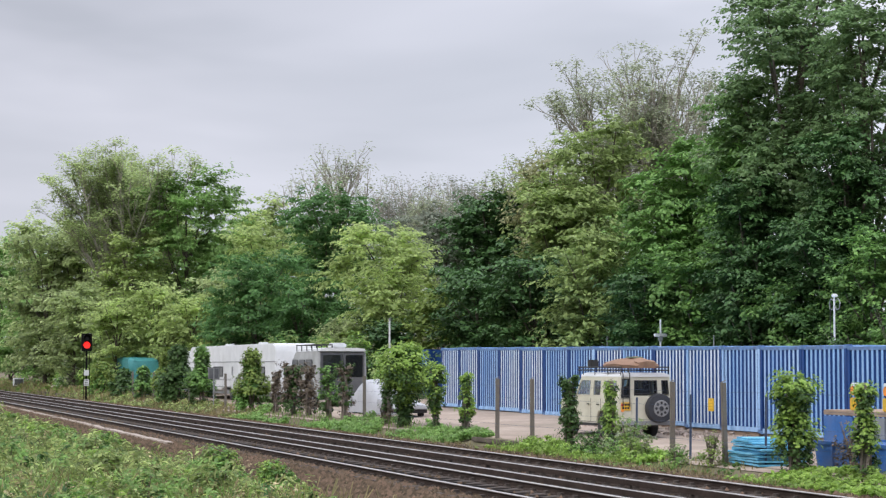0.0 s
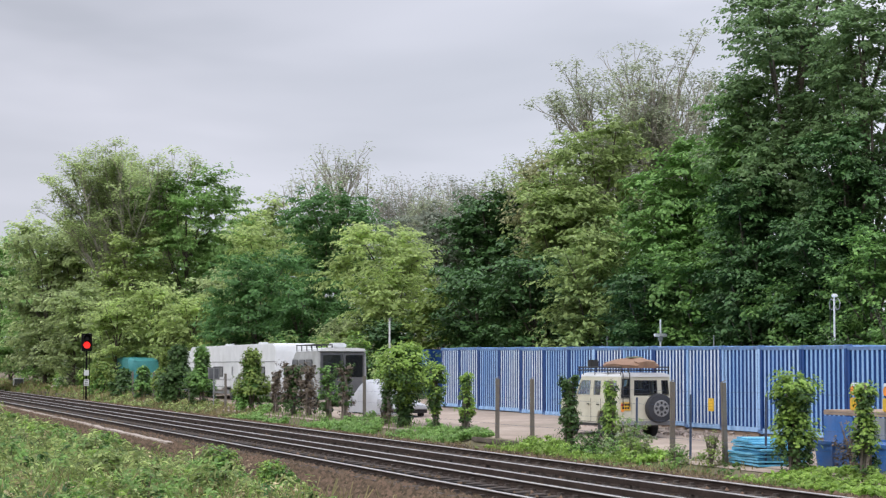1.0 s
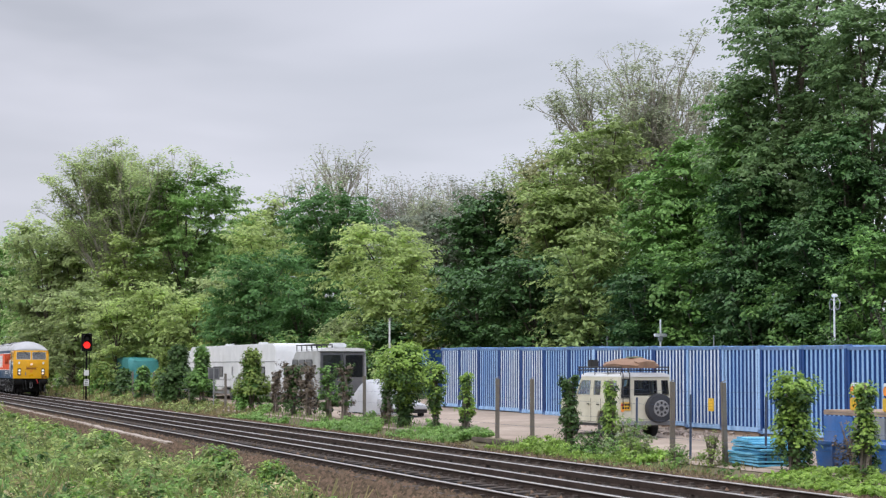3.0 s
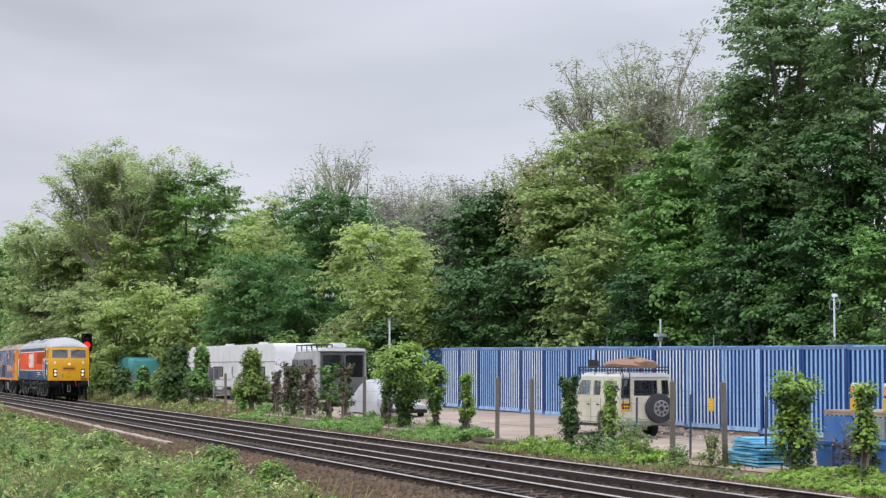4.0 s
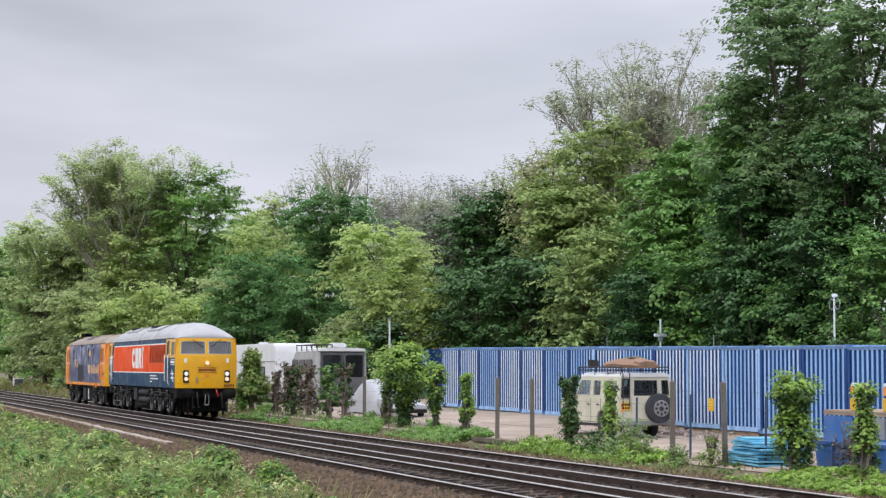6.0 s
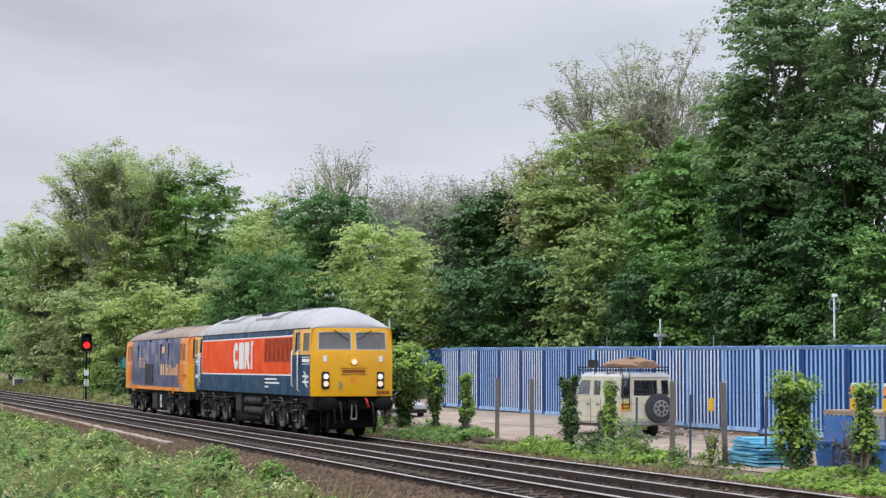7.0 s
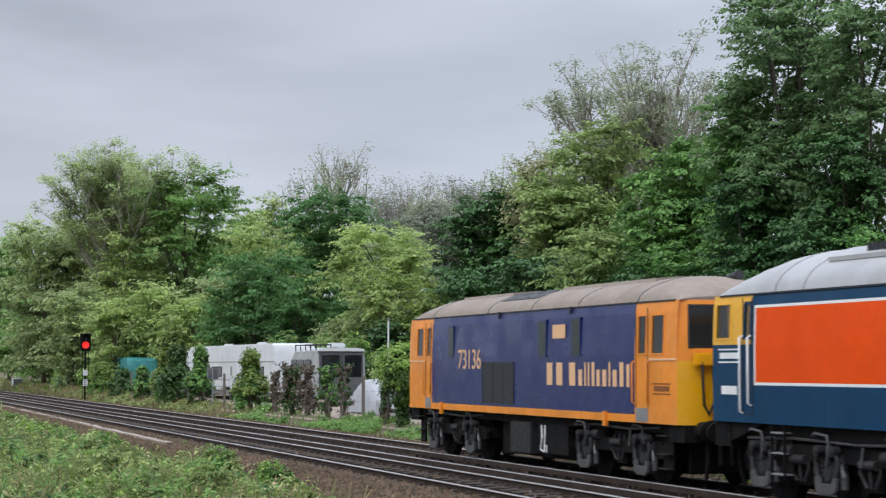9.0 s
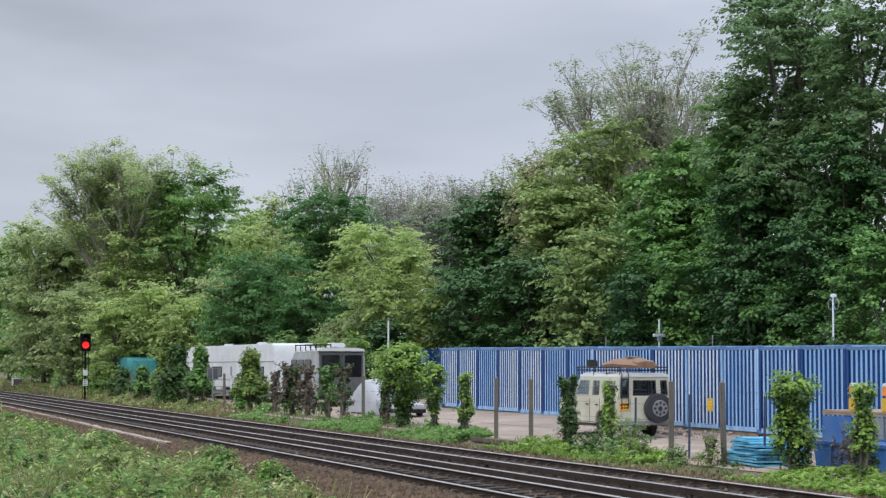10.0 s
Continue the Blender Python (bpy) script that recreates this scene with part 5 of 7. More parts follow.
        for p in panes:
            window_on(end, p, face, GLASS_DARK, P_RUBBER, 0.04, "windscreen")
        for y in (-0.95, -0.72, 0.72, 0.95):
            g = G()
            c = face(y, 2.4, 0.02)
            g.tube([c, (c[0] + d * 0.12, y, 2.25), (c[0] + d * 0.10, y + 0.05, 1.5), (c[0] + d * 0.06, y + 0.16, 1.35), (c[0] + d * 0.10, y + 0.26, 1.55), (c[0] + d * 0.08, y + 0.24, 2.2)], 0.028, 8)
            part("jumper_cable", g, P_RUBBER, end, smooth=60)
        for y in (-0.85, 0.85):
            g = G()
            c = face(y, 2.35, 0)
            g.box(min(c[0] - 0.02, c[0] + d * 0.14), max(c[0] - 0.02, c[0] + d * 0.14), y - 0.22, y + 0.22, 2.18, 2.42)
            part("cable_box", g, P_YELLOW, end, bevel=0.03)
        for s in (-1, 1):
            buffer(t, xe + d * 0.02, s * 0.87, d)
        coupling(t, xe + d * 0.05, d)
        g = G()
        g.box(min(xe - d * 0.5, xe + d * 0.1), max(xe - d * 0.5, xe + d * 0.1), -1.22, 1.22, 0.84, BOT)
        part("buffer_beam", g, P_BLACK, t)
        g = G()
        xb = xe - d * 1.9
        g.box(xb - 0.02, xb + 0.02, -1.25, 1.25, 1.2, 3.3)
        lo, hi = sorted((xe - d * 0.1, xe - d * 0.6))
        g.box(lo, hi, -1.2, 1.2, 2.0, 2.4)
        lo, hi = sorted((xe - d * 0.1, xb))
        g.box(lo, hi, -1.2, 1.2, 3.30, 3.33)
        part("cab_lining", g, P_INSIDE, t)
    part("machine_room", G().box(-12.6, -4.0, -1.0, 1.0, 1.2, 3.3), P_DARKGREY, t)
    xs = sorted([-LEN + q for q in (0.02, 0.06, 0.15, 0.35, 0.65, 1.1, 1.6)] + [-12, -9, -6, -3.5] + [-q for q in (1.6, 1.1, 0.65, 0.35, 0.15, 0.06, 0.02)])
    roof = part("roof", G().loft(roof_sections(xs, 1.258, EAVE, 0.51, 1.6, LEN)), P_TAUPE, t, "weathered brown-grey roof", smooth=35)
    for x0, x1 in ((-9.7, -7.3),):
        for k in (-1, 1):
            for i in range(3):
                a = x0 + (x1 - x0) * i / 3
                g = G()
                for yy, zz, y2, z2 in ((0.52, 0.455, 1.0, 0.27),):
                    g.add([(a + 0.05, k * yy, EAVE + zz + 0.02), (a + 0.75, k * yy, EAVE + zz + 0.02), (a + 0.75, k * y2, EAVE + z2 + 0.02), (a + 0.05, k * y2, EAVE + z2 + 0.02),
                           (a + 0.05, k * yy, EAVE + zz - 0.06), (a + 0.75, k * yy, EAVE + zz - 0.06), (a + 0.75, k * y2, EAVE + z2 - 0.06), (a + 0.05, k * y2, EAVE + z2 - 0.06)],
                          [(0, 1, 2, 3), (0, 4, 5, 1), (2, 6, 7, 3), (0, 3, 7, 4), (1, 5, 6, 2)])
                part("roof_grille", g, P_DARKGREY, roof)
    for x0, x1 in ((-13.4, -10.0), (-7.0, -2.4)):
        g = G()
        g.loft([[(x, -0.62, EAVE + 0.38), (x, -0.55, EAVE + 0.50), (x, 0, EAVE + 0.545), (x, 0.55, EAVE + 0.50), (x, 0.62, EAVE + 0.38)] for x in (x0, x1)])
        part("roof_hatch", g, P_TAUPE, roof)
    for x in (-1.75, -4.6, -7.15, -9.85, -13.7):
        part("roof_seam", G().loft(roof_sections([x - 0.025, x + 0.025], 1.262, EAVE, 0.515, 0.5, LEN)), P_DARKGREY, roof, smooth=40)
    part("horn", G().cyl((-1.2, 0.3, EAVE + 0.45), (-0.7, 0.3, EAVE + 0.5), 0.05, 0.09, 10).box(-1.3, -1.0, 0.2, 0.4, EAVE + 0.38, EAVE + 0.46), P_DARKGREY, roof)
    part("underframe", G().box(-LEN + 0.3, -0.3, -1.12, 1.12, 0.98, BOT + 0.02), P_BLACK, t)
    for s in (-1, 1):
        y = s * 1.08
        part("equipment_box", G().box(-8.45, -7.23, y - 0.16, y + 0.16, 0.33, 1.0), P_STEEL, t, "grey equipment box", bevel=0.02)
        g = G()
        for k in range(2):
            g.tube([(-6.75 + 0.2 * k, y + s * 0.1, 0.95), (-6.68 + 0.16 * k, y + s * 0.12, 0.7), (-6.80 + 0.2 * k, y + s * 0.1, 0.45), (-6.6 + 0.14 * k, y + s * 0.1, 0.40), (-6.55 + 0.1 * k, y + s * 0.1, 0.55)], 0.022, 6)
        part("coiled_cable", g, P_WHITE, t, "white coiled cable")
        part("cable_tray", G().box(-6.95, -5.3, y - 0.1, y + 0.05, 0.38, 0.98), P_BLACK, t)
        for x in (-14.9, -0.75):
            for z in (0.95, 0.62, 0.36):
                part("step", G().box(x - 0.2, x + 0.2, s * 1.18 - 0.08, s * 1.18 + 0.08, z - 0.02, z), P_STEEL, t)
            part("step_frame", G().box(x - 0.2, x + 0.2, s * 1.1 - 0.02, s * 1.1 + 0.02, 0.3, 1.15), P_BLACK, t)
    # plain black block added to fill the shaded gap between the bogies
    part("compressor", G().box(-9.8, -5.4, -0.9, 0.9, 0.26, 0.98), P_BLACK, t)
    bogie(t, -3.0, (-1.34, 1.34), 0.51, 2.1, heavy=False)
    bogie(t, -12.4, (-1.34, 1.34), 0.51, 2.1, heavy=False)
    return t


LOCO, LOCO_B = big_loco(), small_loco()
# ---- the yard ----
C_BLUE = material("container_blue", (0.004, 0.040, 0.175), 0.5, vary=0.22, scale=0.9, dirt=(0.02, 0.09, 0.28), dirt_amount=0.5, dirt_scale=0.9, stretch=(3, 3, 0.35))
# faded ridge blues; their contrast with C_BLUE also carries ridge light and groove shade
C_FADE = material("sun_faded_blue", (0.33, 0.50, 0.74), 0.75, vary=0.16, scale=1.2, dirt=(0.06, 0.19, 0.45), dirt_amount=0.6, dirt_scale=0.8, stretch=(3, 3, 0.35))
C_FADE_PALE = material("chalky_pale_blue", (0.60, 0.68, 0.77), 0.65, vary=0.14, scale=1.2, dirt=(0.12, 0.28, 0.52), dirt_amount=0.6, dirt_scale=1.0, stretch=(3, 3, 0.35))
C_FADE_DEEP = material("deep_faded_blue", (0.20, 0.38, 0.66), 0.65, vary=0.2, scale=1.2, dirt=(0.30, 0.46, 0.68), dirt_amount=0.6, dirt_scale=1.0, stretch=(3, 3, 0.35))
C_RUST = material("rusty_blue_edge", (0.12, 0.23, 0.44), 0.7, vary=0.3, scale=3, dirt=(0.10, 0.07, 0.07), dirt_amount=0.5, dirt_scale=2.5)
CREAM = material("cream_car_paint", (0.58, 0.56, 0.45), 0.4, vary=0.05, scale=1.5, dirt=(0.42, 0.38, 0.27), dirt_amount=0.35, dirt_scale=2)
V_WHITE = material("white_vehicle_panel", (0.69, 0.70, 0.71), 0.4, vary=0.06, scale=1, dirt=(0.50, 0.51, 0.50), dirt_amount=0.4, dirt_scale=0.8)
V_GREY = material("dark_grey_vehicle_paint", (0.10, 0.105, 0.115), 0.35, vary=0.15, scale=1, dirt=(0.2, 0.2, 0.19), dirt_amount=0.5, dirt_scale=1)
V_PALE = material("pale_grey_vehicle_panel", (0.40, 0.41, 0.41), 0.5, vary=0.1, scale=1, dirt=(0.30, 0.30, 0.28), dirt_amount=0.5, dirt_scale=0.8)
V_MID = material("dusty_grey_panel", (0.24, 0.25, 0.255), 0.5, vary=0.12, scale=1)
COVER = material("pale_grey_car_cover", (0.39, 0.40, 0.42), 0.8, vary=0.07, scale=1.5, bump=0.5, bump_scale=5)
TEAL = material("teal_tarpaulin", (0.035, 0.20, 0.20), 0.6, vary=0.15, scale=1.5, bump=0.6, bump_scale=4)
CANVAS = material("brown_canvas_load", (0.24, 0.145, 0.095), 0.9, vary=0.2, scale=3, bump=0.7, bump_scale=8)
CANVAS_GREEN = material("green_strap_patch", (0.20, 0.27, 0.19), 0.9, vary=0.2)
TYRE = material("dusty_tyre", (0.03, 0.03, 0.03), 0.85, vary=0.2)
DARKCOVER = material("dark_spare_wheel_cover", (0.028, 0.03, 0.036), 0.55, vary=0.2, scale=3)
SIGN_YELLOW = material("yellow_sign", (0.66, 0.40, 0.03), 0.5, vary=0.08)
PLATE_YELLOW = material("yellow_plate", (0.85, 0.50, 0.03), 0.4, vary=0.05)
BEACON = material("orange_beacon", (0.85, 0.28, 0.05), 0.3, vary=0.05)
STACK_BLUE = material("pale_blue_plastic", (0.12, 0.42, 0.62), 0.5, vary=0.18, scale=2, dirt=(0.25, 0.45, 0.55), dirt_amount=0.4, dirt_scale=2)
SKIP_BLUE = material("blue_skip_paint", (0.03, 0.13, 0.38), 0.5, vary=0.2, scale=2, dirt=(0.13, 0.12, 0.12), dirt_amount=0.5, dirt_scale=2)
WOODEN = material("weathered_board", (0.30, 0.22, 0.16), 0.85, vary=0.25, scale=2, stretch=(1, 6, 6))
SIGNAL_RED = material("lit_red_signal", (1, 0.05, 0.02), 0.3, emit=((1.0, 0.012, 0.014), 1.0))
STAKE = material("dark_steel_stake", (0.05, 0.07, 0.12), 0.6, vary=0.2)
DEADWOOD = material("dead_grey_ivy_wood", (0.20, 0.165, 0.14), 0.95, vary=0.3, scale=3)


def rng_pick(x, q):
    return random.Random(int(x * 13 + q * 7)).random() < 0.25


def container(x, z, fade, label):
    """A shipping container, its corrugated end wall towards the railway."""
    w, h, dep = 2.44, 2.59, 6.06
    t = thing("shipping_container", label, "container", pose(x, 10.8, z), group="row of containers")
    # corrugated end; ridges paler, grooves deeper blue: fade and groove shade put into colour
    n = 9
    a, b = 0.13, w - 0.13
    p = (b - a) / n
    prof, slots = [], []
    for i in range(n):
        x0 = a + i * p
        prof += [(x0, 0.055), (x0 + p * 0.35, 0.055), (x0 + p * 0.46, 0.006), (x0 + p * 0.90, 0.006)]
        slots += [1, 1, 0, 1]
    prof.append((b, 0.055))
    g = G()
    k = len(prof)
    g.v = [(q, y, zz) for zz in (0.17, h - 0.13) for q, y in prof] + [(q, 0.075, zz) for zz in (0.17, h - 0.13) for q in (a, b)]
    g.f = [(i, i + 1, k + i + 1, k + i) for i in range(k - 1)] + [(2 * k, 2 * k + 2, 2 * k + 3, 2 * k + 1)]
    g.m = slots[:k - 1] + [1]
    part("end_wall", g, [fade, C_BLUE], t, "corrugated blue steel end wall with faded ridges and shade-dark grooves")
    for q in (0.0, w - 0.13):
        part("corner_post", G().box(q, q + 0.13, 0, 0.13, 0.1, h - 0.1), C_FADE if rng_pick(x, q) else C_BLUE, t, bevel=0.008)
        for zz in (0.0, h - 0.118):
            part("corner_casting", G().box(q - 0.004, q + 0.15, -0.008, 0.17, zz, zz + 0.118), C_RUST, t, bevel=0.012)
    part("top_rail", G().box(0.13, w - 0.13, 0.0, 0.1, h - 0.13, h - 0.03), C_RUST, t, bevel=0.006)
    part("bottom_rail", G().box(0.13, w - 0.13, 0.0, 0.12, 0.03, 0.17), C_FADE, t, bevel=0.006)
    g = G()
    m = 24
    for s in (0.02, w - 0.02):
        pr = []
        for i in range(m):
            y0 = 0.14 + i * (dep - 0.28) / m
            pr += [(y0, 0), (y0 + 0.07, 0), (y0 + 0.11, 0.035), (y0 + 0.18, 0.035)]
        d = 1 if s < 1 else -1
        k0 = len(g.v)
        kk = len(pr)
        g.v += [(s + d * o, y, zz) for zz in (0.1, h - 0.08) for y, o in pr]
        g.f += [(k0 + i, k0 + i + 1, k0 + kk + i + 1, k0 + kk + i) for i in range(kk - 1)]
        g.m += [0] * (kk - 1)
    g.box(0.02, w - 0.02, dep - 0.06, dep, 0.1, h - 0.05)
    part("side_wall", g, C_BLUE, t)
    part("roof_panel", G().box(0.01, w - 0.01, 0.1, dep, h - 0.05, h - 0.012), C_FADE, t)
    part("floor_frame", G().box(0.02, w - 0.02, 0.12, dep, 0.0, 0.12), C_RUST, t)
    return t


def build_containers():
    rng = random.Random(8)
    for i in range(21):
        x = -79.12 + 2.46 * i
        z = ground_z(x, 10.8) + 0.02
        z = 0.43 - 0.0072 * (x + 79.1)
        pale = i in (0, 1, 3, 4, 7, 9, 10)
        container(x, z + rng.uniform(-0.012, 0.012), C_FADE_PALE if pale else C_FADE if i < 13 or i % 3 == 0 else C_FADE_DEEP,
                  "sun-bleached pale blue corrugated shipping container in a row" if pale else "blue corrugated steel shipping container in a row")
        # bearers under the frame
    for i in range(11):
        x = -79.0 + 4.92 * i
        g = G()
        z = 0.43 - 0.0072 * (x + 79.1)
        g.box(x, x + 4.6, 10.86, 11.06, ground_z(x, 10.9) - 0.1, z - 0.002)
        tagged(part("timber_bearer", g, WOODEN, bevel=0.01), "grey timber bearer lying under the containers", "bearer", group="timber bearers")
        g = G()
        g.box(x, x + 4.6, 16.4, 16.6, ground_z(x, 16.5) - 0.4, z - 0.002)
        tagged(part("timber_bearer", g, WOODEN), "grey timber bearer lying under the containers", "bearer", group="timber bearers")
    for x, y, l, c in ((-101.5, 15.6, 6.0, C_BLUE),):
        t = thing("shipping_container", "blue steel container standing far behind the bushes", "container", pose(x, y, ground_z(x, y) - 0.1), group="far containers")
        part("body", G().box(0, l, 0, 2.4, 0.0, 2.55), c, t, bevel=0.03)
        for i in range(int(l / 0.5)):
            part("rib", G().box(0.1 + i * 0.5, 0.3 + i * 0.5, -0.03, 0.0, 0.15, 2.4), C_FADE, t)


def wheel(parent, x, y, r, w, rim):
    g = G()
    n = 22
    prof = [(-w / 2, r * 0.62), (-w / 2, r * 0.9), (-w * 0.36, r), (w * 0.36, r), (w / 2, r * 0.9), (w / 2, r * 0.62)]
    g.loft([[(q * math.cos(2 * math.pi * i / n), yy, q * math.sin(2 * math.pi * i / n)) for i in range(n)] for yy, q in prof])
    tyre = part("wheel", g, TYRE, parent, m=pose(x, y, r), smooth=40)
    g = G()
    for s in (-1, 1):
        g.cyl((0, s * w * 0.3, 0), (0, s * w * 0.42, 0), r * 0.62, r * 0.58, 18)
        g.cyl((0, s * w * 0.4, 0), (0, s * w * 0.55, 0), r * 0.2, r * 0.18, 12)
    part("rim", g, rim, tyre, smooth=30)
    return tyre


def off_roader():
    """The cream four-wheel drive car seen from behind; local +x is its rear."""
    t = thing("off_road_car", "cream boxy off-road car with loaded roof rack, parked in the yard", "car", pose(-51.55, 8.0, ground_z(-51.4, 7.9) + 0.02))
    W = 0.87
    side = [(-4.55, 0.55), (-4.55, 1.12), (-4.4, 1.18), (-3.45, 1.22), (0, 1.22), (0, 0.42), (-0.80, 0.42), (-0.87, 0.62), (-1.0, 0.80), (-1.30, 0.84), (-1.55, 0.80), (-1.67, 0.62), (-1.71, 0.42), (-3.4, 0.42), (-3.45, 0.62), (-3.6, 0.82), (-3.9, 0.88), (-4.2, 0.82), (-4.32, 0.55)]
    g = G().loft([[(x, -W, z) for x, z in side], [(x, W, z) for x, z in side]])
    body = part("lower_body", g, CREAM, t, "cream flat-sided body", bevel=0.02)
    # cabin with pillars round open windows
    wins = [(-2.92, -2.22, 1.28, 1.76), (-2.02, -1.42, 1.28, 1.76), (-1.2, -0.25, 1.32, 1.76)]
    rake = lambda x, z: x - max(0.0, 1.88 - z) * 0.62 * max(0.0, min(1.0, (-2.3 - x) / 0.6))
    for s in (-1, 1):
        def skin(x, z, o=0.0):
            return (rake(x, z), s * (W - 0.02 - max(0, z - 1.22) * 0.09 + o), z)
        xs = steps(-3.02, 0, *[w[0] for w in wins], *[w[1] for w in wins])
        zs = steps(1.22, 1.88, 1.28, 1.32, 1.76)
        cab = part("cabin_side", sheet(xs, zs, skin, lambda x, z: None if inside(x, z, wins) else 0), CREAM, t)
        for w in wins:
            window_on(cab, w, skin, GLASS, CREAM, 0.02)
        g = G()
        for x in (-3.25, -2.12, -1.36):
            g.box(x - 0.008, x + 0.008, s * W - 0.006, s * W + 0.006, 0.48, 1.2)
        g.box(-3.25, -1.75, s * W - 0.006, s * W + 0.006, 0.47, 0.485)
        part("door_gap", g, TYRE, body)
        for x in (-2.3, -1.55):
            part("door_handle", G().box(x - 0.07, x + 0.07, s * (W + 0.02) - 0.015, s * (W + 0.02) + 0.015, 1.0, 1.03), TYRE, body)
        part("sill", G().box(-3.4, -1.71, s * W - 0.03, s * W + 0.03, 0.36, 0.44), TYRE, body)
        part("mirror", G().box(-3.35, -3.25, s * 1.0 - 0.08, s * 1.0 + 0.08, 1.25, 1.48).box(-3.33, -3.3, min(s * .84, s * .95), max(s * .84, s * .95), 1.3, 1.34), TYRE, body, bevel=0.02)
        wheel(t, -1.28, s * 0.75, 0.385, 0.22, P_PALE)
        wheel(t, -3.9, s * 0.75, 0.385, 0.22, P_PALE)
        for z, mt in ((1.02, P_HOSE), (0.86, BEACON)):
            part("tail_lamp", G().cyl((-0.01, s * 0.76, z), (0.04, s * 0.76, z), 0.045, 0.04, 12), mt, body)
    part("roof_skin", G().loft([[(x, -0.80, 1.86), (x, -0.78, 1.93), (x, -0.6, 1.985), (x, 0.6, 1.985), (x, 0.78, 1.93), (x, 0.80, 1.86)] for x in (-3.04, -2.9, -0.05, 0.01)]), V_WHITE, t, "white roof panel", smooth=40)
    rw = [(-0.38, 0.40, 1.34, 1.76), (-0.80, -0.52, 1.24, 1.80), (0.55, 0.78, 1.34, 1.76)]

    def back(y, z, o=0.0):
        return (0.0 + o - max(0, z - 1.22) * 0.03, y * (1 - max(0, z - 1.22) * 0.09), z)
    ys = steps(-0.84, 0.84, *[w[0] for w in rw], *[w[1] for w in rw])
    rear = part("rear_wall", sheet(ys, steps(1.20, 1.9, 1.30, 1.76, 1.78), back, lambda y, z: None if inside(y, z, rw) else 0), CREAM, t)
    for w in rw:
        window_on(rear, w, back, GLASS_SIDE, TYRE, 0.03)
    part("rear_door", G().box(0.0, 0.03, -0.46, 0.46, 0.50, 1.24), CREAM, t, "cream rear door", bevel=0.01)
    sp = part("spare_wheel", G().cyl((0.03, 0.40, 0.92), (0.07, 0.40, 0.92), 0.40, 0.45, 26).cyl((0.07, 0.40, 0.92), (0.25, 0.40, 0.92), 0.45, 0.42, 26).cyl((0.25, 0.40, 0.92), (0.265, 0.40, 0.92), 0.42, 0.30, 26), DARKCOVER, t, "dark spare wheel on the rear door", smooth=30)
    part("wheel_disc", G().cyl((0.262, 0.40, 0.92), (0.275, 0.40, 0.92), 0.255, 0.24, 22), P_PALE, sp, "pale steel wheel disc", smooth=30)
    for k in range(8):
        a = k * math.pi / 4
        part("disc_hole", G().cyl((0.270, 0.40 + 0.17 * math.cos(a), 0.92 + 0.17 * math.sin(a)), (0.279, 0.40 + 0.17 * math.cos(a), 0.92 + 0.17 * math.sin(a)), 0.042, 0.042, 8), TYRE, sp)
    part("hub", G().cyl((0.27, 0.40, 0.92), (0.30, 0.40, 0.92), 0.075, 0.06, 12), DARKCOVER, sp)
    part("plate", G().box(0.005, 0.02, -0.80, -0.50, 0.86, 1.10), PLATE_YELLOW, t, "yellow plate with plain bars")
    g = G()
    for z in (0.90, 1.0):
        for k in range(3):
            g.box(0.018, 0.024, -0.77 + k * 0.085, -0.71 + k * 0.085, z, z + 0.06)
    part("plate_bars", g, TYRE, t)
    g = G()
    for y in (-0.76, -0.54):
        g.tube([(0.06, y, 0.95), (0.07, y, 1.95), (-0.1, y, 2.05)], 0.015, 6)
    for k in range(4):
        g.tube([(0.065, -0.76, 1.05 + k * 0.25), (0.065, -0.54, 1.05 + k * 0.25)], 0.012, 6)
    part("ladder", g, TYRE, t, smooth=60)
    part("rear_bumper", G().box(0.0, 0.12, -0.82, 0.82, 0.42, 0.54), V_MID, t, bevel=0.015)
    part("front_bumper", G().box(-4.72, -4.6, -0.85, 0.85, 0.45, 0.60), V_MID, t, bevel=0.015)
    part("windscreen", G().loft([[(-3.43, -0.74, 1.24), (-3.43, 0.74, 1.24), (-3.41, 0.74, 1.24), (-3.41, -0.74, 1.24)], [(-3.05, -0.72, 1.84), (-3.05, 0.72, 1.84), (-3.03, 0.72, 1.84), (-3.03, -0.72, 1.84)]]), GLASS, t)
    part("chassis", G().box(-4.5, -0.1, -0.45, 0.45, 0.35, 0.5).cyl((-1.28, -0.7, 0.38), (-1.28, 0.7, 0.38), 0.07).cyl((-3.9, -0.7, 0.38), (-3.9, 0.7, 0.38), 0.07), TYRE, t)
    part("seat_row", G().box(-2.3, -2.1, -0.65, 0.65, 0.9, 1.55).box(-1.4, -1.25, -0.65, 0.65, 0.9, 1.5), TYRE, t)
    rack = part("roof_rack", G().tube([(-3.3, -0.78, 2.06), (-3.3, 0.78, 2.06), (0.0, 0.78, 2.06), (0.0, -0.78, 2.06), (-3.3, -0.78, 2.06)], 0.02, 6), TYRE, t, "black tubular roof rack", smooth=60)
    for y in (-0.78, 0.78):
        part("rack_rail", G().tube([(-3.3, y, 2.15), (0.0, y, 2.15)], 0.02, 6), TYRE, rack)
        for x in (-3.25, -2.9, -2.0, -1.0, -0.05):
            part("rack_leg", G().tube([(x, y, 1.90), (x, y, 2.15)], 0.015, 6), TYRE, rack)
    for i in range(9):
        x = -2.95 + i * 0.369
        part("rack_bar", G().tube([(x, -0.78, 2.06), (x, 0.78, 2.06)], 0.014, 6), TYRE, rack)
    rng = np.random.default_rng(4)
    secs = []
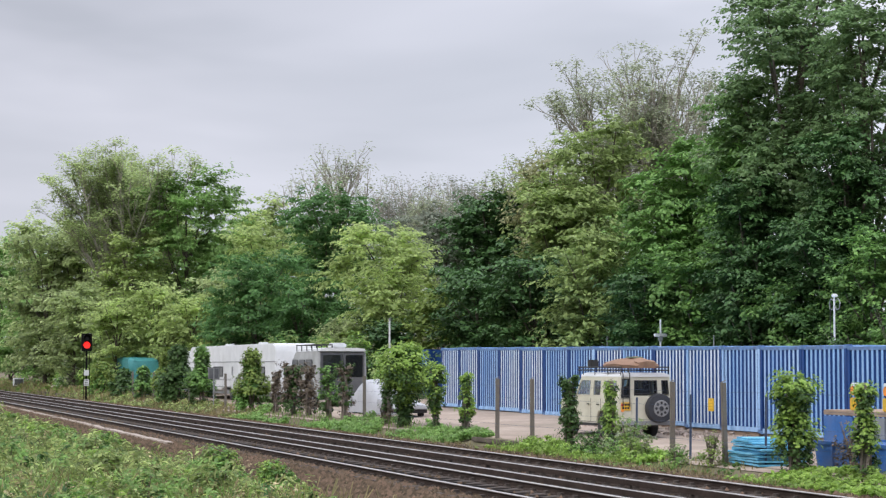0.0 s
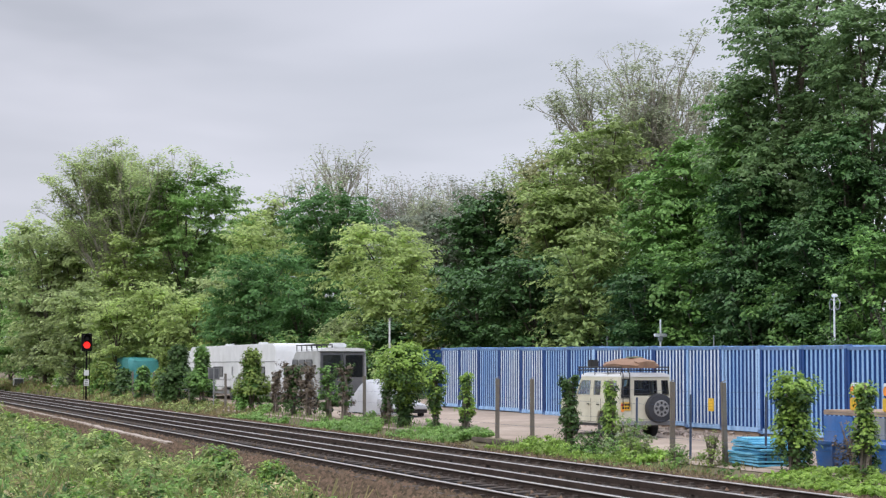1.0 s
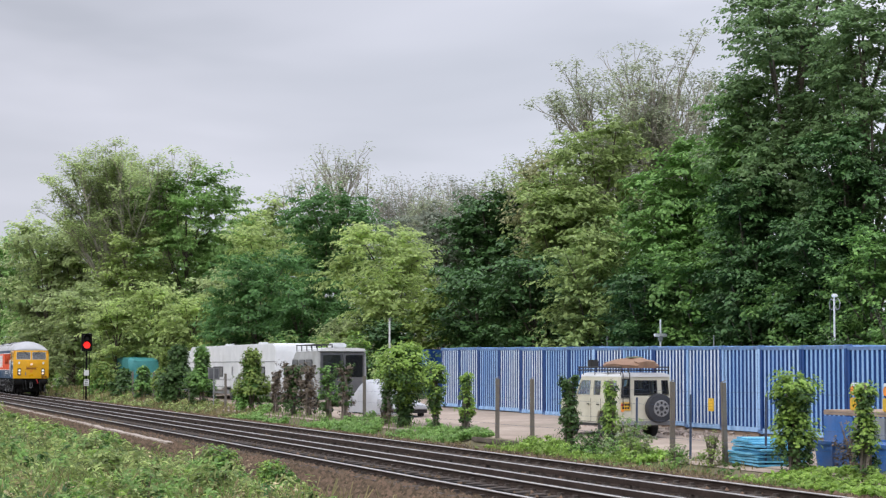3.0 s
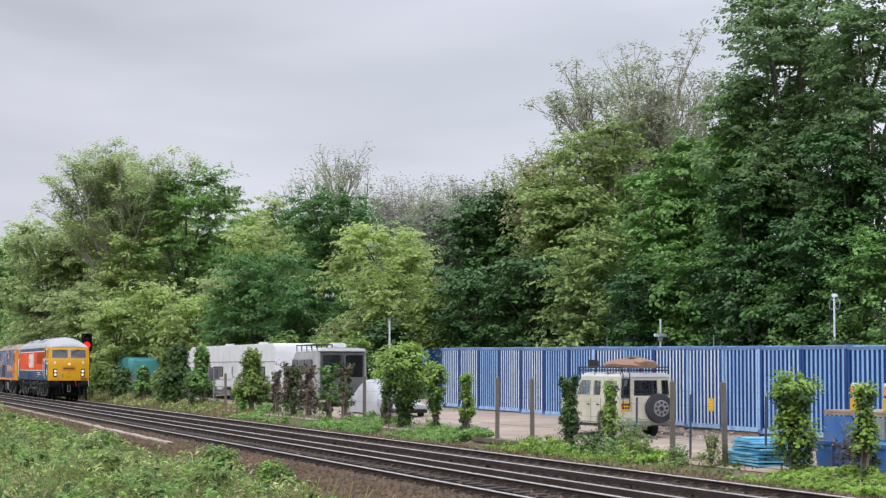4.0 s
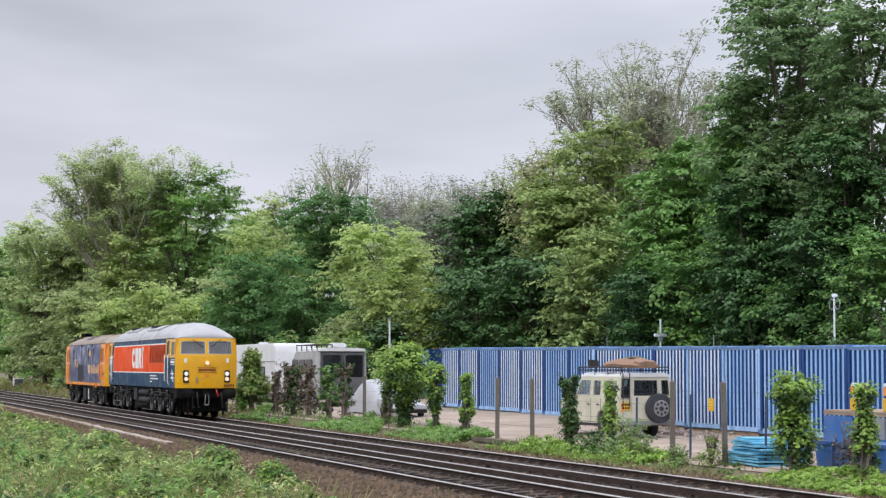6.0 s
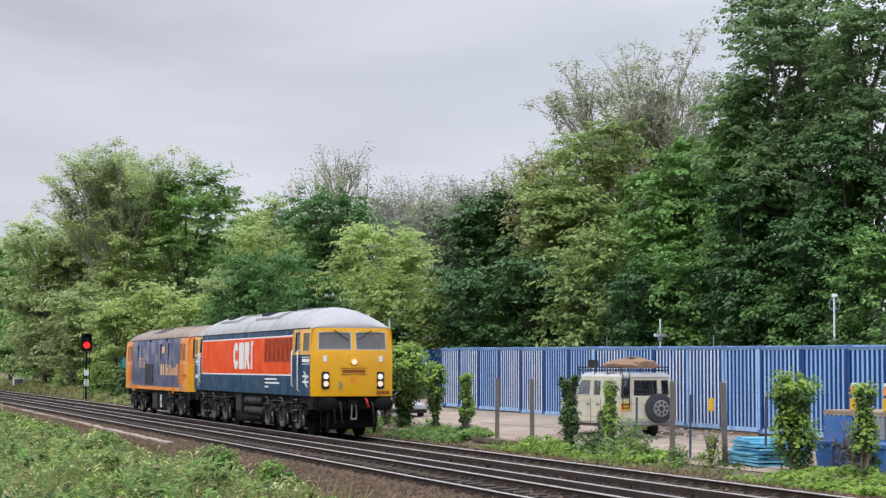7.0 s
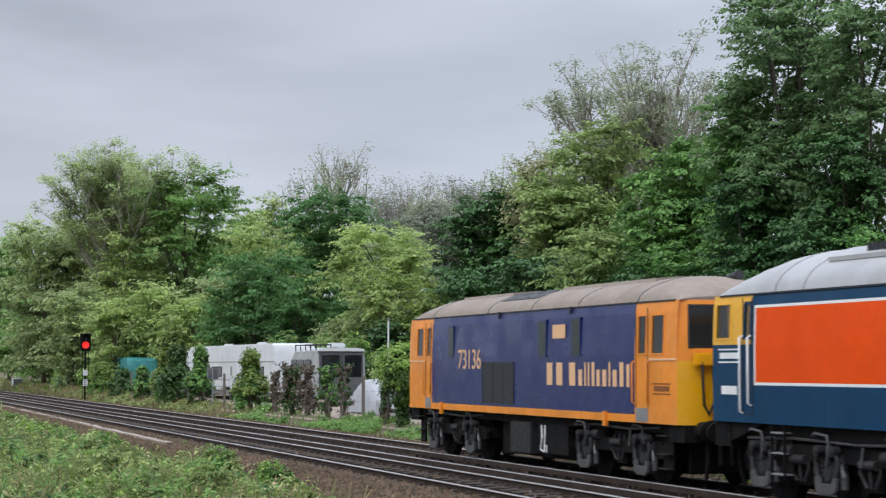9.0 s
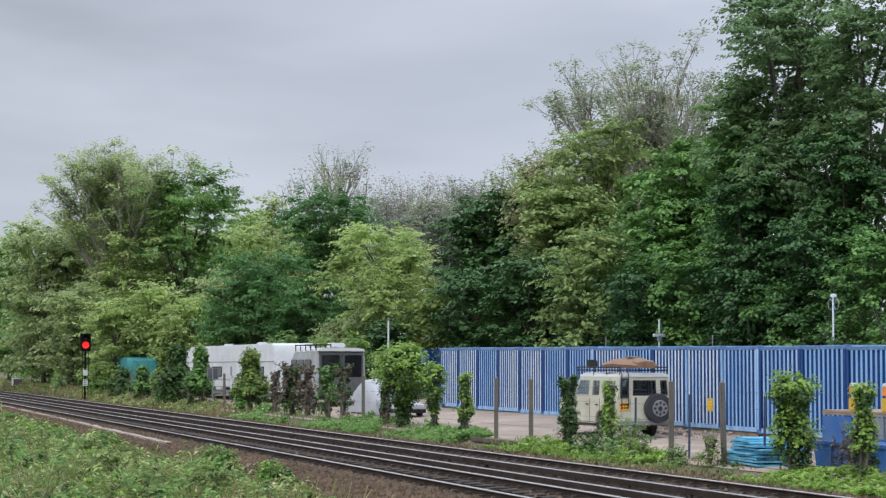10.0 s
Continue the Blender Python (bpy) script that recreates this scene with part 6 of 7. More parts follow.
    for i in range(12):
        x = -2.25 + i * 0.215
        k = math.sin(math.pi * (i + 0.6) / 12.2) ** 0.5
        h = (0.15 + 0.15 * k + 0.05 * max(0, 1 - abs(i - 7.5) / 4.5)) * rng.uniform(0.9, 1.12)
        a, b, c, e = rng.uniform(-0.06, 0.06, 4)
        secs.append([(x, -0.72 * k, 2.12), (x, (-0.76 + a) * k, 2.12 + h * 0.35), (x, (-0.60 + b) * k, 2.12 + h * (0.62 + b)), (x, -0.34 + c, 2.12 + h * (0.78 + a)), (x, 0.02 + a, 2.12 + h),
                     (x, 0.30 + e, 2.12 + h * (0.80 + c)), (x, (0.62 + c) * k, 2.12 + h * (0.55 + e)), (x, (0.76 + e) * k, 2.12 + h * 0.3), (x, 0.72 * k, 2.12)])
    load = part("roof_load", G().loft(secs), CANVAS, t, "brown canvas bundle on the roof rack", smooth=28)
    part("strap", G().box(-0.75, -0.45, -0.30, 0.12, 2.44, 2.47), CANVAS_GREEN, load)
    part("jerry_can", G().box(-2.75, -2.45, -0.72, -0.45, 2.12, 2.38), TYRE, t, bevel=0.03)


def caravan(x0, x1, y0, width, zt, seed, label, roof_mat, name="caravan"):
    """A white touring body with bowed corners, windows, a door, trim strips, roof vents and wheels."""
    z0 = ground_z((x0 + x1) / 2, y0 + 1)
    t = thing(name, label, "caravan", pose(x0, y0, z0), group="parked leisure vehicles")
    L = x1 - x0
    h = zt - z0
    prof = [(0.0, 0.55), (0.0, h - 0.5), (0.25, h - 0.12), (0.6, h), (L - 0.6, h), (L - 0.15, h - 0.12), (L, h - 0.5), (L, 0.55), (L * 0.62, 0.55), (L * 0.58, 0.75), (L * 0.46, 0.75), (L * 0.42, 0.55)]
    b = part("body", G().loft([[(x, 0, z) for x, z in prof], [(x, width, z) for x, z in prof]]), V_WHITE, t, "white moulded body", bevel=0.05, smooth=30)
    for a, c in ((0.10, 0.24), (0.32, 0.44), (0.75, 0.90)):
        fr = part("window", G().box(L * a, L * c, -0.03, 0.01, 1.35, 1.95), TYRE, b, bevel=0.03)
        part("pane", G().box(L * a + 0.05, L * c - 0.05, -0.04, -0.028, 1.40, 1.90), V_GREY, fr)
    door = part("door", G().box(L * 0.54, L * 0.54 + 0.65, -0.025, 0.02, 0.62, 2.15), V_WHITE, b, bevel=0.02)
    part("pane", G().box(L * 0.54 + 0.14, L * 0.54 + 0.5, -0.04, -0.02, 1.45, 1.95), V_MID, door)
    for z in (0.75, 1.15, 2.2):
        part("trim_strip", G().box(0.1, L - 0.1, -0.018, 0.005, z, z + 0.045), V_MID, b)
    part("rear_window", G().box(L - 0.01, L + 0.03, width * 0.2, width * 0.8, 1.4, 2.0), V_GREY, b, bevel=0.03)
    for q in (0.3, 0.68):
        part("roof_vent", G().box(L * q, L * q + 0.5, width * 0.35, width * 0.35 + 0.5, h - 0.02, h + 0.14), roof_mat, b, bevel=0.04)
    for s in (0.18, width - 0.18):
        wheel(t, L * 0.52, s, 0.33, 0.2, P_PALE)
    part("skirt", G().box(0.3, L - 0.3, 0.15, width - 0.15, 0.35, 0.6), V_MID, t)
    part("jockey_leg", G().box(0.2, 0.28, width / 2 - 0.04, width / 2 + 0.04, 0, 0.5).box(L - 0.4, L - 0.32, width / 2 - 0.04, width / 2 + 0.04, 0, 0.5), TYRE, t)
    return t


def camper():
    """The big dark grey van-like camper, its back towards the camera."""
    x, y, w = -88.3, 7.6, 2.5
    z0 = ground_z(x, y + 1)
    t = thing("camper_van", "dark grey high-roofed camper van with white roof pod and rack", "van", pose(x, y, z0), group="parked leisure vehicles")
    L = 6.6
    prof = [(-L, 0.5), (-L, 1.35), (-L + 0.9, 1.5), (-L + 1.5, 2.3), (-L + 2.0, 2.72), (-0.12, 2.72), (0.0, 2.4), (0.03, 0.5)]
    b = part("body", G().loft([[(q, 0.06 * (z > 2.3), z) for q, z in prof], [(q, w - 0.06 * (z > 2.3), z) for q, z in prof]]), V_PALE, t, "pale grey panel body", bevel=0.05, smooth=30)
    for k in (0, 1):
        d = part("rear_door", G().box(0.03, 0.07, 0.12 + k * (w / 2 - 0.1), w / 2 + k * (w / 2 - 0.14) - 0.02, 0.6, 2.62), V_GREY, b, "dark grey rear door with a tall window", bevel=0.03)
        part("pane", G().box(0.07, 0.085, 0.24 + k * (w / 2 - 0.1), w / 2 + k * (w / 2 - 0.14) - 0.12, 1.45, 2.52), GLASS_SIDE, d)
        part("pane_back", G().box(0.055, 0.072, 0.24 + k * (w / 2 - 0.1), w / 2 + k * (w / 2 - 0.14) - 0.12, 1.45, 2.52), V_GREY if k else V_MID, d)
    part("rear_bumper", G().box(0.02, 0.16, 0.1, w - 0.1, 0.42, 0.62), TYRE, b, bevel=0.03)
    for a in (-2.2, -3.6, -5.0):
        part("side_window", G().box(a, a + 1.1, -0.025, 0.01, 1.7, 2.3), V_GREY, b, bevel=0.03)
    part("roof_pod", G().loft([[(q, 0.08, 2.70), (q, 0.14, 2.82), (q, 0.5, 2.87), (q, w - 0.5, 2.87), (q, w - 0.14, 2.82), (q, w - 0.08, 2.70)] for q in (-L + 2.4, -L + 3.0, -0.4, 0.06)]), V_WHITE, t, "white raised roof", smooth=40)
    g = G()
    for yy in (0.0, 0.75):
        g.tube([(-4.3, yy + 0.02, 3.02), (-0.2, yy + 0.02, 3.02)], 0.03, 6)
        for k in range(5):
            g.tube([(-4.2 + k, yy + 0.02, 2.72), (-4.2 + k, yy + 0.02, 3.02)], 0.03, 6)
    for k in range(5):
        g.tube([(-4.2 + k, 0.0, 3.02), (-4.2 + k, 0.75, 3.02)], 0.025, 6)
    part("roof_rack", g, TYRE, t)
    part("roof_box", G().box(-1.9, -0.9, 1.0, 1.7, 2.86, 3.12), V_WHITE, t, bevel=0.06)
    part("mirror", G().box(-5.3, -5.15, w + 0.05, w + 0.2, 1.6, 2.0).box(-5.25, -5.2, w - 0.02, w + 0.06, 1.8, 1.84), TYRE, t)
    for q in (-1.3, -5.3):
        for s in (0.2, w - 0.2):
            wheel(t, q, s, 0.38, 0.24, P_PALE)
    part("chassis", G().box(-L + 0.3, -0.1, 0.3, w - 0.3, 0.35, 0.55), TYRE, t)


def covered_car():
    x, y = -79.8, 6.6
    z0 = ground_z(x, y)
    t = thing("covered_car", "car hidden under a pale grey fitted cover", "car", pose(x, y, z0))
    secs = []
    rng = np.random.default_rng(2)
    for q, hh, ww in ((0.0, 0.75, 0.66), (0.15, 0.86, 0.78), (0.8, 1.0, 0.86), (1.35, 1.30, 0.84), (1.8, 1.50, 0.80), (2.8, 1.52, 0.80), (3.4, 1.36, 0.83), (4.0, 1.05, 0.86), (4.35, 0.95, 0.82), (4.5, 0.7, 0.7)):
        c = []
        for a, k in ((-1.04, 0.06), (-1.02, 0.4), (-0.98, 0.62), (-0.82, 0.88), (-0.55, 0.99), (0, 1.0), (0.55, 0.99), (0.82, 0.88), (0.98, 0.62), (1.02, 0.4), (1.04, 0.06)):
            c.append((q, 0.9 + a * ww + rng.uniform(-0.02, 0.02), hh * k + rng.uniform(-0.015, 0.015)))
        secs.append(c)
    part("cover", G().loft(secs), COVER, t, "pale grey draped cover", smooth=60)
    for q in (0.9, 3.6):
        for s in (0.18, 1.62):
            wheel(t, q, s, 0.31, 0.2, P_PALE)
    t2 = thing("covered_trailer", "low pale trailer under a sheet beside the covered car", "trailer", pose(-73.6, 6.2, ground_z(-73, 6.5)))
    part("bed", G().loft([[(0, 0, 0.35), (0, 1.5, 0.35), (0, 1.5, 0.75), (0, 0, 0.75)], [(2.4, 0, 0.35), (2.4, 1.5, 0.35), (2.4, 1.4, 0.5), (2.4, 0.1, 0.5)]]), COVER, t2, bevel=0.03)
    part("frame", G().box(0.1, 2.3, 0.1, 1.4, 0.2, 0.36), TYRE, t2)
    for s in (-0.02, 1.52):
        wheel(t2, 1.1, s, 0.27, 0.16, P_PALE)


def tarp_trailer():
    x, y = -164.0, 7.6
    z0 = ground_z(x, y)
    t = thing("tarpaulin_covered_trailer", "tall load under a teal tarpaulin at the fence", "trailer", pose(x, y, z0))
    rng = np.random.default_rng(6)
    secs = []
    n = 40
    for z, k in ((0.5, 1.0), (1.2, 1.0), (2.0, 0.99), (2.55, 0.97), (2.78, 0.90), (2.82, 0.6)):
        ring = []
        for i in range(n):
            u = i / n * 4
            s, f = int(u), u - int(u)
            px, py = [(f, 0), (1, f), (1 - f, 1), (0, 1 - f)][s]
            px, py = 0.5 + (px - 0.5) * k, 0.5 + (py - 0.5) * k
            fold = 0.10 * math.sin(i * 2.1) * (1 - z / 3.2) + rng.uniform(-0.03, 0.03)
            ring.append((px * 19.0 + fold, py * 2.4 + fold, z + 0.12 * math.sin(px * 5)))
        secs.append(ring)
    part("tarpaulin", G().loft(secs), TEAL, t, "folded teal tarpaulin", smooth=50)
    part("frame", G().box(0.3, 15.0, 0.2, 2.2, 0.35, 0.6), TYRE, t)
    for q in (5.5, 7.0, 8.5):
        for s in (0.15, 2.25):
            wheel(t, q, s, 0.42, 0.25, P_PALE)


def pole(x, y, h, r, label, mat, extras=""):
    t = thing("pole", label, "pole", pose(x, y, ground_z(x, y)))
    part("shaft", G().cyl((0, 0, -0.1), (0, 0, h), r, r * 0.8, 10), mat, t, smooth=40)
    if extras == "camera":
        part("camera_housing", G().box(-0.09, 0.16, -0.07, 0.07, h - 0.02, h + 0.10), P_WHITE, t, bevel=0.03)
        for s in (-1, 1):
            g = G()
            g.tube([(s * 0.05, 0, h - 0.15), (s * 0.22, 0.02, h - 0.06), (s * 0.36, 0.02, h - 0.2), (s * 0.3, 0.02, h - 0.42), (s * 0.12, 0.02, h - 0.45), (s * 0.04, 0, h - 0.3)], 0.02, 6)
            part("cable_loop", g, P_PALE, t, smooth=60)
        part("cable", G().tube([(-0.1, -0.08, h - 0.2), (-0.14, -0.08, h - 0.9), (-0.08, -0.06, h - 1.6)], 0.015, 5), TYRE, t)
    if extras == "cross":
        part("arm", G().box(-0.06, 0.06, -0.28, 0.28, h - 0.72, h - 0.58), V_WHITE, t, bevel=0.02)
        part("head", G().box(-0.08, 0.08, -0.08, 0.08, h - 0.9, h - 0.68), V_MID, t, bevel=0.02)
    if extras == "lamp":
        part("lamp_head", G().box(-0.08, 0.16, -0.06, 0.06, h - 0.03, h + 0.05), P_PALE, t, bevel=0.02)
    return t


def signal():
    """Colour-light signal showing red beside the far track."""
    t = thing("railway_signal", "black two-aspect railway signal showing red on a dark post", "signal", pose(-132.2, 2.6, ground_z(-133, 3.2)))
    part("post", G().cyl((0, 0, -0.1), (0, 0, 3.5), 0.065, 0.06, 12), P_BLACK, t, smooth=40)
    h = part("signal_head", G().box(-0.12, 0.10, -0.36, 0.36, 3.45, 4.68), P_BLACK, t, "black signal head with back plate", bevel=0.03)
    for z, mt in ((3.88, SIGNAL_RED), (4.32, P_RUBBER)):
        # the lit lens is twice the dark one's size: its glare is part of the disc
        part("lens", G().cyl((0.10, 0, z), (0.14, 0, z), 0.24 if mt == SIGNAL_RED else 0.12, 0.23 if mt == SIGNAL_RED else 0.11, 18), mt, h, "glowing red lens widened by its glare" if mt == SIGNAL_RED else "dark lens")
        g = G()
        n = 14
        g.loft([[(q, 0.27 * math.cos(math.pi * i / n), z + 0.04 + 0.27 * math.sin(math.pi * i / n)) for i in range(n + 1)] + [(q, 0.285 * math.cos(math.pi * i / n), z + 0.04 + 0.285 * math.sin(math.pi * i / n)) for i in range(n, -1, -1)] for q in (0.1, 0.36)])
        part("hood", g, P_BLACK, h)
    part("telephone_box", G().box(-0.12, 0.16, -0.16, 0.16, 1.75, 2.15), V_WHITE, t, "white signal plate", bevel=0.02)
    part("identity_plate", G().box(0.08, 0.10, -0.18, 0.18, 1.05, 1.5), P_WHITE, t, "white plate with plain bars", bevel=0.01)
    g = G()
    for k in range(3):
        g.box(0.10, 0.104, -0.1, 0.1, 1.15 + k * 0.11, 1.19 + k * 0.11)
    part("plate_bars", g, P_BLACK, t)
    g = G()
    g.tube([(0.1, -0.2, 0), (0.1, -0.2, 3.5)], 0.02, 6)
    g.tube([(0.1, 0.2, 0), (0.1, 0.2, 3.5)], 0.02, 6)
    for k in range(11):
        g.tube([(0.1, -0.2, 0.25 + 0.3 * k), (0.1, 0.2, 0.25 + 0.3 * k)], 0.012, 5)
    part("ladder", g, P_BLACK, t)


def clutter():
    # pale blue plastic sheets in a stack
    rng = random.Random(5)
    t = thing("stack_of_sheets", "untidy stack of pale blue plastic sheets on the ground", "stack", pose(-39.2, 4.35, ground_z(-39, 5.0) - 0.03, 0, 0, -6))
    z = 0.0
    for i in range(12):
        a, b = rng.uniform(-0.14, 0.14) + 0.05 * i * (i > 6), rng.uniform(-0.08, 0.08)
        g = G()
        n = 16
        span = 1.9 - (0.22 * (i - 6) if i > 6 else 0)
        g.loft([[(a + span * k / n, b, z + 0.006 + 0.007 * (k % 2) + 0.004 * math.sin(i * 2.3 + k * 0.5)), (a + span * k / n, b + 1.15, z + 0.006 + 0.007 * (k % 2) + 0.004 * math.sin(i * 2.3 + k * 0.5)), (a + span * k / n, b + 1.15, z + 0.046 + 0.007 * (k % 2) + 0.004 * math.sin(i * 2.3 + k * 0.5)), (a + span * k / n, b, z + 0.046 + 0.007 * (k % 2) + 0.004 * math.sin(i * 2.3 + k * 0.5))] for k in range(n + 1)])
        part("sheet", g, STACK_BLUE, t, m=pose(0, 0, 0, rng.uniform(-0.5, 0.5), rng.uniform(-0.5, 0.5), rng.uniform(-1.5, 1.5)))
        z += 0.055
    # blue skip with boards and a machine standing in it
    t = thing("skip", "blue steel skip standing by the fence", "skip", pose(-36.9, 5.3, ground_z(-35, 5.8)))
    outer = [(0.15, 0.0), (3.0, 0.0), (3.3, 0.55), (0.0, 0.55)]
    g = G()
    g.loft([[(x, 0, z) for x, z in outer], [(x, 1.6, z) for x, z in outer]])
    part("body", g, SKIP_BLUE, t, bevel=0.02)
    part("rim", G().box(-0.03, 3.33, -0.05, 0.03, 0.52, 0.60).box(-0.03, 3.33, 1.57, 1.65, 0.52, 0.60), SKIP_BLUE, t, bevel=0.01)
    for x in (0.8, 1.6, 2.4):
        part("rib", G().box(x, x + 0.06, -0.04, 0.0, 0.04, 0.52), SKIP_BLUE, t)
    t = thing("works_trailer", "flat trailer with blue and grey side boards and brown deck edge", "trailer", pose(-39.4, 7.0, ground_z(-38, 7.5)))
    part("deck", G().box(0, 5.5, 0, 1.9, 1.08, 1.20), WOODEN, t, "brown timber deck edge", bevel=0.01)
    for i in range(4):
        part("side_board", G().box(0.05 + i * 1.37, 1.35 + i * 1.37, -0.03, 0.02, 0.42, 1.06), [SKIP_BLUE, V_MID, V_MID, SKIP_BLUE][i], t, bevel=0.01)
    part("chassis", G().box(0.1, 5.4, 0.3, 1.6, 0.3, 0.5), TYRE, t)
    for q in (1.2, 3.8):
        for s in (0.15, 1.75):
            wheel(t, q, s, 0.33, 0.22, P_PALE)
    for dx, name in ((1.1, "warning_lamp"), (2.5, "warning_lamp")):
        t2 = thing(name, "orange roadworks warning lamp on a yellow battery case", "lamp", pose(-39.4 + dx, 7.2, ground_z(-38, 7.5) + 1.2), group="roadworks lamps")
        part("battery_case", G().box(-0.12, 0.12, -0.08, 0.08, 0.0, 0.30), SIGN_YELLOW, t2, "yellow battery case", bevel=0.02)
        part("lens", G().cyl((0, 0, 0.36), (0, 0, 0.40), 0.1, 0.1, 14).cyl((0, -0.06, 0.46), (0, 0.06, 0.46), 0.11, 0.11, 18), BEACON, t2, "orange lens", smooth=30)
        part("cap", G().loft([[(0.17 * k * math.cos(a), 0.09, 0.60 + zz - 0.05) for a in (0.0, 1.57, 3.14, 4.71)] for zz, k in ((0, 1), (0.06, 0.8))]).box(-0.10, 0.10, -0.06, 0.06, 0.53, 0.64), V_WHITE, t2, bevel=0.02)
    # signs on the fence
    t = thing("warning_sign", "blank yellow plate fixed to the fence", "sign", pose(-39.55, 4.13, 1.15))
    part("plate", G().box(-0.14, 0.14, -0.01, 0.01, 0.0, 0.30), SIGN_YELLOW, t, bevel=0.006)
    g = G()
    for k in range(3):
        g.box(-0.1, 0.1, -0.013, -0.009, 0.06 + k * 0.07, 0.09 + k * 0.07)
    part("print_bars", g, PLATE_YELLOW, t)
    t = thing("mirror_sign", "grey rounded sign board on a thin post", "sign", pose(-95.5, 4.0, ground_z(-95, 4)))
    part("post", G().cyl((0, 0, 0), (0, 0, 2.0), 0.035, 0.035, 8), V_MID, t)
    part("board", G().box(-0.05, -0.01, -0.30, 0.30, 1.45, 2.05), V_MID, t, bevel=0.02)
    part("face", G().box(-0.012, 0.0, -0.24, 0.24, 1.5, 2.0), V_GREY, t)
    # far relay cabinet and old rails
    t = thing("relay_cabinet", "small pale grey trackside equipment cabinet", "cabinet", pose(-192, 4.2, ground_z(-192, 4.2)))
    part("case", G().box(-0.4, 0.4, -0.5, 0.5, 0.1, 0.85), V_WHITE, t, bevel=0.03)
    part("door", G().box(0.4, 0.43, -0.4, 0.4, 0.2, 0.75), V_GREY, t)
    part("plinth", G().box(-0.45, 0.45, -0.55, 0.55, -0.2, 0.1), CONCRETE, t)
    for i, (x, y, l) in enumerate(((-166, 3.1, 9.0), (-152, 2.9, 6.0), (-146, 3.3, 4.0))):
        t = part("scrap_sleeper", G().box(0, l, 0, 0.25, 0.0, 0.28), BARK, m=pose(x, y, ground_z(x, y) - 0.02, 0, 0, 2 * i - 2), bevel=0.02)
        tagged(t, "old dark timber lying beside the track", "timber", group="scrap timbers")
    tagged(part("timber_kerb", G().box(-54.6, -50.2, 3.55, 3.66, -0.1, 0.03), BARK, bevel=0.01), "dark brown timber kerb board at the yard's edge", "kerb")
    # rubble under the containers
    g = G()
    for i in range(260):
        x, y = rng.uniform(-60, -42), rng.uniform(9.2, 10.7)
        z = ground_z(x, y)
        r = rng.uniform(0.03, 0.10)
        g.box(-r, r, -r * 0.7, r * 0.7, -r * 0.5, r * 0.5, m=pose(x, y, z + r * 0.3, rng.uniform(0, 90), rng.uniform(0, 90), rng.uniform(0, 180)))
    tagged(part("rubble", g, STONE_PALE), "scattered pale rubble and sticks in front of the containers", "rubble", kind="stuff")


build_containers()
off_roader()
caravan(-120.5, -97.0, 7.6, 2.3, 3.42, 1, "long white touring caravans parked behind the fence", V_WHITE)
caravan(-132.0, -122.5, 8.0, 2.3, 3.1, 2, "white caravan end showing behind the bushes", V_WHITE)
camper()
covered_car()
tarp_trailer()
pole(-56.9, 17.6, 3.75, 0.04, "white camera pole with looped cables behind the containers", V_WHITE, "camera")
pole(-70.4, 17.4, 3.3, 0.05, "pale pole with a cross arm behind the containers", V_WHITE, "cross")
pole(-95.7, 13.5, 4.2, 0.06, "thin pale lamp pole in the yard", V_WHITE, "lamp")
pole(-75.4, 17.2, 2.7, 0.03, "thin grey rod behind the containers", V_MID)
pole(-65.2, 17.2, 2.6, 0.03, "thin grey rod behind the containers", V_MID)
signal()
clutter()
# ---- fence, ivy and low plants ----
def leaf_object(name, parent, v, q, mat, label=""):
    ob = new(name, quick_mesh(name, v, q, mat))
    ob.parent = parent
    return tagged(ob, label)


def ivy_cloud(rng, n, h0, h1, radius, size, shape):
    """Leaves round an upright stem from h0 to h1; shape(k) widens it."""
    c = max(10, n // 14)
    k = rng.random(c)
    a = rng.uniform(0, 2 * math.pi, c)
    rr = np.array([radius * shape(q) for q in k]) * rng.uniform(0.55, 1.08, c)
    pts = np.stack([np.cos(a) * rr, np.sin(a) * rr, h0 + (h1 - h0) * k], 1)
    out = np.stack([np.cos(a), np.sin(a), np.full(c, 0.15)], 1)
    return leaf_cloud(rng, pts, rng.uniform(0.09, 0.20, c) * (0.6 + radius), out, 14, size, 0.9)


POST_MESH = mesh_of("post", G().box(-0.055, 0.055, -0.055, 0.055, -0.3, 1.74).add([(-0.055, -0.055, 1.74), (0.055, -0.055, 1.74), (0.055, 0.055, 1.79), (-0.055, 0.055, 1.79)], [(0, 1, 2, 3)]), CONCRETE, bevel=0.012)


def fence_post(i, x):
    t = thing("fence_post", "weathered square concrete fence post", "post", pose(x, 4.2, 0.08, random.Random(i).uniform(-1.2, 1.2), random.Random(i + 9).uniform(-1.5, 1.5), 0), group="fence posts")
    ob = new("post", POST_MESH)
    ob.parent = t
    return t


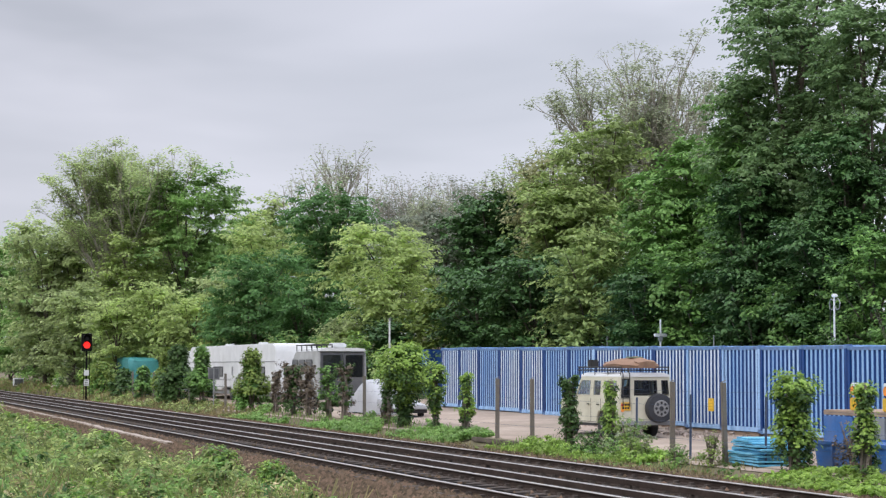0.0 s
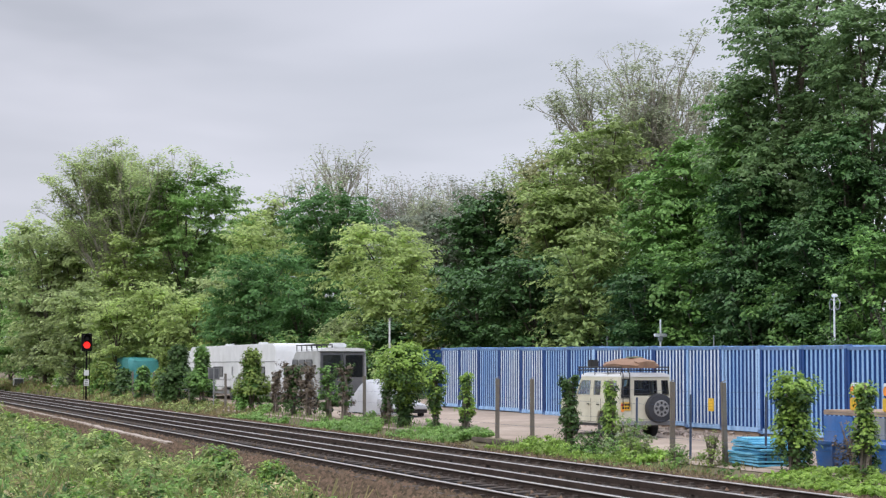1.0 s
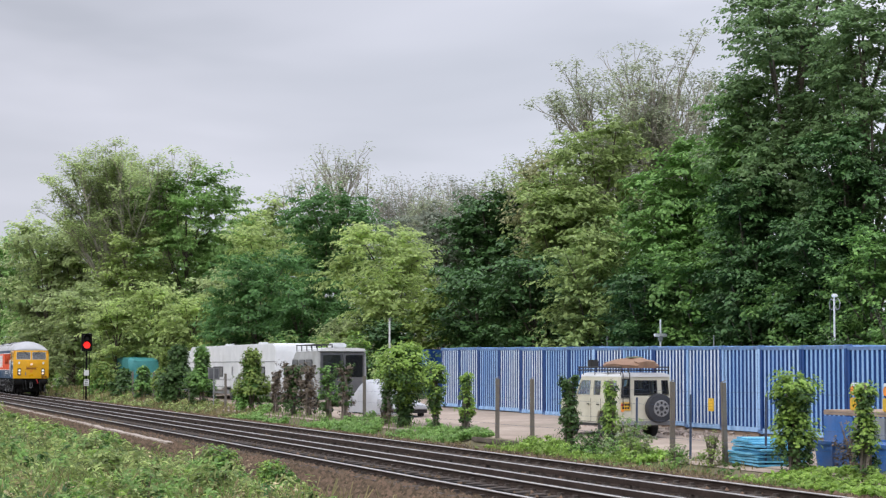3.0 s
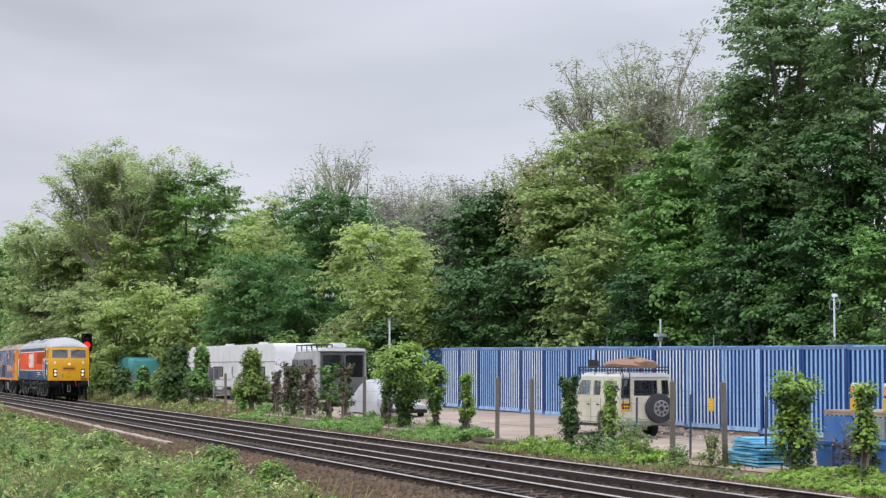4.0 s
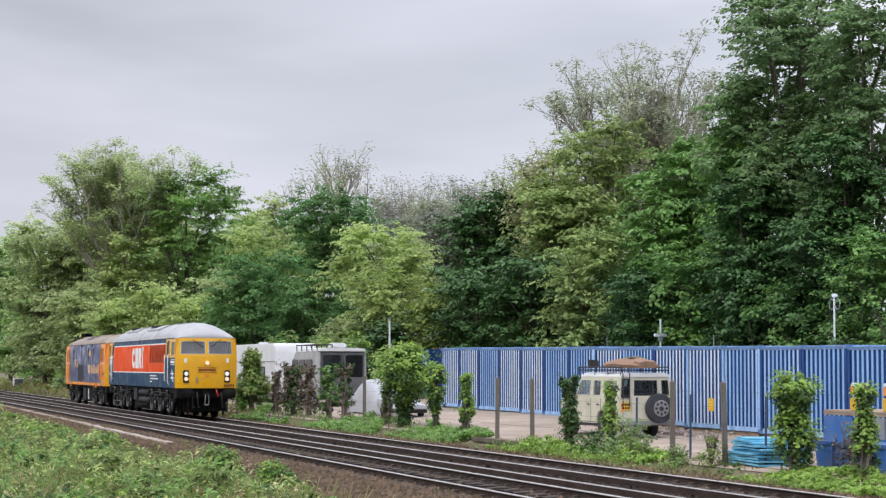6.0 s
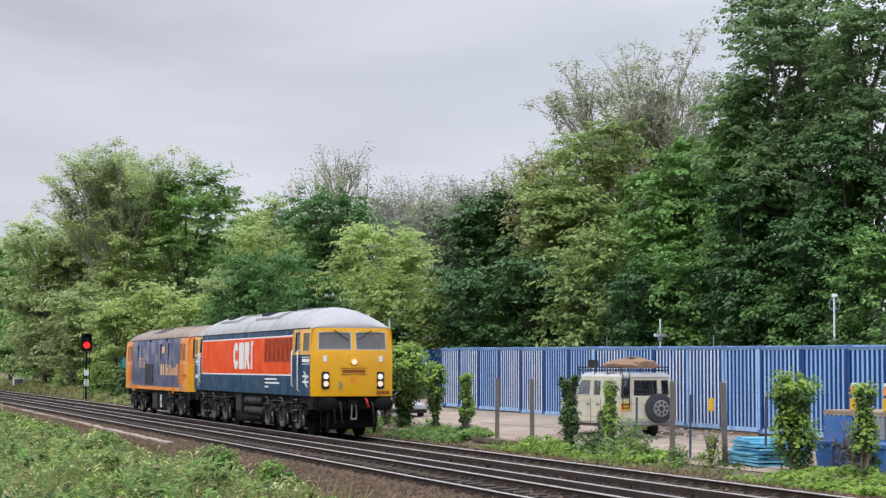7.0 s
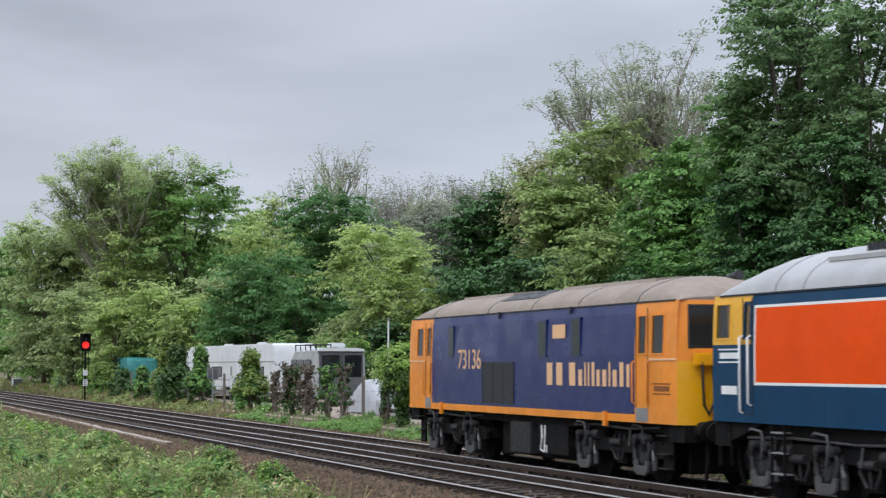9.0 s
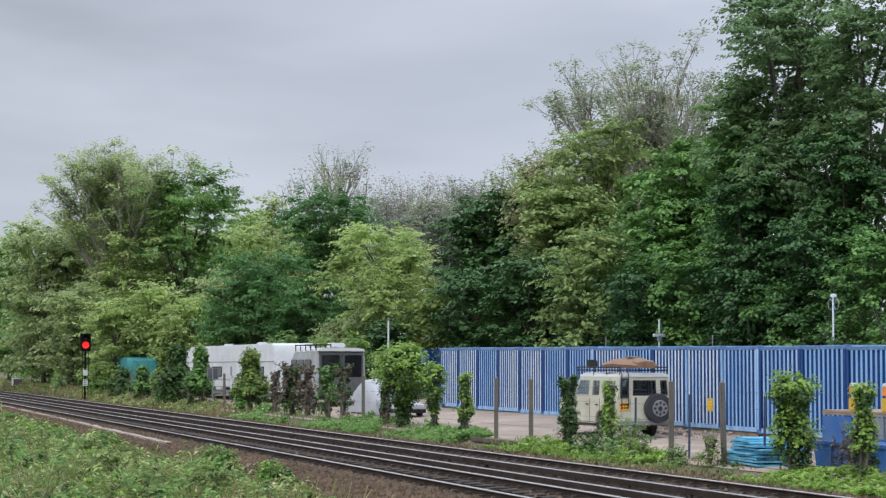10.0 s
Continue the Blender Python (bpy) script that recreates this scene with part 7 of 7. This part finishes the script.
def ivy(x, h, radius, seed, mats, shape, name="ivy", label="", n=2600, size=0.085, h0=0.05, stem=False):
    """A climbing plant round a post: stems, leaves of mats[0] within, of mats[1] outside and on top."""
    rng = np.random.default_rng(seed)
    t = thing(name, label, "ivy", pose(x, 4.2, ground_z(x, 4.2)), group="ivy on the fence")
    g = G()
    for k in range(5):
        a = k * 1.3 + seed
        r = 0.10 if not stem else 0.07
        g.tube([(r * math.cos(a), r * math.sin(a), -0.05), (r * 1.1 * math.cos(a + 0.6), r * 1.1 * math.sin(a + 0.6), h * 0.35), (r * math.cos(a + 1.1), r * math.sin(a + 1.1), h * 0.65), (radius * 0.5 * math.cos(a), radius * 0.5 * math.sin(a), h * 0.9)], [0.035, 0.03, 0.022, 0.01], 5)
    part("woody_stem", g, DEADWOOD, t)
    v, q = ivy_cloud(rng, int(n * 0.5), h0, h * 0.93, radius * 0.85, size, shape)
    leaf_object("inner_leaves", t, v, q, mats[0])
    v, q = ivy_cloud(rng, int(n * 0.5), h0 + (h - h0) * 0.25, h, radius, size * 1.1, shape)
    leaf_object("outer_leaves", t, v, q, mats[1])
    return t


def build_fence():
    xs = [-32.95, -35.8, -39.0, -41.78, -45.5, -48.3, -51.14, -54.07, -56.95, -60.05, -63.5, -65.5, -68.55, -71.3, -73.7, -76.9, -79.6, -82.7, -90.5, -93.5, -103.0, -114.5, -122.0]
    for i, x in enumerate(xs):
        fence_post(i, x)
    fence = thing("wire_fence", "thin rusty fence wires strung between the posts", "fence")
    for z in (0.45, 0.85, 1.25, 1.6):
        g = G()
        g.tube([(x, 4.13, z + 0.012 * math.sin(x * 0.7 + z * 9)) for x in [-126 + 2.95 * i for i in range(33)]], 0.004, 4)
        part("wire", g, STAKE, fence)
    for x, h in ((-41.0, 1.42), (-37.25, 1.45), (-44.1, 1.3)):
        t = part("steel_stake", G().box(-0.03, 0.03, -0.006, 0.006, -0.2, h).box(-0.006, 0.006, -0.006, 0.04, -0.2, h), STAKE, m=pose(x, 4.3, 0.1, 0, 1.0, 25))
        tagged(t, "dark blue steel angle stake in the fence", "stake", group="steel stakes")
    col = lambda k: 0.85 + 0.35 * math.sin(k * 7)
    tall = lambda k: 0.75 + 0.3 * math.sin(k * 9) if k < 0.8 else 1.15 - 2.2 * (k - 0.8)
    ball = lambda k: 0.22 if k < 0.28 else max(0.15, math.sin(math.pi * min(1, (k - 0.2) / 0.84))) ** 0.6
    bush = lambda k: max(0.15, (1 - k) ** 0.45 * (0.8 + 0.3 * math.sin(k * 8)))
    leafy = "green ivy climbing and hiding a fence post"
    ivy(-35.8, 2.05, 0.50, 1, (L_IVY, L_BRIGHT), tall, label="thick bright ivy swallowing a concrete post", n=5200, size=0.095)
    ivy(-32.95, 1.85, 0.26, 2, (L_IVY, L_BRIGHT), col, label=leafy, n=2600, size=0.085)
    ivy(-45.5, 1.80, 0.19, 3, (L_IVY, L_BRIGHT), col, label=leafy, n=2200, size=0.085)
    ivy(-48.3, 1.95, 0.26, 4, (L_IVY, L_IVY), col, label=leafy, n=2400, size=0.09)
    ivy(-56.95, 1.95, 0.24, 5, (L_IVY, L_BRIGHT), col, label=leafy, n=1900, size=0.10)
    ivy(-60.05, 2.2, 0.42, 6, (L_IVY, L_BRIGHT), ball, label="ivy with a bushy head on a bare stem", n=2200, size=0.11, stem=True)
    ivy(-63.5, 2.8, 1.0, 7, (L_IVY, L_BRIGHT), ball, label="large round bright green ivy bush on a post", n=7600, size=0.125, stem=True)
    ivy(-65.6, 1.3, 0.20, 8, (L_DEAD, L_IVY), col, label="withered ivy on a leaning post", n=900, size=0.10)
    ivy(-71.3, 2.2, 0.36, 9, (L_DEAD, L_IVY), col, label="half-dead brown ivy on a fence post", n=1000, size=0.11)
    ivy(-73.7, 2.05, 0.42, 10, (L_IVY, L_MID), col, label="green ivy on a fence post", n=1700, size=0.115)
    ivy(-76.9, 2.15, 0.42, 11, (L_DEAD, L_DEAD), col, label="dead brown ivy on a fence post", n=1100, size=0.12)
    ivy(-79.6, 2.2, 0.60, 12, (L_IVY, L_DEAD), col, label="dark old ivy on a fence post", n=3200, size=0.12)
    ivy(-82.7, 1.9, 0.24, 13, (L_DEAD, L_DEAD), col, label="dead leafless ivy stump on a post", n=700, size=0.12)
    ivy(-87.7, 2.75, 0.95, 14, (L_MID, L_LIGHT), bush, name="fence_bush", label="leafy sapling bush growing in the fence", n=5600, size=0.15)
    ivy(-99.6, 3.0, 0.80, 15, (L_IVY, L_MID), bush, name="fence_bush", label="tall dark bush growing in the fence", n=4600, size=0.17)
    ivy(-106.5, 3.1, 1.25, 16, (L_IVY, L_IVY), bush, name="fence_bush", label="broad dark bush growing in the fence", n=6200, size=0.18)
    ivy(-109.5, 3.0, 0.95, 17, (L_MID, L_LIGHT), bush, name="fence_bush", label="tall green bush growing in the fence", n=4600, size=0.18)
    ivy(-118.0, 1.9, 0.90, 18, (L_IVY, L_MID), bush, name="fence_bush", label="low ivy-covered bush by the fence", n=2600, size=0.18)
    ivy(-126.0, 1.8, 1.1, 19, (L_IVY, L_IVY), bush, name="fence_bush", label="low ivy-covered bush by the fence", n=2600, size=0.19)
    ivy(-135.0, 2.2, 1.3, 20, (L_MID, L_LIGHT), bush, name="fence_bush", label="light green bush by the fence", n=3200, size=0.2)


def blades(rng, x, y, z, h, w):
    """Upright grass blades, bent over at the tip."""
    n = len(x)
    a = rng.uniform(0, 2 * math.pi, n)
    lean = rng.uniform(0.1, 0.8, n) * h
    dx, dy = np.cos(a), np.sin(a)
    p0 = np.stack([x - dy * w, y + dx * w, z], 1)
    p1 = np.stack([x + dy * w, y - dx * w, z], 1)
    p2 = np.stack([x + dx * lean + dy * w * 0.3, y + dy * lean - dx * w * 0.3, z + h], 1)
    p3 = np.stack([x + dx * lean * 0.9 - dy * w * 0.3, y + dy * lean * 0.9 + dx * w * 0.3, z + h * 0.98], 1)
    return np.stack([p0, p1, p2, p3], 1).reshape(-1, 3), np.arange(n * 4).reshape(n, 4)


def low_plants(name, label, seed, n, xr, yr, height, size, mat, far_power=1.0, per=12, patch=None, grass=0, grass_mat=None, gh=0.3, wide=0.34):
    """A ground cover of small leaves, denser in patches."""
    rng = np.random.default_rng(seed)
    c = n // per
    k = rng.random(c * 3)
    x = -np.exp(np.log(-xr[1]) + (np.log(-xr[0]) - np.log(-xr[1])) * k ** far_power)
    y = rng.uniform(*yr, c * 3)
    if patch:
        keep = np.array([noise.noise(Vector((a * patch[0], b * patch[0] * 1.5, seed))) for a, b in zip(x, y)]) + rng.uniform(-0.15, 0.15, c * 3) > patch[1]
        x, y = x[keep], y[keep]
    if yr[1] < 0:
        clear = y < yr[1] - np.interp(-x, [40, 60, 120], [0.0, 0.35, 1.0])
        x, y = x[clear], y[clear]
    x, y = x[:c], y[:c]
    z = np.array([ground_z(a, b) for a, b in zip(x, y)])
    lump = np.array([0.30 + 1.5 * abs(noise.noise(Vector((a * 0.55, b * 0.8, seed + 3.0)))) + 0.25 * noise.noise(Vector((a * 2.0, b * 2.0, seed))) for a, b in zip(x, y)])
    h = height * lump * rng.uniform(0.35, 1.0, len(x))
    dist = np.sqrt(np.maximum(0.35, -x / 45.0))
    pts = np.stack([x, y, z + h], 1)
    outs = np.tile(np.array([[0.0, -0.15, 0.35]]), (len(x), 1)) + rng.normal(0, 0.75, (len(x), 3))
    v, q = leaf_cloud(rng, pts, height * 0.45 * dist, outs, per, size, 0.8, 0.5, wide)
    sc = np.repeat(np.repeat(dist, per), 4)[:, None]
    mid = np.repeat(v.reshape(-1, 4, 3).mean(1), 4, 0)
    v = mid + (v - mid) * sc
    ob = new(name, quick_mesh(name, v, q, mat))
    tagged(ob, label, "plants", kind="stuff")
    if grass:
        k = rng.random(grass)
        gx = -np.exp(np.log(-xr[1]) + (np.log(-xr[0]) - np.log(-xr[1])) * k ** far_power)
        gy = rng.uniform(*yr, grass)
        gz = np.array([ground_z(a, b) for a, b in zip(gx, gy)])
        v, q = blades(rng, gx, gy, gz, gh * rng.uniform(0.5, 1.4, grass), 0.010 * np.maximum(1, -gx / 45))
        tagged(new("grass", quick_mesh("grass", v, q, grass_mat or GRASS)), "tufts of rough grass among the low plants", "grass", kind="stuff")


def shrub(x, y, h, r, seed, mats, label, n=2600, size=0.1, name="shrub"):
    rng = np.random.default_rng(seed)
    t = thing(name, label, "shrub", pose(x, y, ground_z(x, y)), group="shrubs")
    g = G()
    for k in range(7 if name == "shrub" else 1):
        a = k * 0.9
        g.tube([(0, 0, -0.05), (math.cos(a) * r * 0.3, math.sin(a) * r * 0.3, h * 0.5), (math.cos(a) * r * 0.6, math.sin(a) * r * 0.6, h * 0.85)], [0.02, 0.014, 0.005], 4)
    part("woody_stem", g, DEADWOOD, t)
    for i, m in enumerate(mats):
        c = n // len(mats) // 12
        d = rng.normal(size=(c, 3))
        d /= np.linalg.norm(d, axis=1)[:, None]
        d[:, 2] = np.abs(d[:, 2])
        pts = d * np.array([r, r, h]) * rng.uniform(0.45, 1.0, (c, 1))
        v, q = leaf_cloud(rng, pts, rng.uniform(0.8, 1.8, c) * size, d, 12, size, 0.8)
        leaf_object("leaves", t, v, q, m)
    return t


build_fence()
# verge between the far track and the fence
low_plants("verge_plants", "olive green weeds and dry grass along the fence", 31, 9000, (-150, -84), (2.75, 4.5), 0.26, 0.10, L_NETTLE, patch=(0.25, -0.05), grass=2600, grass_mat=GRASS_DRY, gh=0.25)
low_plants("verge_plants", "bright green low plants along the fence", 38, 12000, (-86, -55), (2.75, 4.5), 0.28, 0.12, L_FRESH, patch=(0.25, -0.12), grass=900, gh=0.22)
low_plants("verge_plants", "bright green low plants along the fence", 32, 6500, (-51, -41.5), (2.7, 4.2), 0.26, 0.10, L_BRIGHT, patch=(0.4, -0.1), grass=500, gh=0.25)
low_plants("verge_plants", "dense ivy spreading over the ground", 33, 9000, (-35.6, -29), (2.4, 4.6), 0.20, 0.13, L_BRIGHT, wide=0.3)
low_plants("verge_plants", "sparse weeds on dry ground", 34, 1600, (-44, -37), (2.3, 4.4), 0.12, 0.08, L_MID, patch=(0.6, 0.0), grass=400, grass_mat=GRASS_DRY, gh=0.14)
low_plants("verge_plants", "rough grass and weeds beside the far line", 35, 9000, (-260, -120), (2.6, 9.0), 0.35, 0.12, GRASS, 1.0, grass=6000, grass_mat=GRASS_DRY, gh=0.4)
low_plants("verge_plants", "dry weeds on the ballast edge", 36, 700, (-150, -30), (1.9, 2.8), 0.12, 0.06, L_OLIVE, patch=(0.5, 0.05), grass=700, grass_mat=GRASS_DRY, gh=0.12)
low_plants("leaf_litter", "dry brown litter and dead stalks at the ballast edge", 37, 5200, (-62, -33), (1.9, 3.1), 0.10, 0.075, L_DEAD, per=6, grass=900, grass_mat=GRASS_DRY, gh=0.16)
# bank on the camera's side
low_plants("bank_plants", "nettles and brambles covering the near bank", 41, 60000, (-190, -27), (-19.0, -7.35), 0.64, 0.20, L_NETTLE, 1.25, patch=(0.55, 0.0), grass=5000, gh=0.42, wide=0.15)
# low layer in L_DARK: the shade in the hollows is put into leaf colour
low_plants("bank_plants", "dark leaf underlayer giving the shade between the nettles", 42, 26000, (-160, -27), (-19.0, -7.2), 0.36, 0.19, L_DARK, 1.25, patch=(0.4, -0.12), wide=0.2)
low_plants("bank_plants", "dry brown weeds among the nettles", 43, 19000, (-110, -27), (-18.0, -6.9), 0.46, 0.085, L_STRAW, 1.3, patch=(0.5, 0.06), grass=6000, grass_mat=GRASS_DRY, gh=0.4)
low_plants("bank_plants", "yellow-green young weeds on the near bank", 44, 20000, (-150, -27), (-18.0, -7.4), 0.54, 0.18, L_FRESH, 1.25, patch=(0.45, 0.05), wide=0.2)
shrub(-42.2, -6.95, 0.75, 0.62, 51, (L_MID, L_BRIGHT), "bushy bright nettle clump at the ballast edge", 3200, 0.085)
shrub(-35.6, -7.25, 0.72, 0.55, 52, (L_MID, L_BRIGHT), "bushy bright nettle clump at the ballast edge", 3200, 0.08)
shrub(-56.5, -7.5, 0.62, 0.8, 53, (L_MID, L_BRIGHT), "green weed clump at the ballast edge", 3000, 0.1)
shrub(-66.0, -7.9, 0.6, 1.1, 54, (L_MID, L_BRIGHT), "green weed clump at the ballast edge", 3000, 0.11)
shrub(-78.0, -8.3, 0.7, 1.4, 55, (L_BRIGHT, L_MID), "green weed clump at the ballast edge", 3000, 0.12)
clump_rng = random.Random(77)
for i in range(36):
    x = -30 - 95 * (i / 36) ** 1.3 + clump_rng.uniform(-1.5, 1.5)
    y = clump_rng.uniform(-13.5, -8.1) - max(0.0, min(1.0, (-x - 40) / 80))
    r = clump_rng.uniform(0.45, 0.85) * (0.8 + -x / 90)
    shrub(x, y, clump_rng.uniform(0.5, 0.85), r, 500 + i, ((L_MID, L_NETTLE), (L_NETTLE, L_BRIGHT), (L_FRESH, L_NETTLE))[i % 3], "leafy nettle clump standing out of the near bank", 1000, 0.10 * (0.8 + -x / 110), "nettle_clump")
# shrubs in front of the parked cars
shrub(-43.2, 3.7, 1.10, 0.75, 61, (L_MID, L_OLIVE, L_GREY), "dull green straggly shrub in front of the fence", 2600, 0.075)
shrub(-45.2, 3.6, 0.7, 0.7, 62, (L_MID, L_IVY), "dull green straggly shrub in front of the fence", 2200, 0.075)
shrub(-42.4, 3.5, 0.65, 0.55, 63, (L_OLIVE, L_BRIGHT), "straggly weeds in front of the fence", 1500, 0.075)
shrub(-40.1, 3.5, 0.55, 0.35, 64, (L_MID, L_OLIVE), "small straggly weed beside the fence", 700, 0.07)
shrub(-38.9, 3.8, 0.95, 0.32, 65, (L_OLIVE, L_LIGHT), "thin dry weed stalks", 600, 0.07)
shrub(-34.6, 4.9, 1.25, 0.45, 66, (L_DEAD, L_DEAD), "dead brown twiggy brambles beside the skip", 1300, 0.06)
shrub(-100.5, 13.5, 2.4, 1.4, 67, (L_DARK, L_IVY), "dark conifer-like bush in the yard", 3000, 0.2)
shrub(-164.5, 5.6, 2.6, 1.3, 68, (L_WHITE, L_MID), "shrub covered with white blossom", 2400, 0.26)
for i in range(26):
    rr = random.Random(70 + i)
    x = -98 - i * 3.6
    y = 12.6 + rr.uniform(0, 2.5) if x > -152 else 7.5 + rr.uniform(0, 2)
    shrub(x, y, rr.uniform(2.4, 4.4), rr.uniform(1.8, 2.6), 300 + i, ((L_LIME, L_FRESH), (L_FRESH, L_BRIGHT), (L_OLIVE, L_FRESH), (L_LIME, L_BRIGHT))[i % 4], "bushy green undergrowth at the edge of the wood", 3200, 0.26)
for i in range(14):
    rr = random.Random(170 + i)
    shrub(-97 + i * 3.3, 18.4 + rr.uniform(0, 1.0), rr.uniform(2.6, 4.2), rr.uniform(1.6, 2.2), 400 + i, ((L_DARK, L_IVY), (L_DARK, L_MID))[i % 2], "dark green undergrowth behind the containers", 3600, 0.19)

# unseen tree copies added behind the lens: they close the place and darken reflections
BACK = [o for o in scene.objects if o.name.startswith("tree") and o.parent is None and o.name in ("tree.008", "tree.009", "tree.010", "tree.011")]
for i in range(9):
    x = -150 + i * 22
    src = BACK[i % len(BACK)]
    copy_thing(src, pose(x, -52 - (i * 7) % 9, -0.5, 0, 0, 40 * i))
build_sleepers()


# ---- motion ----
GAP = -19.46


def front_at(t):
    """Where the leading locomotive's front stands on the track."""
    s = 0.14575 * t * t + 20.4036 * t - 205.55
    return s - 0.115 * (t - 7) ** 2 if t > 7 else s


def motions():
    rows = [(i * 0.25, front_at(i * 0.25)) for i in range(41)]
    walk(LOCO, [(t, pose(s, 0, 0)) for t, s in rows])
    walk(LOCO_B, [(t, pose(s + GAP, 0, 0)) for t, s in rows])
    fine = [i / 30 for i in range(301)]
    for loco in (LOCO, LOCO_B):
        for ob in loco.children_recursive:
            if ob.name.startswith("wheelset"):
                x, y, r = ob.matrix_basis.translation
                walk(ob, [(t, pose(x, y, r) @ Matrix.Rotation((front_at(t) / r) % (2 * math.pi), 4, "Y")) for t in fine])


motions()
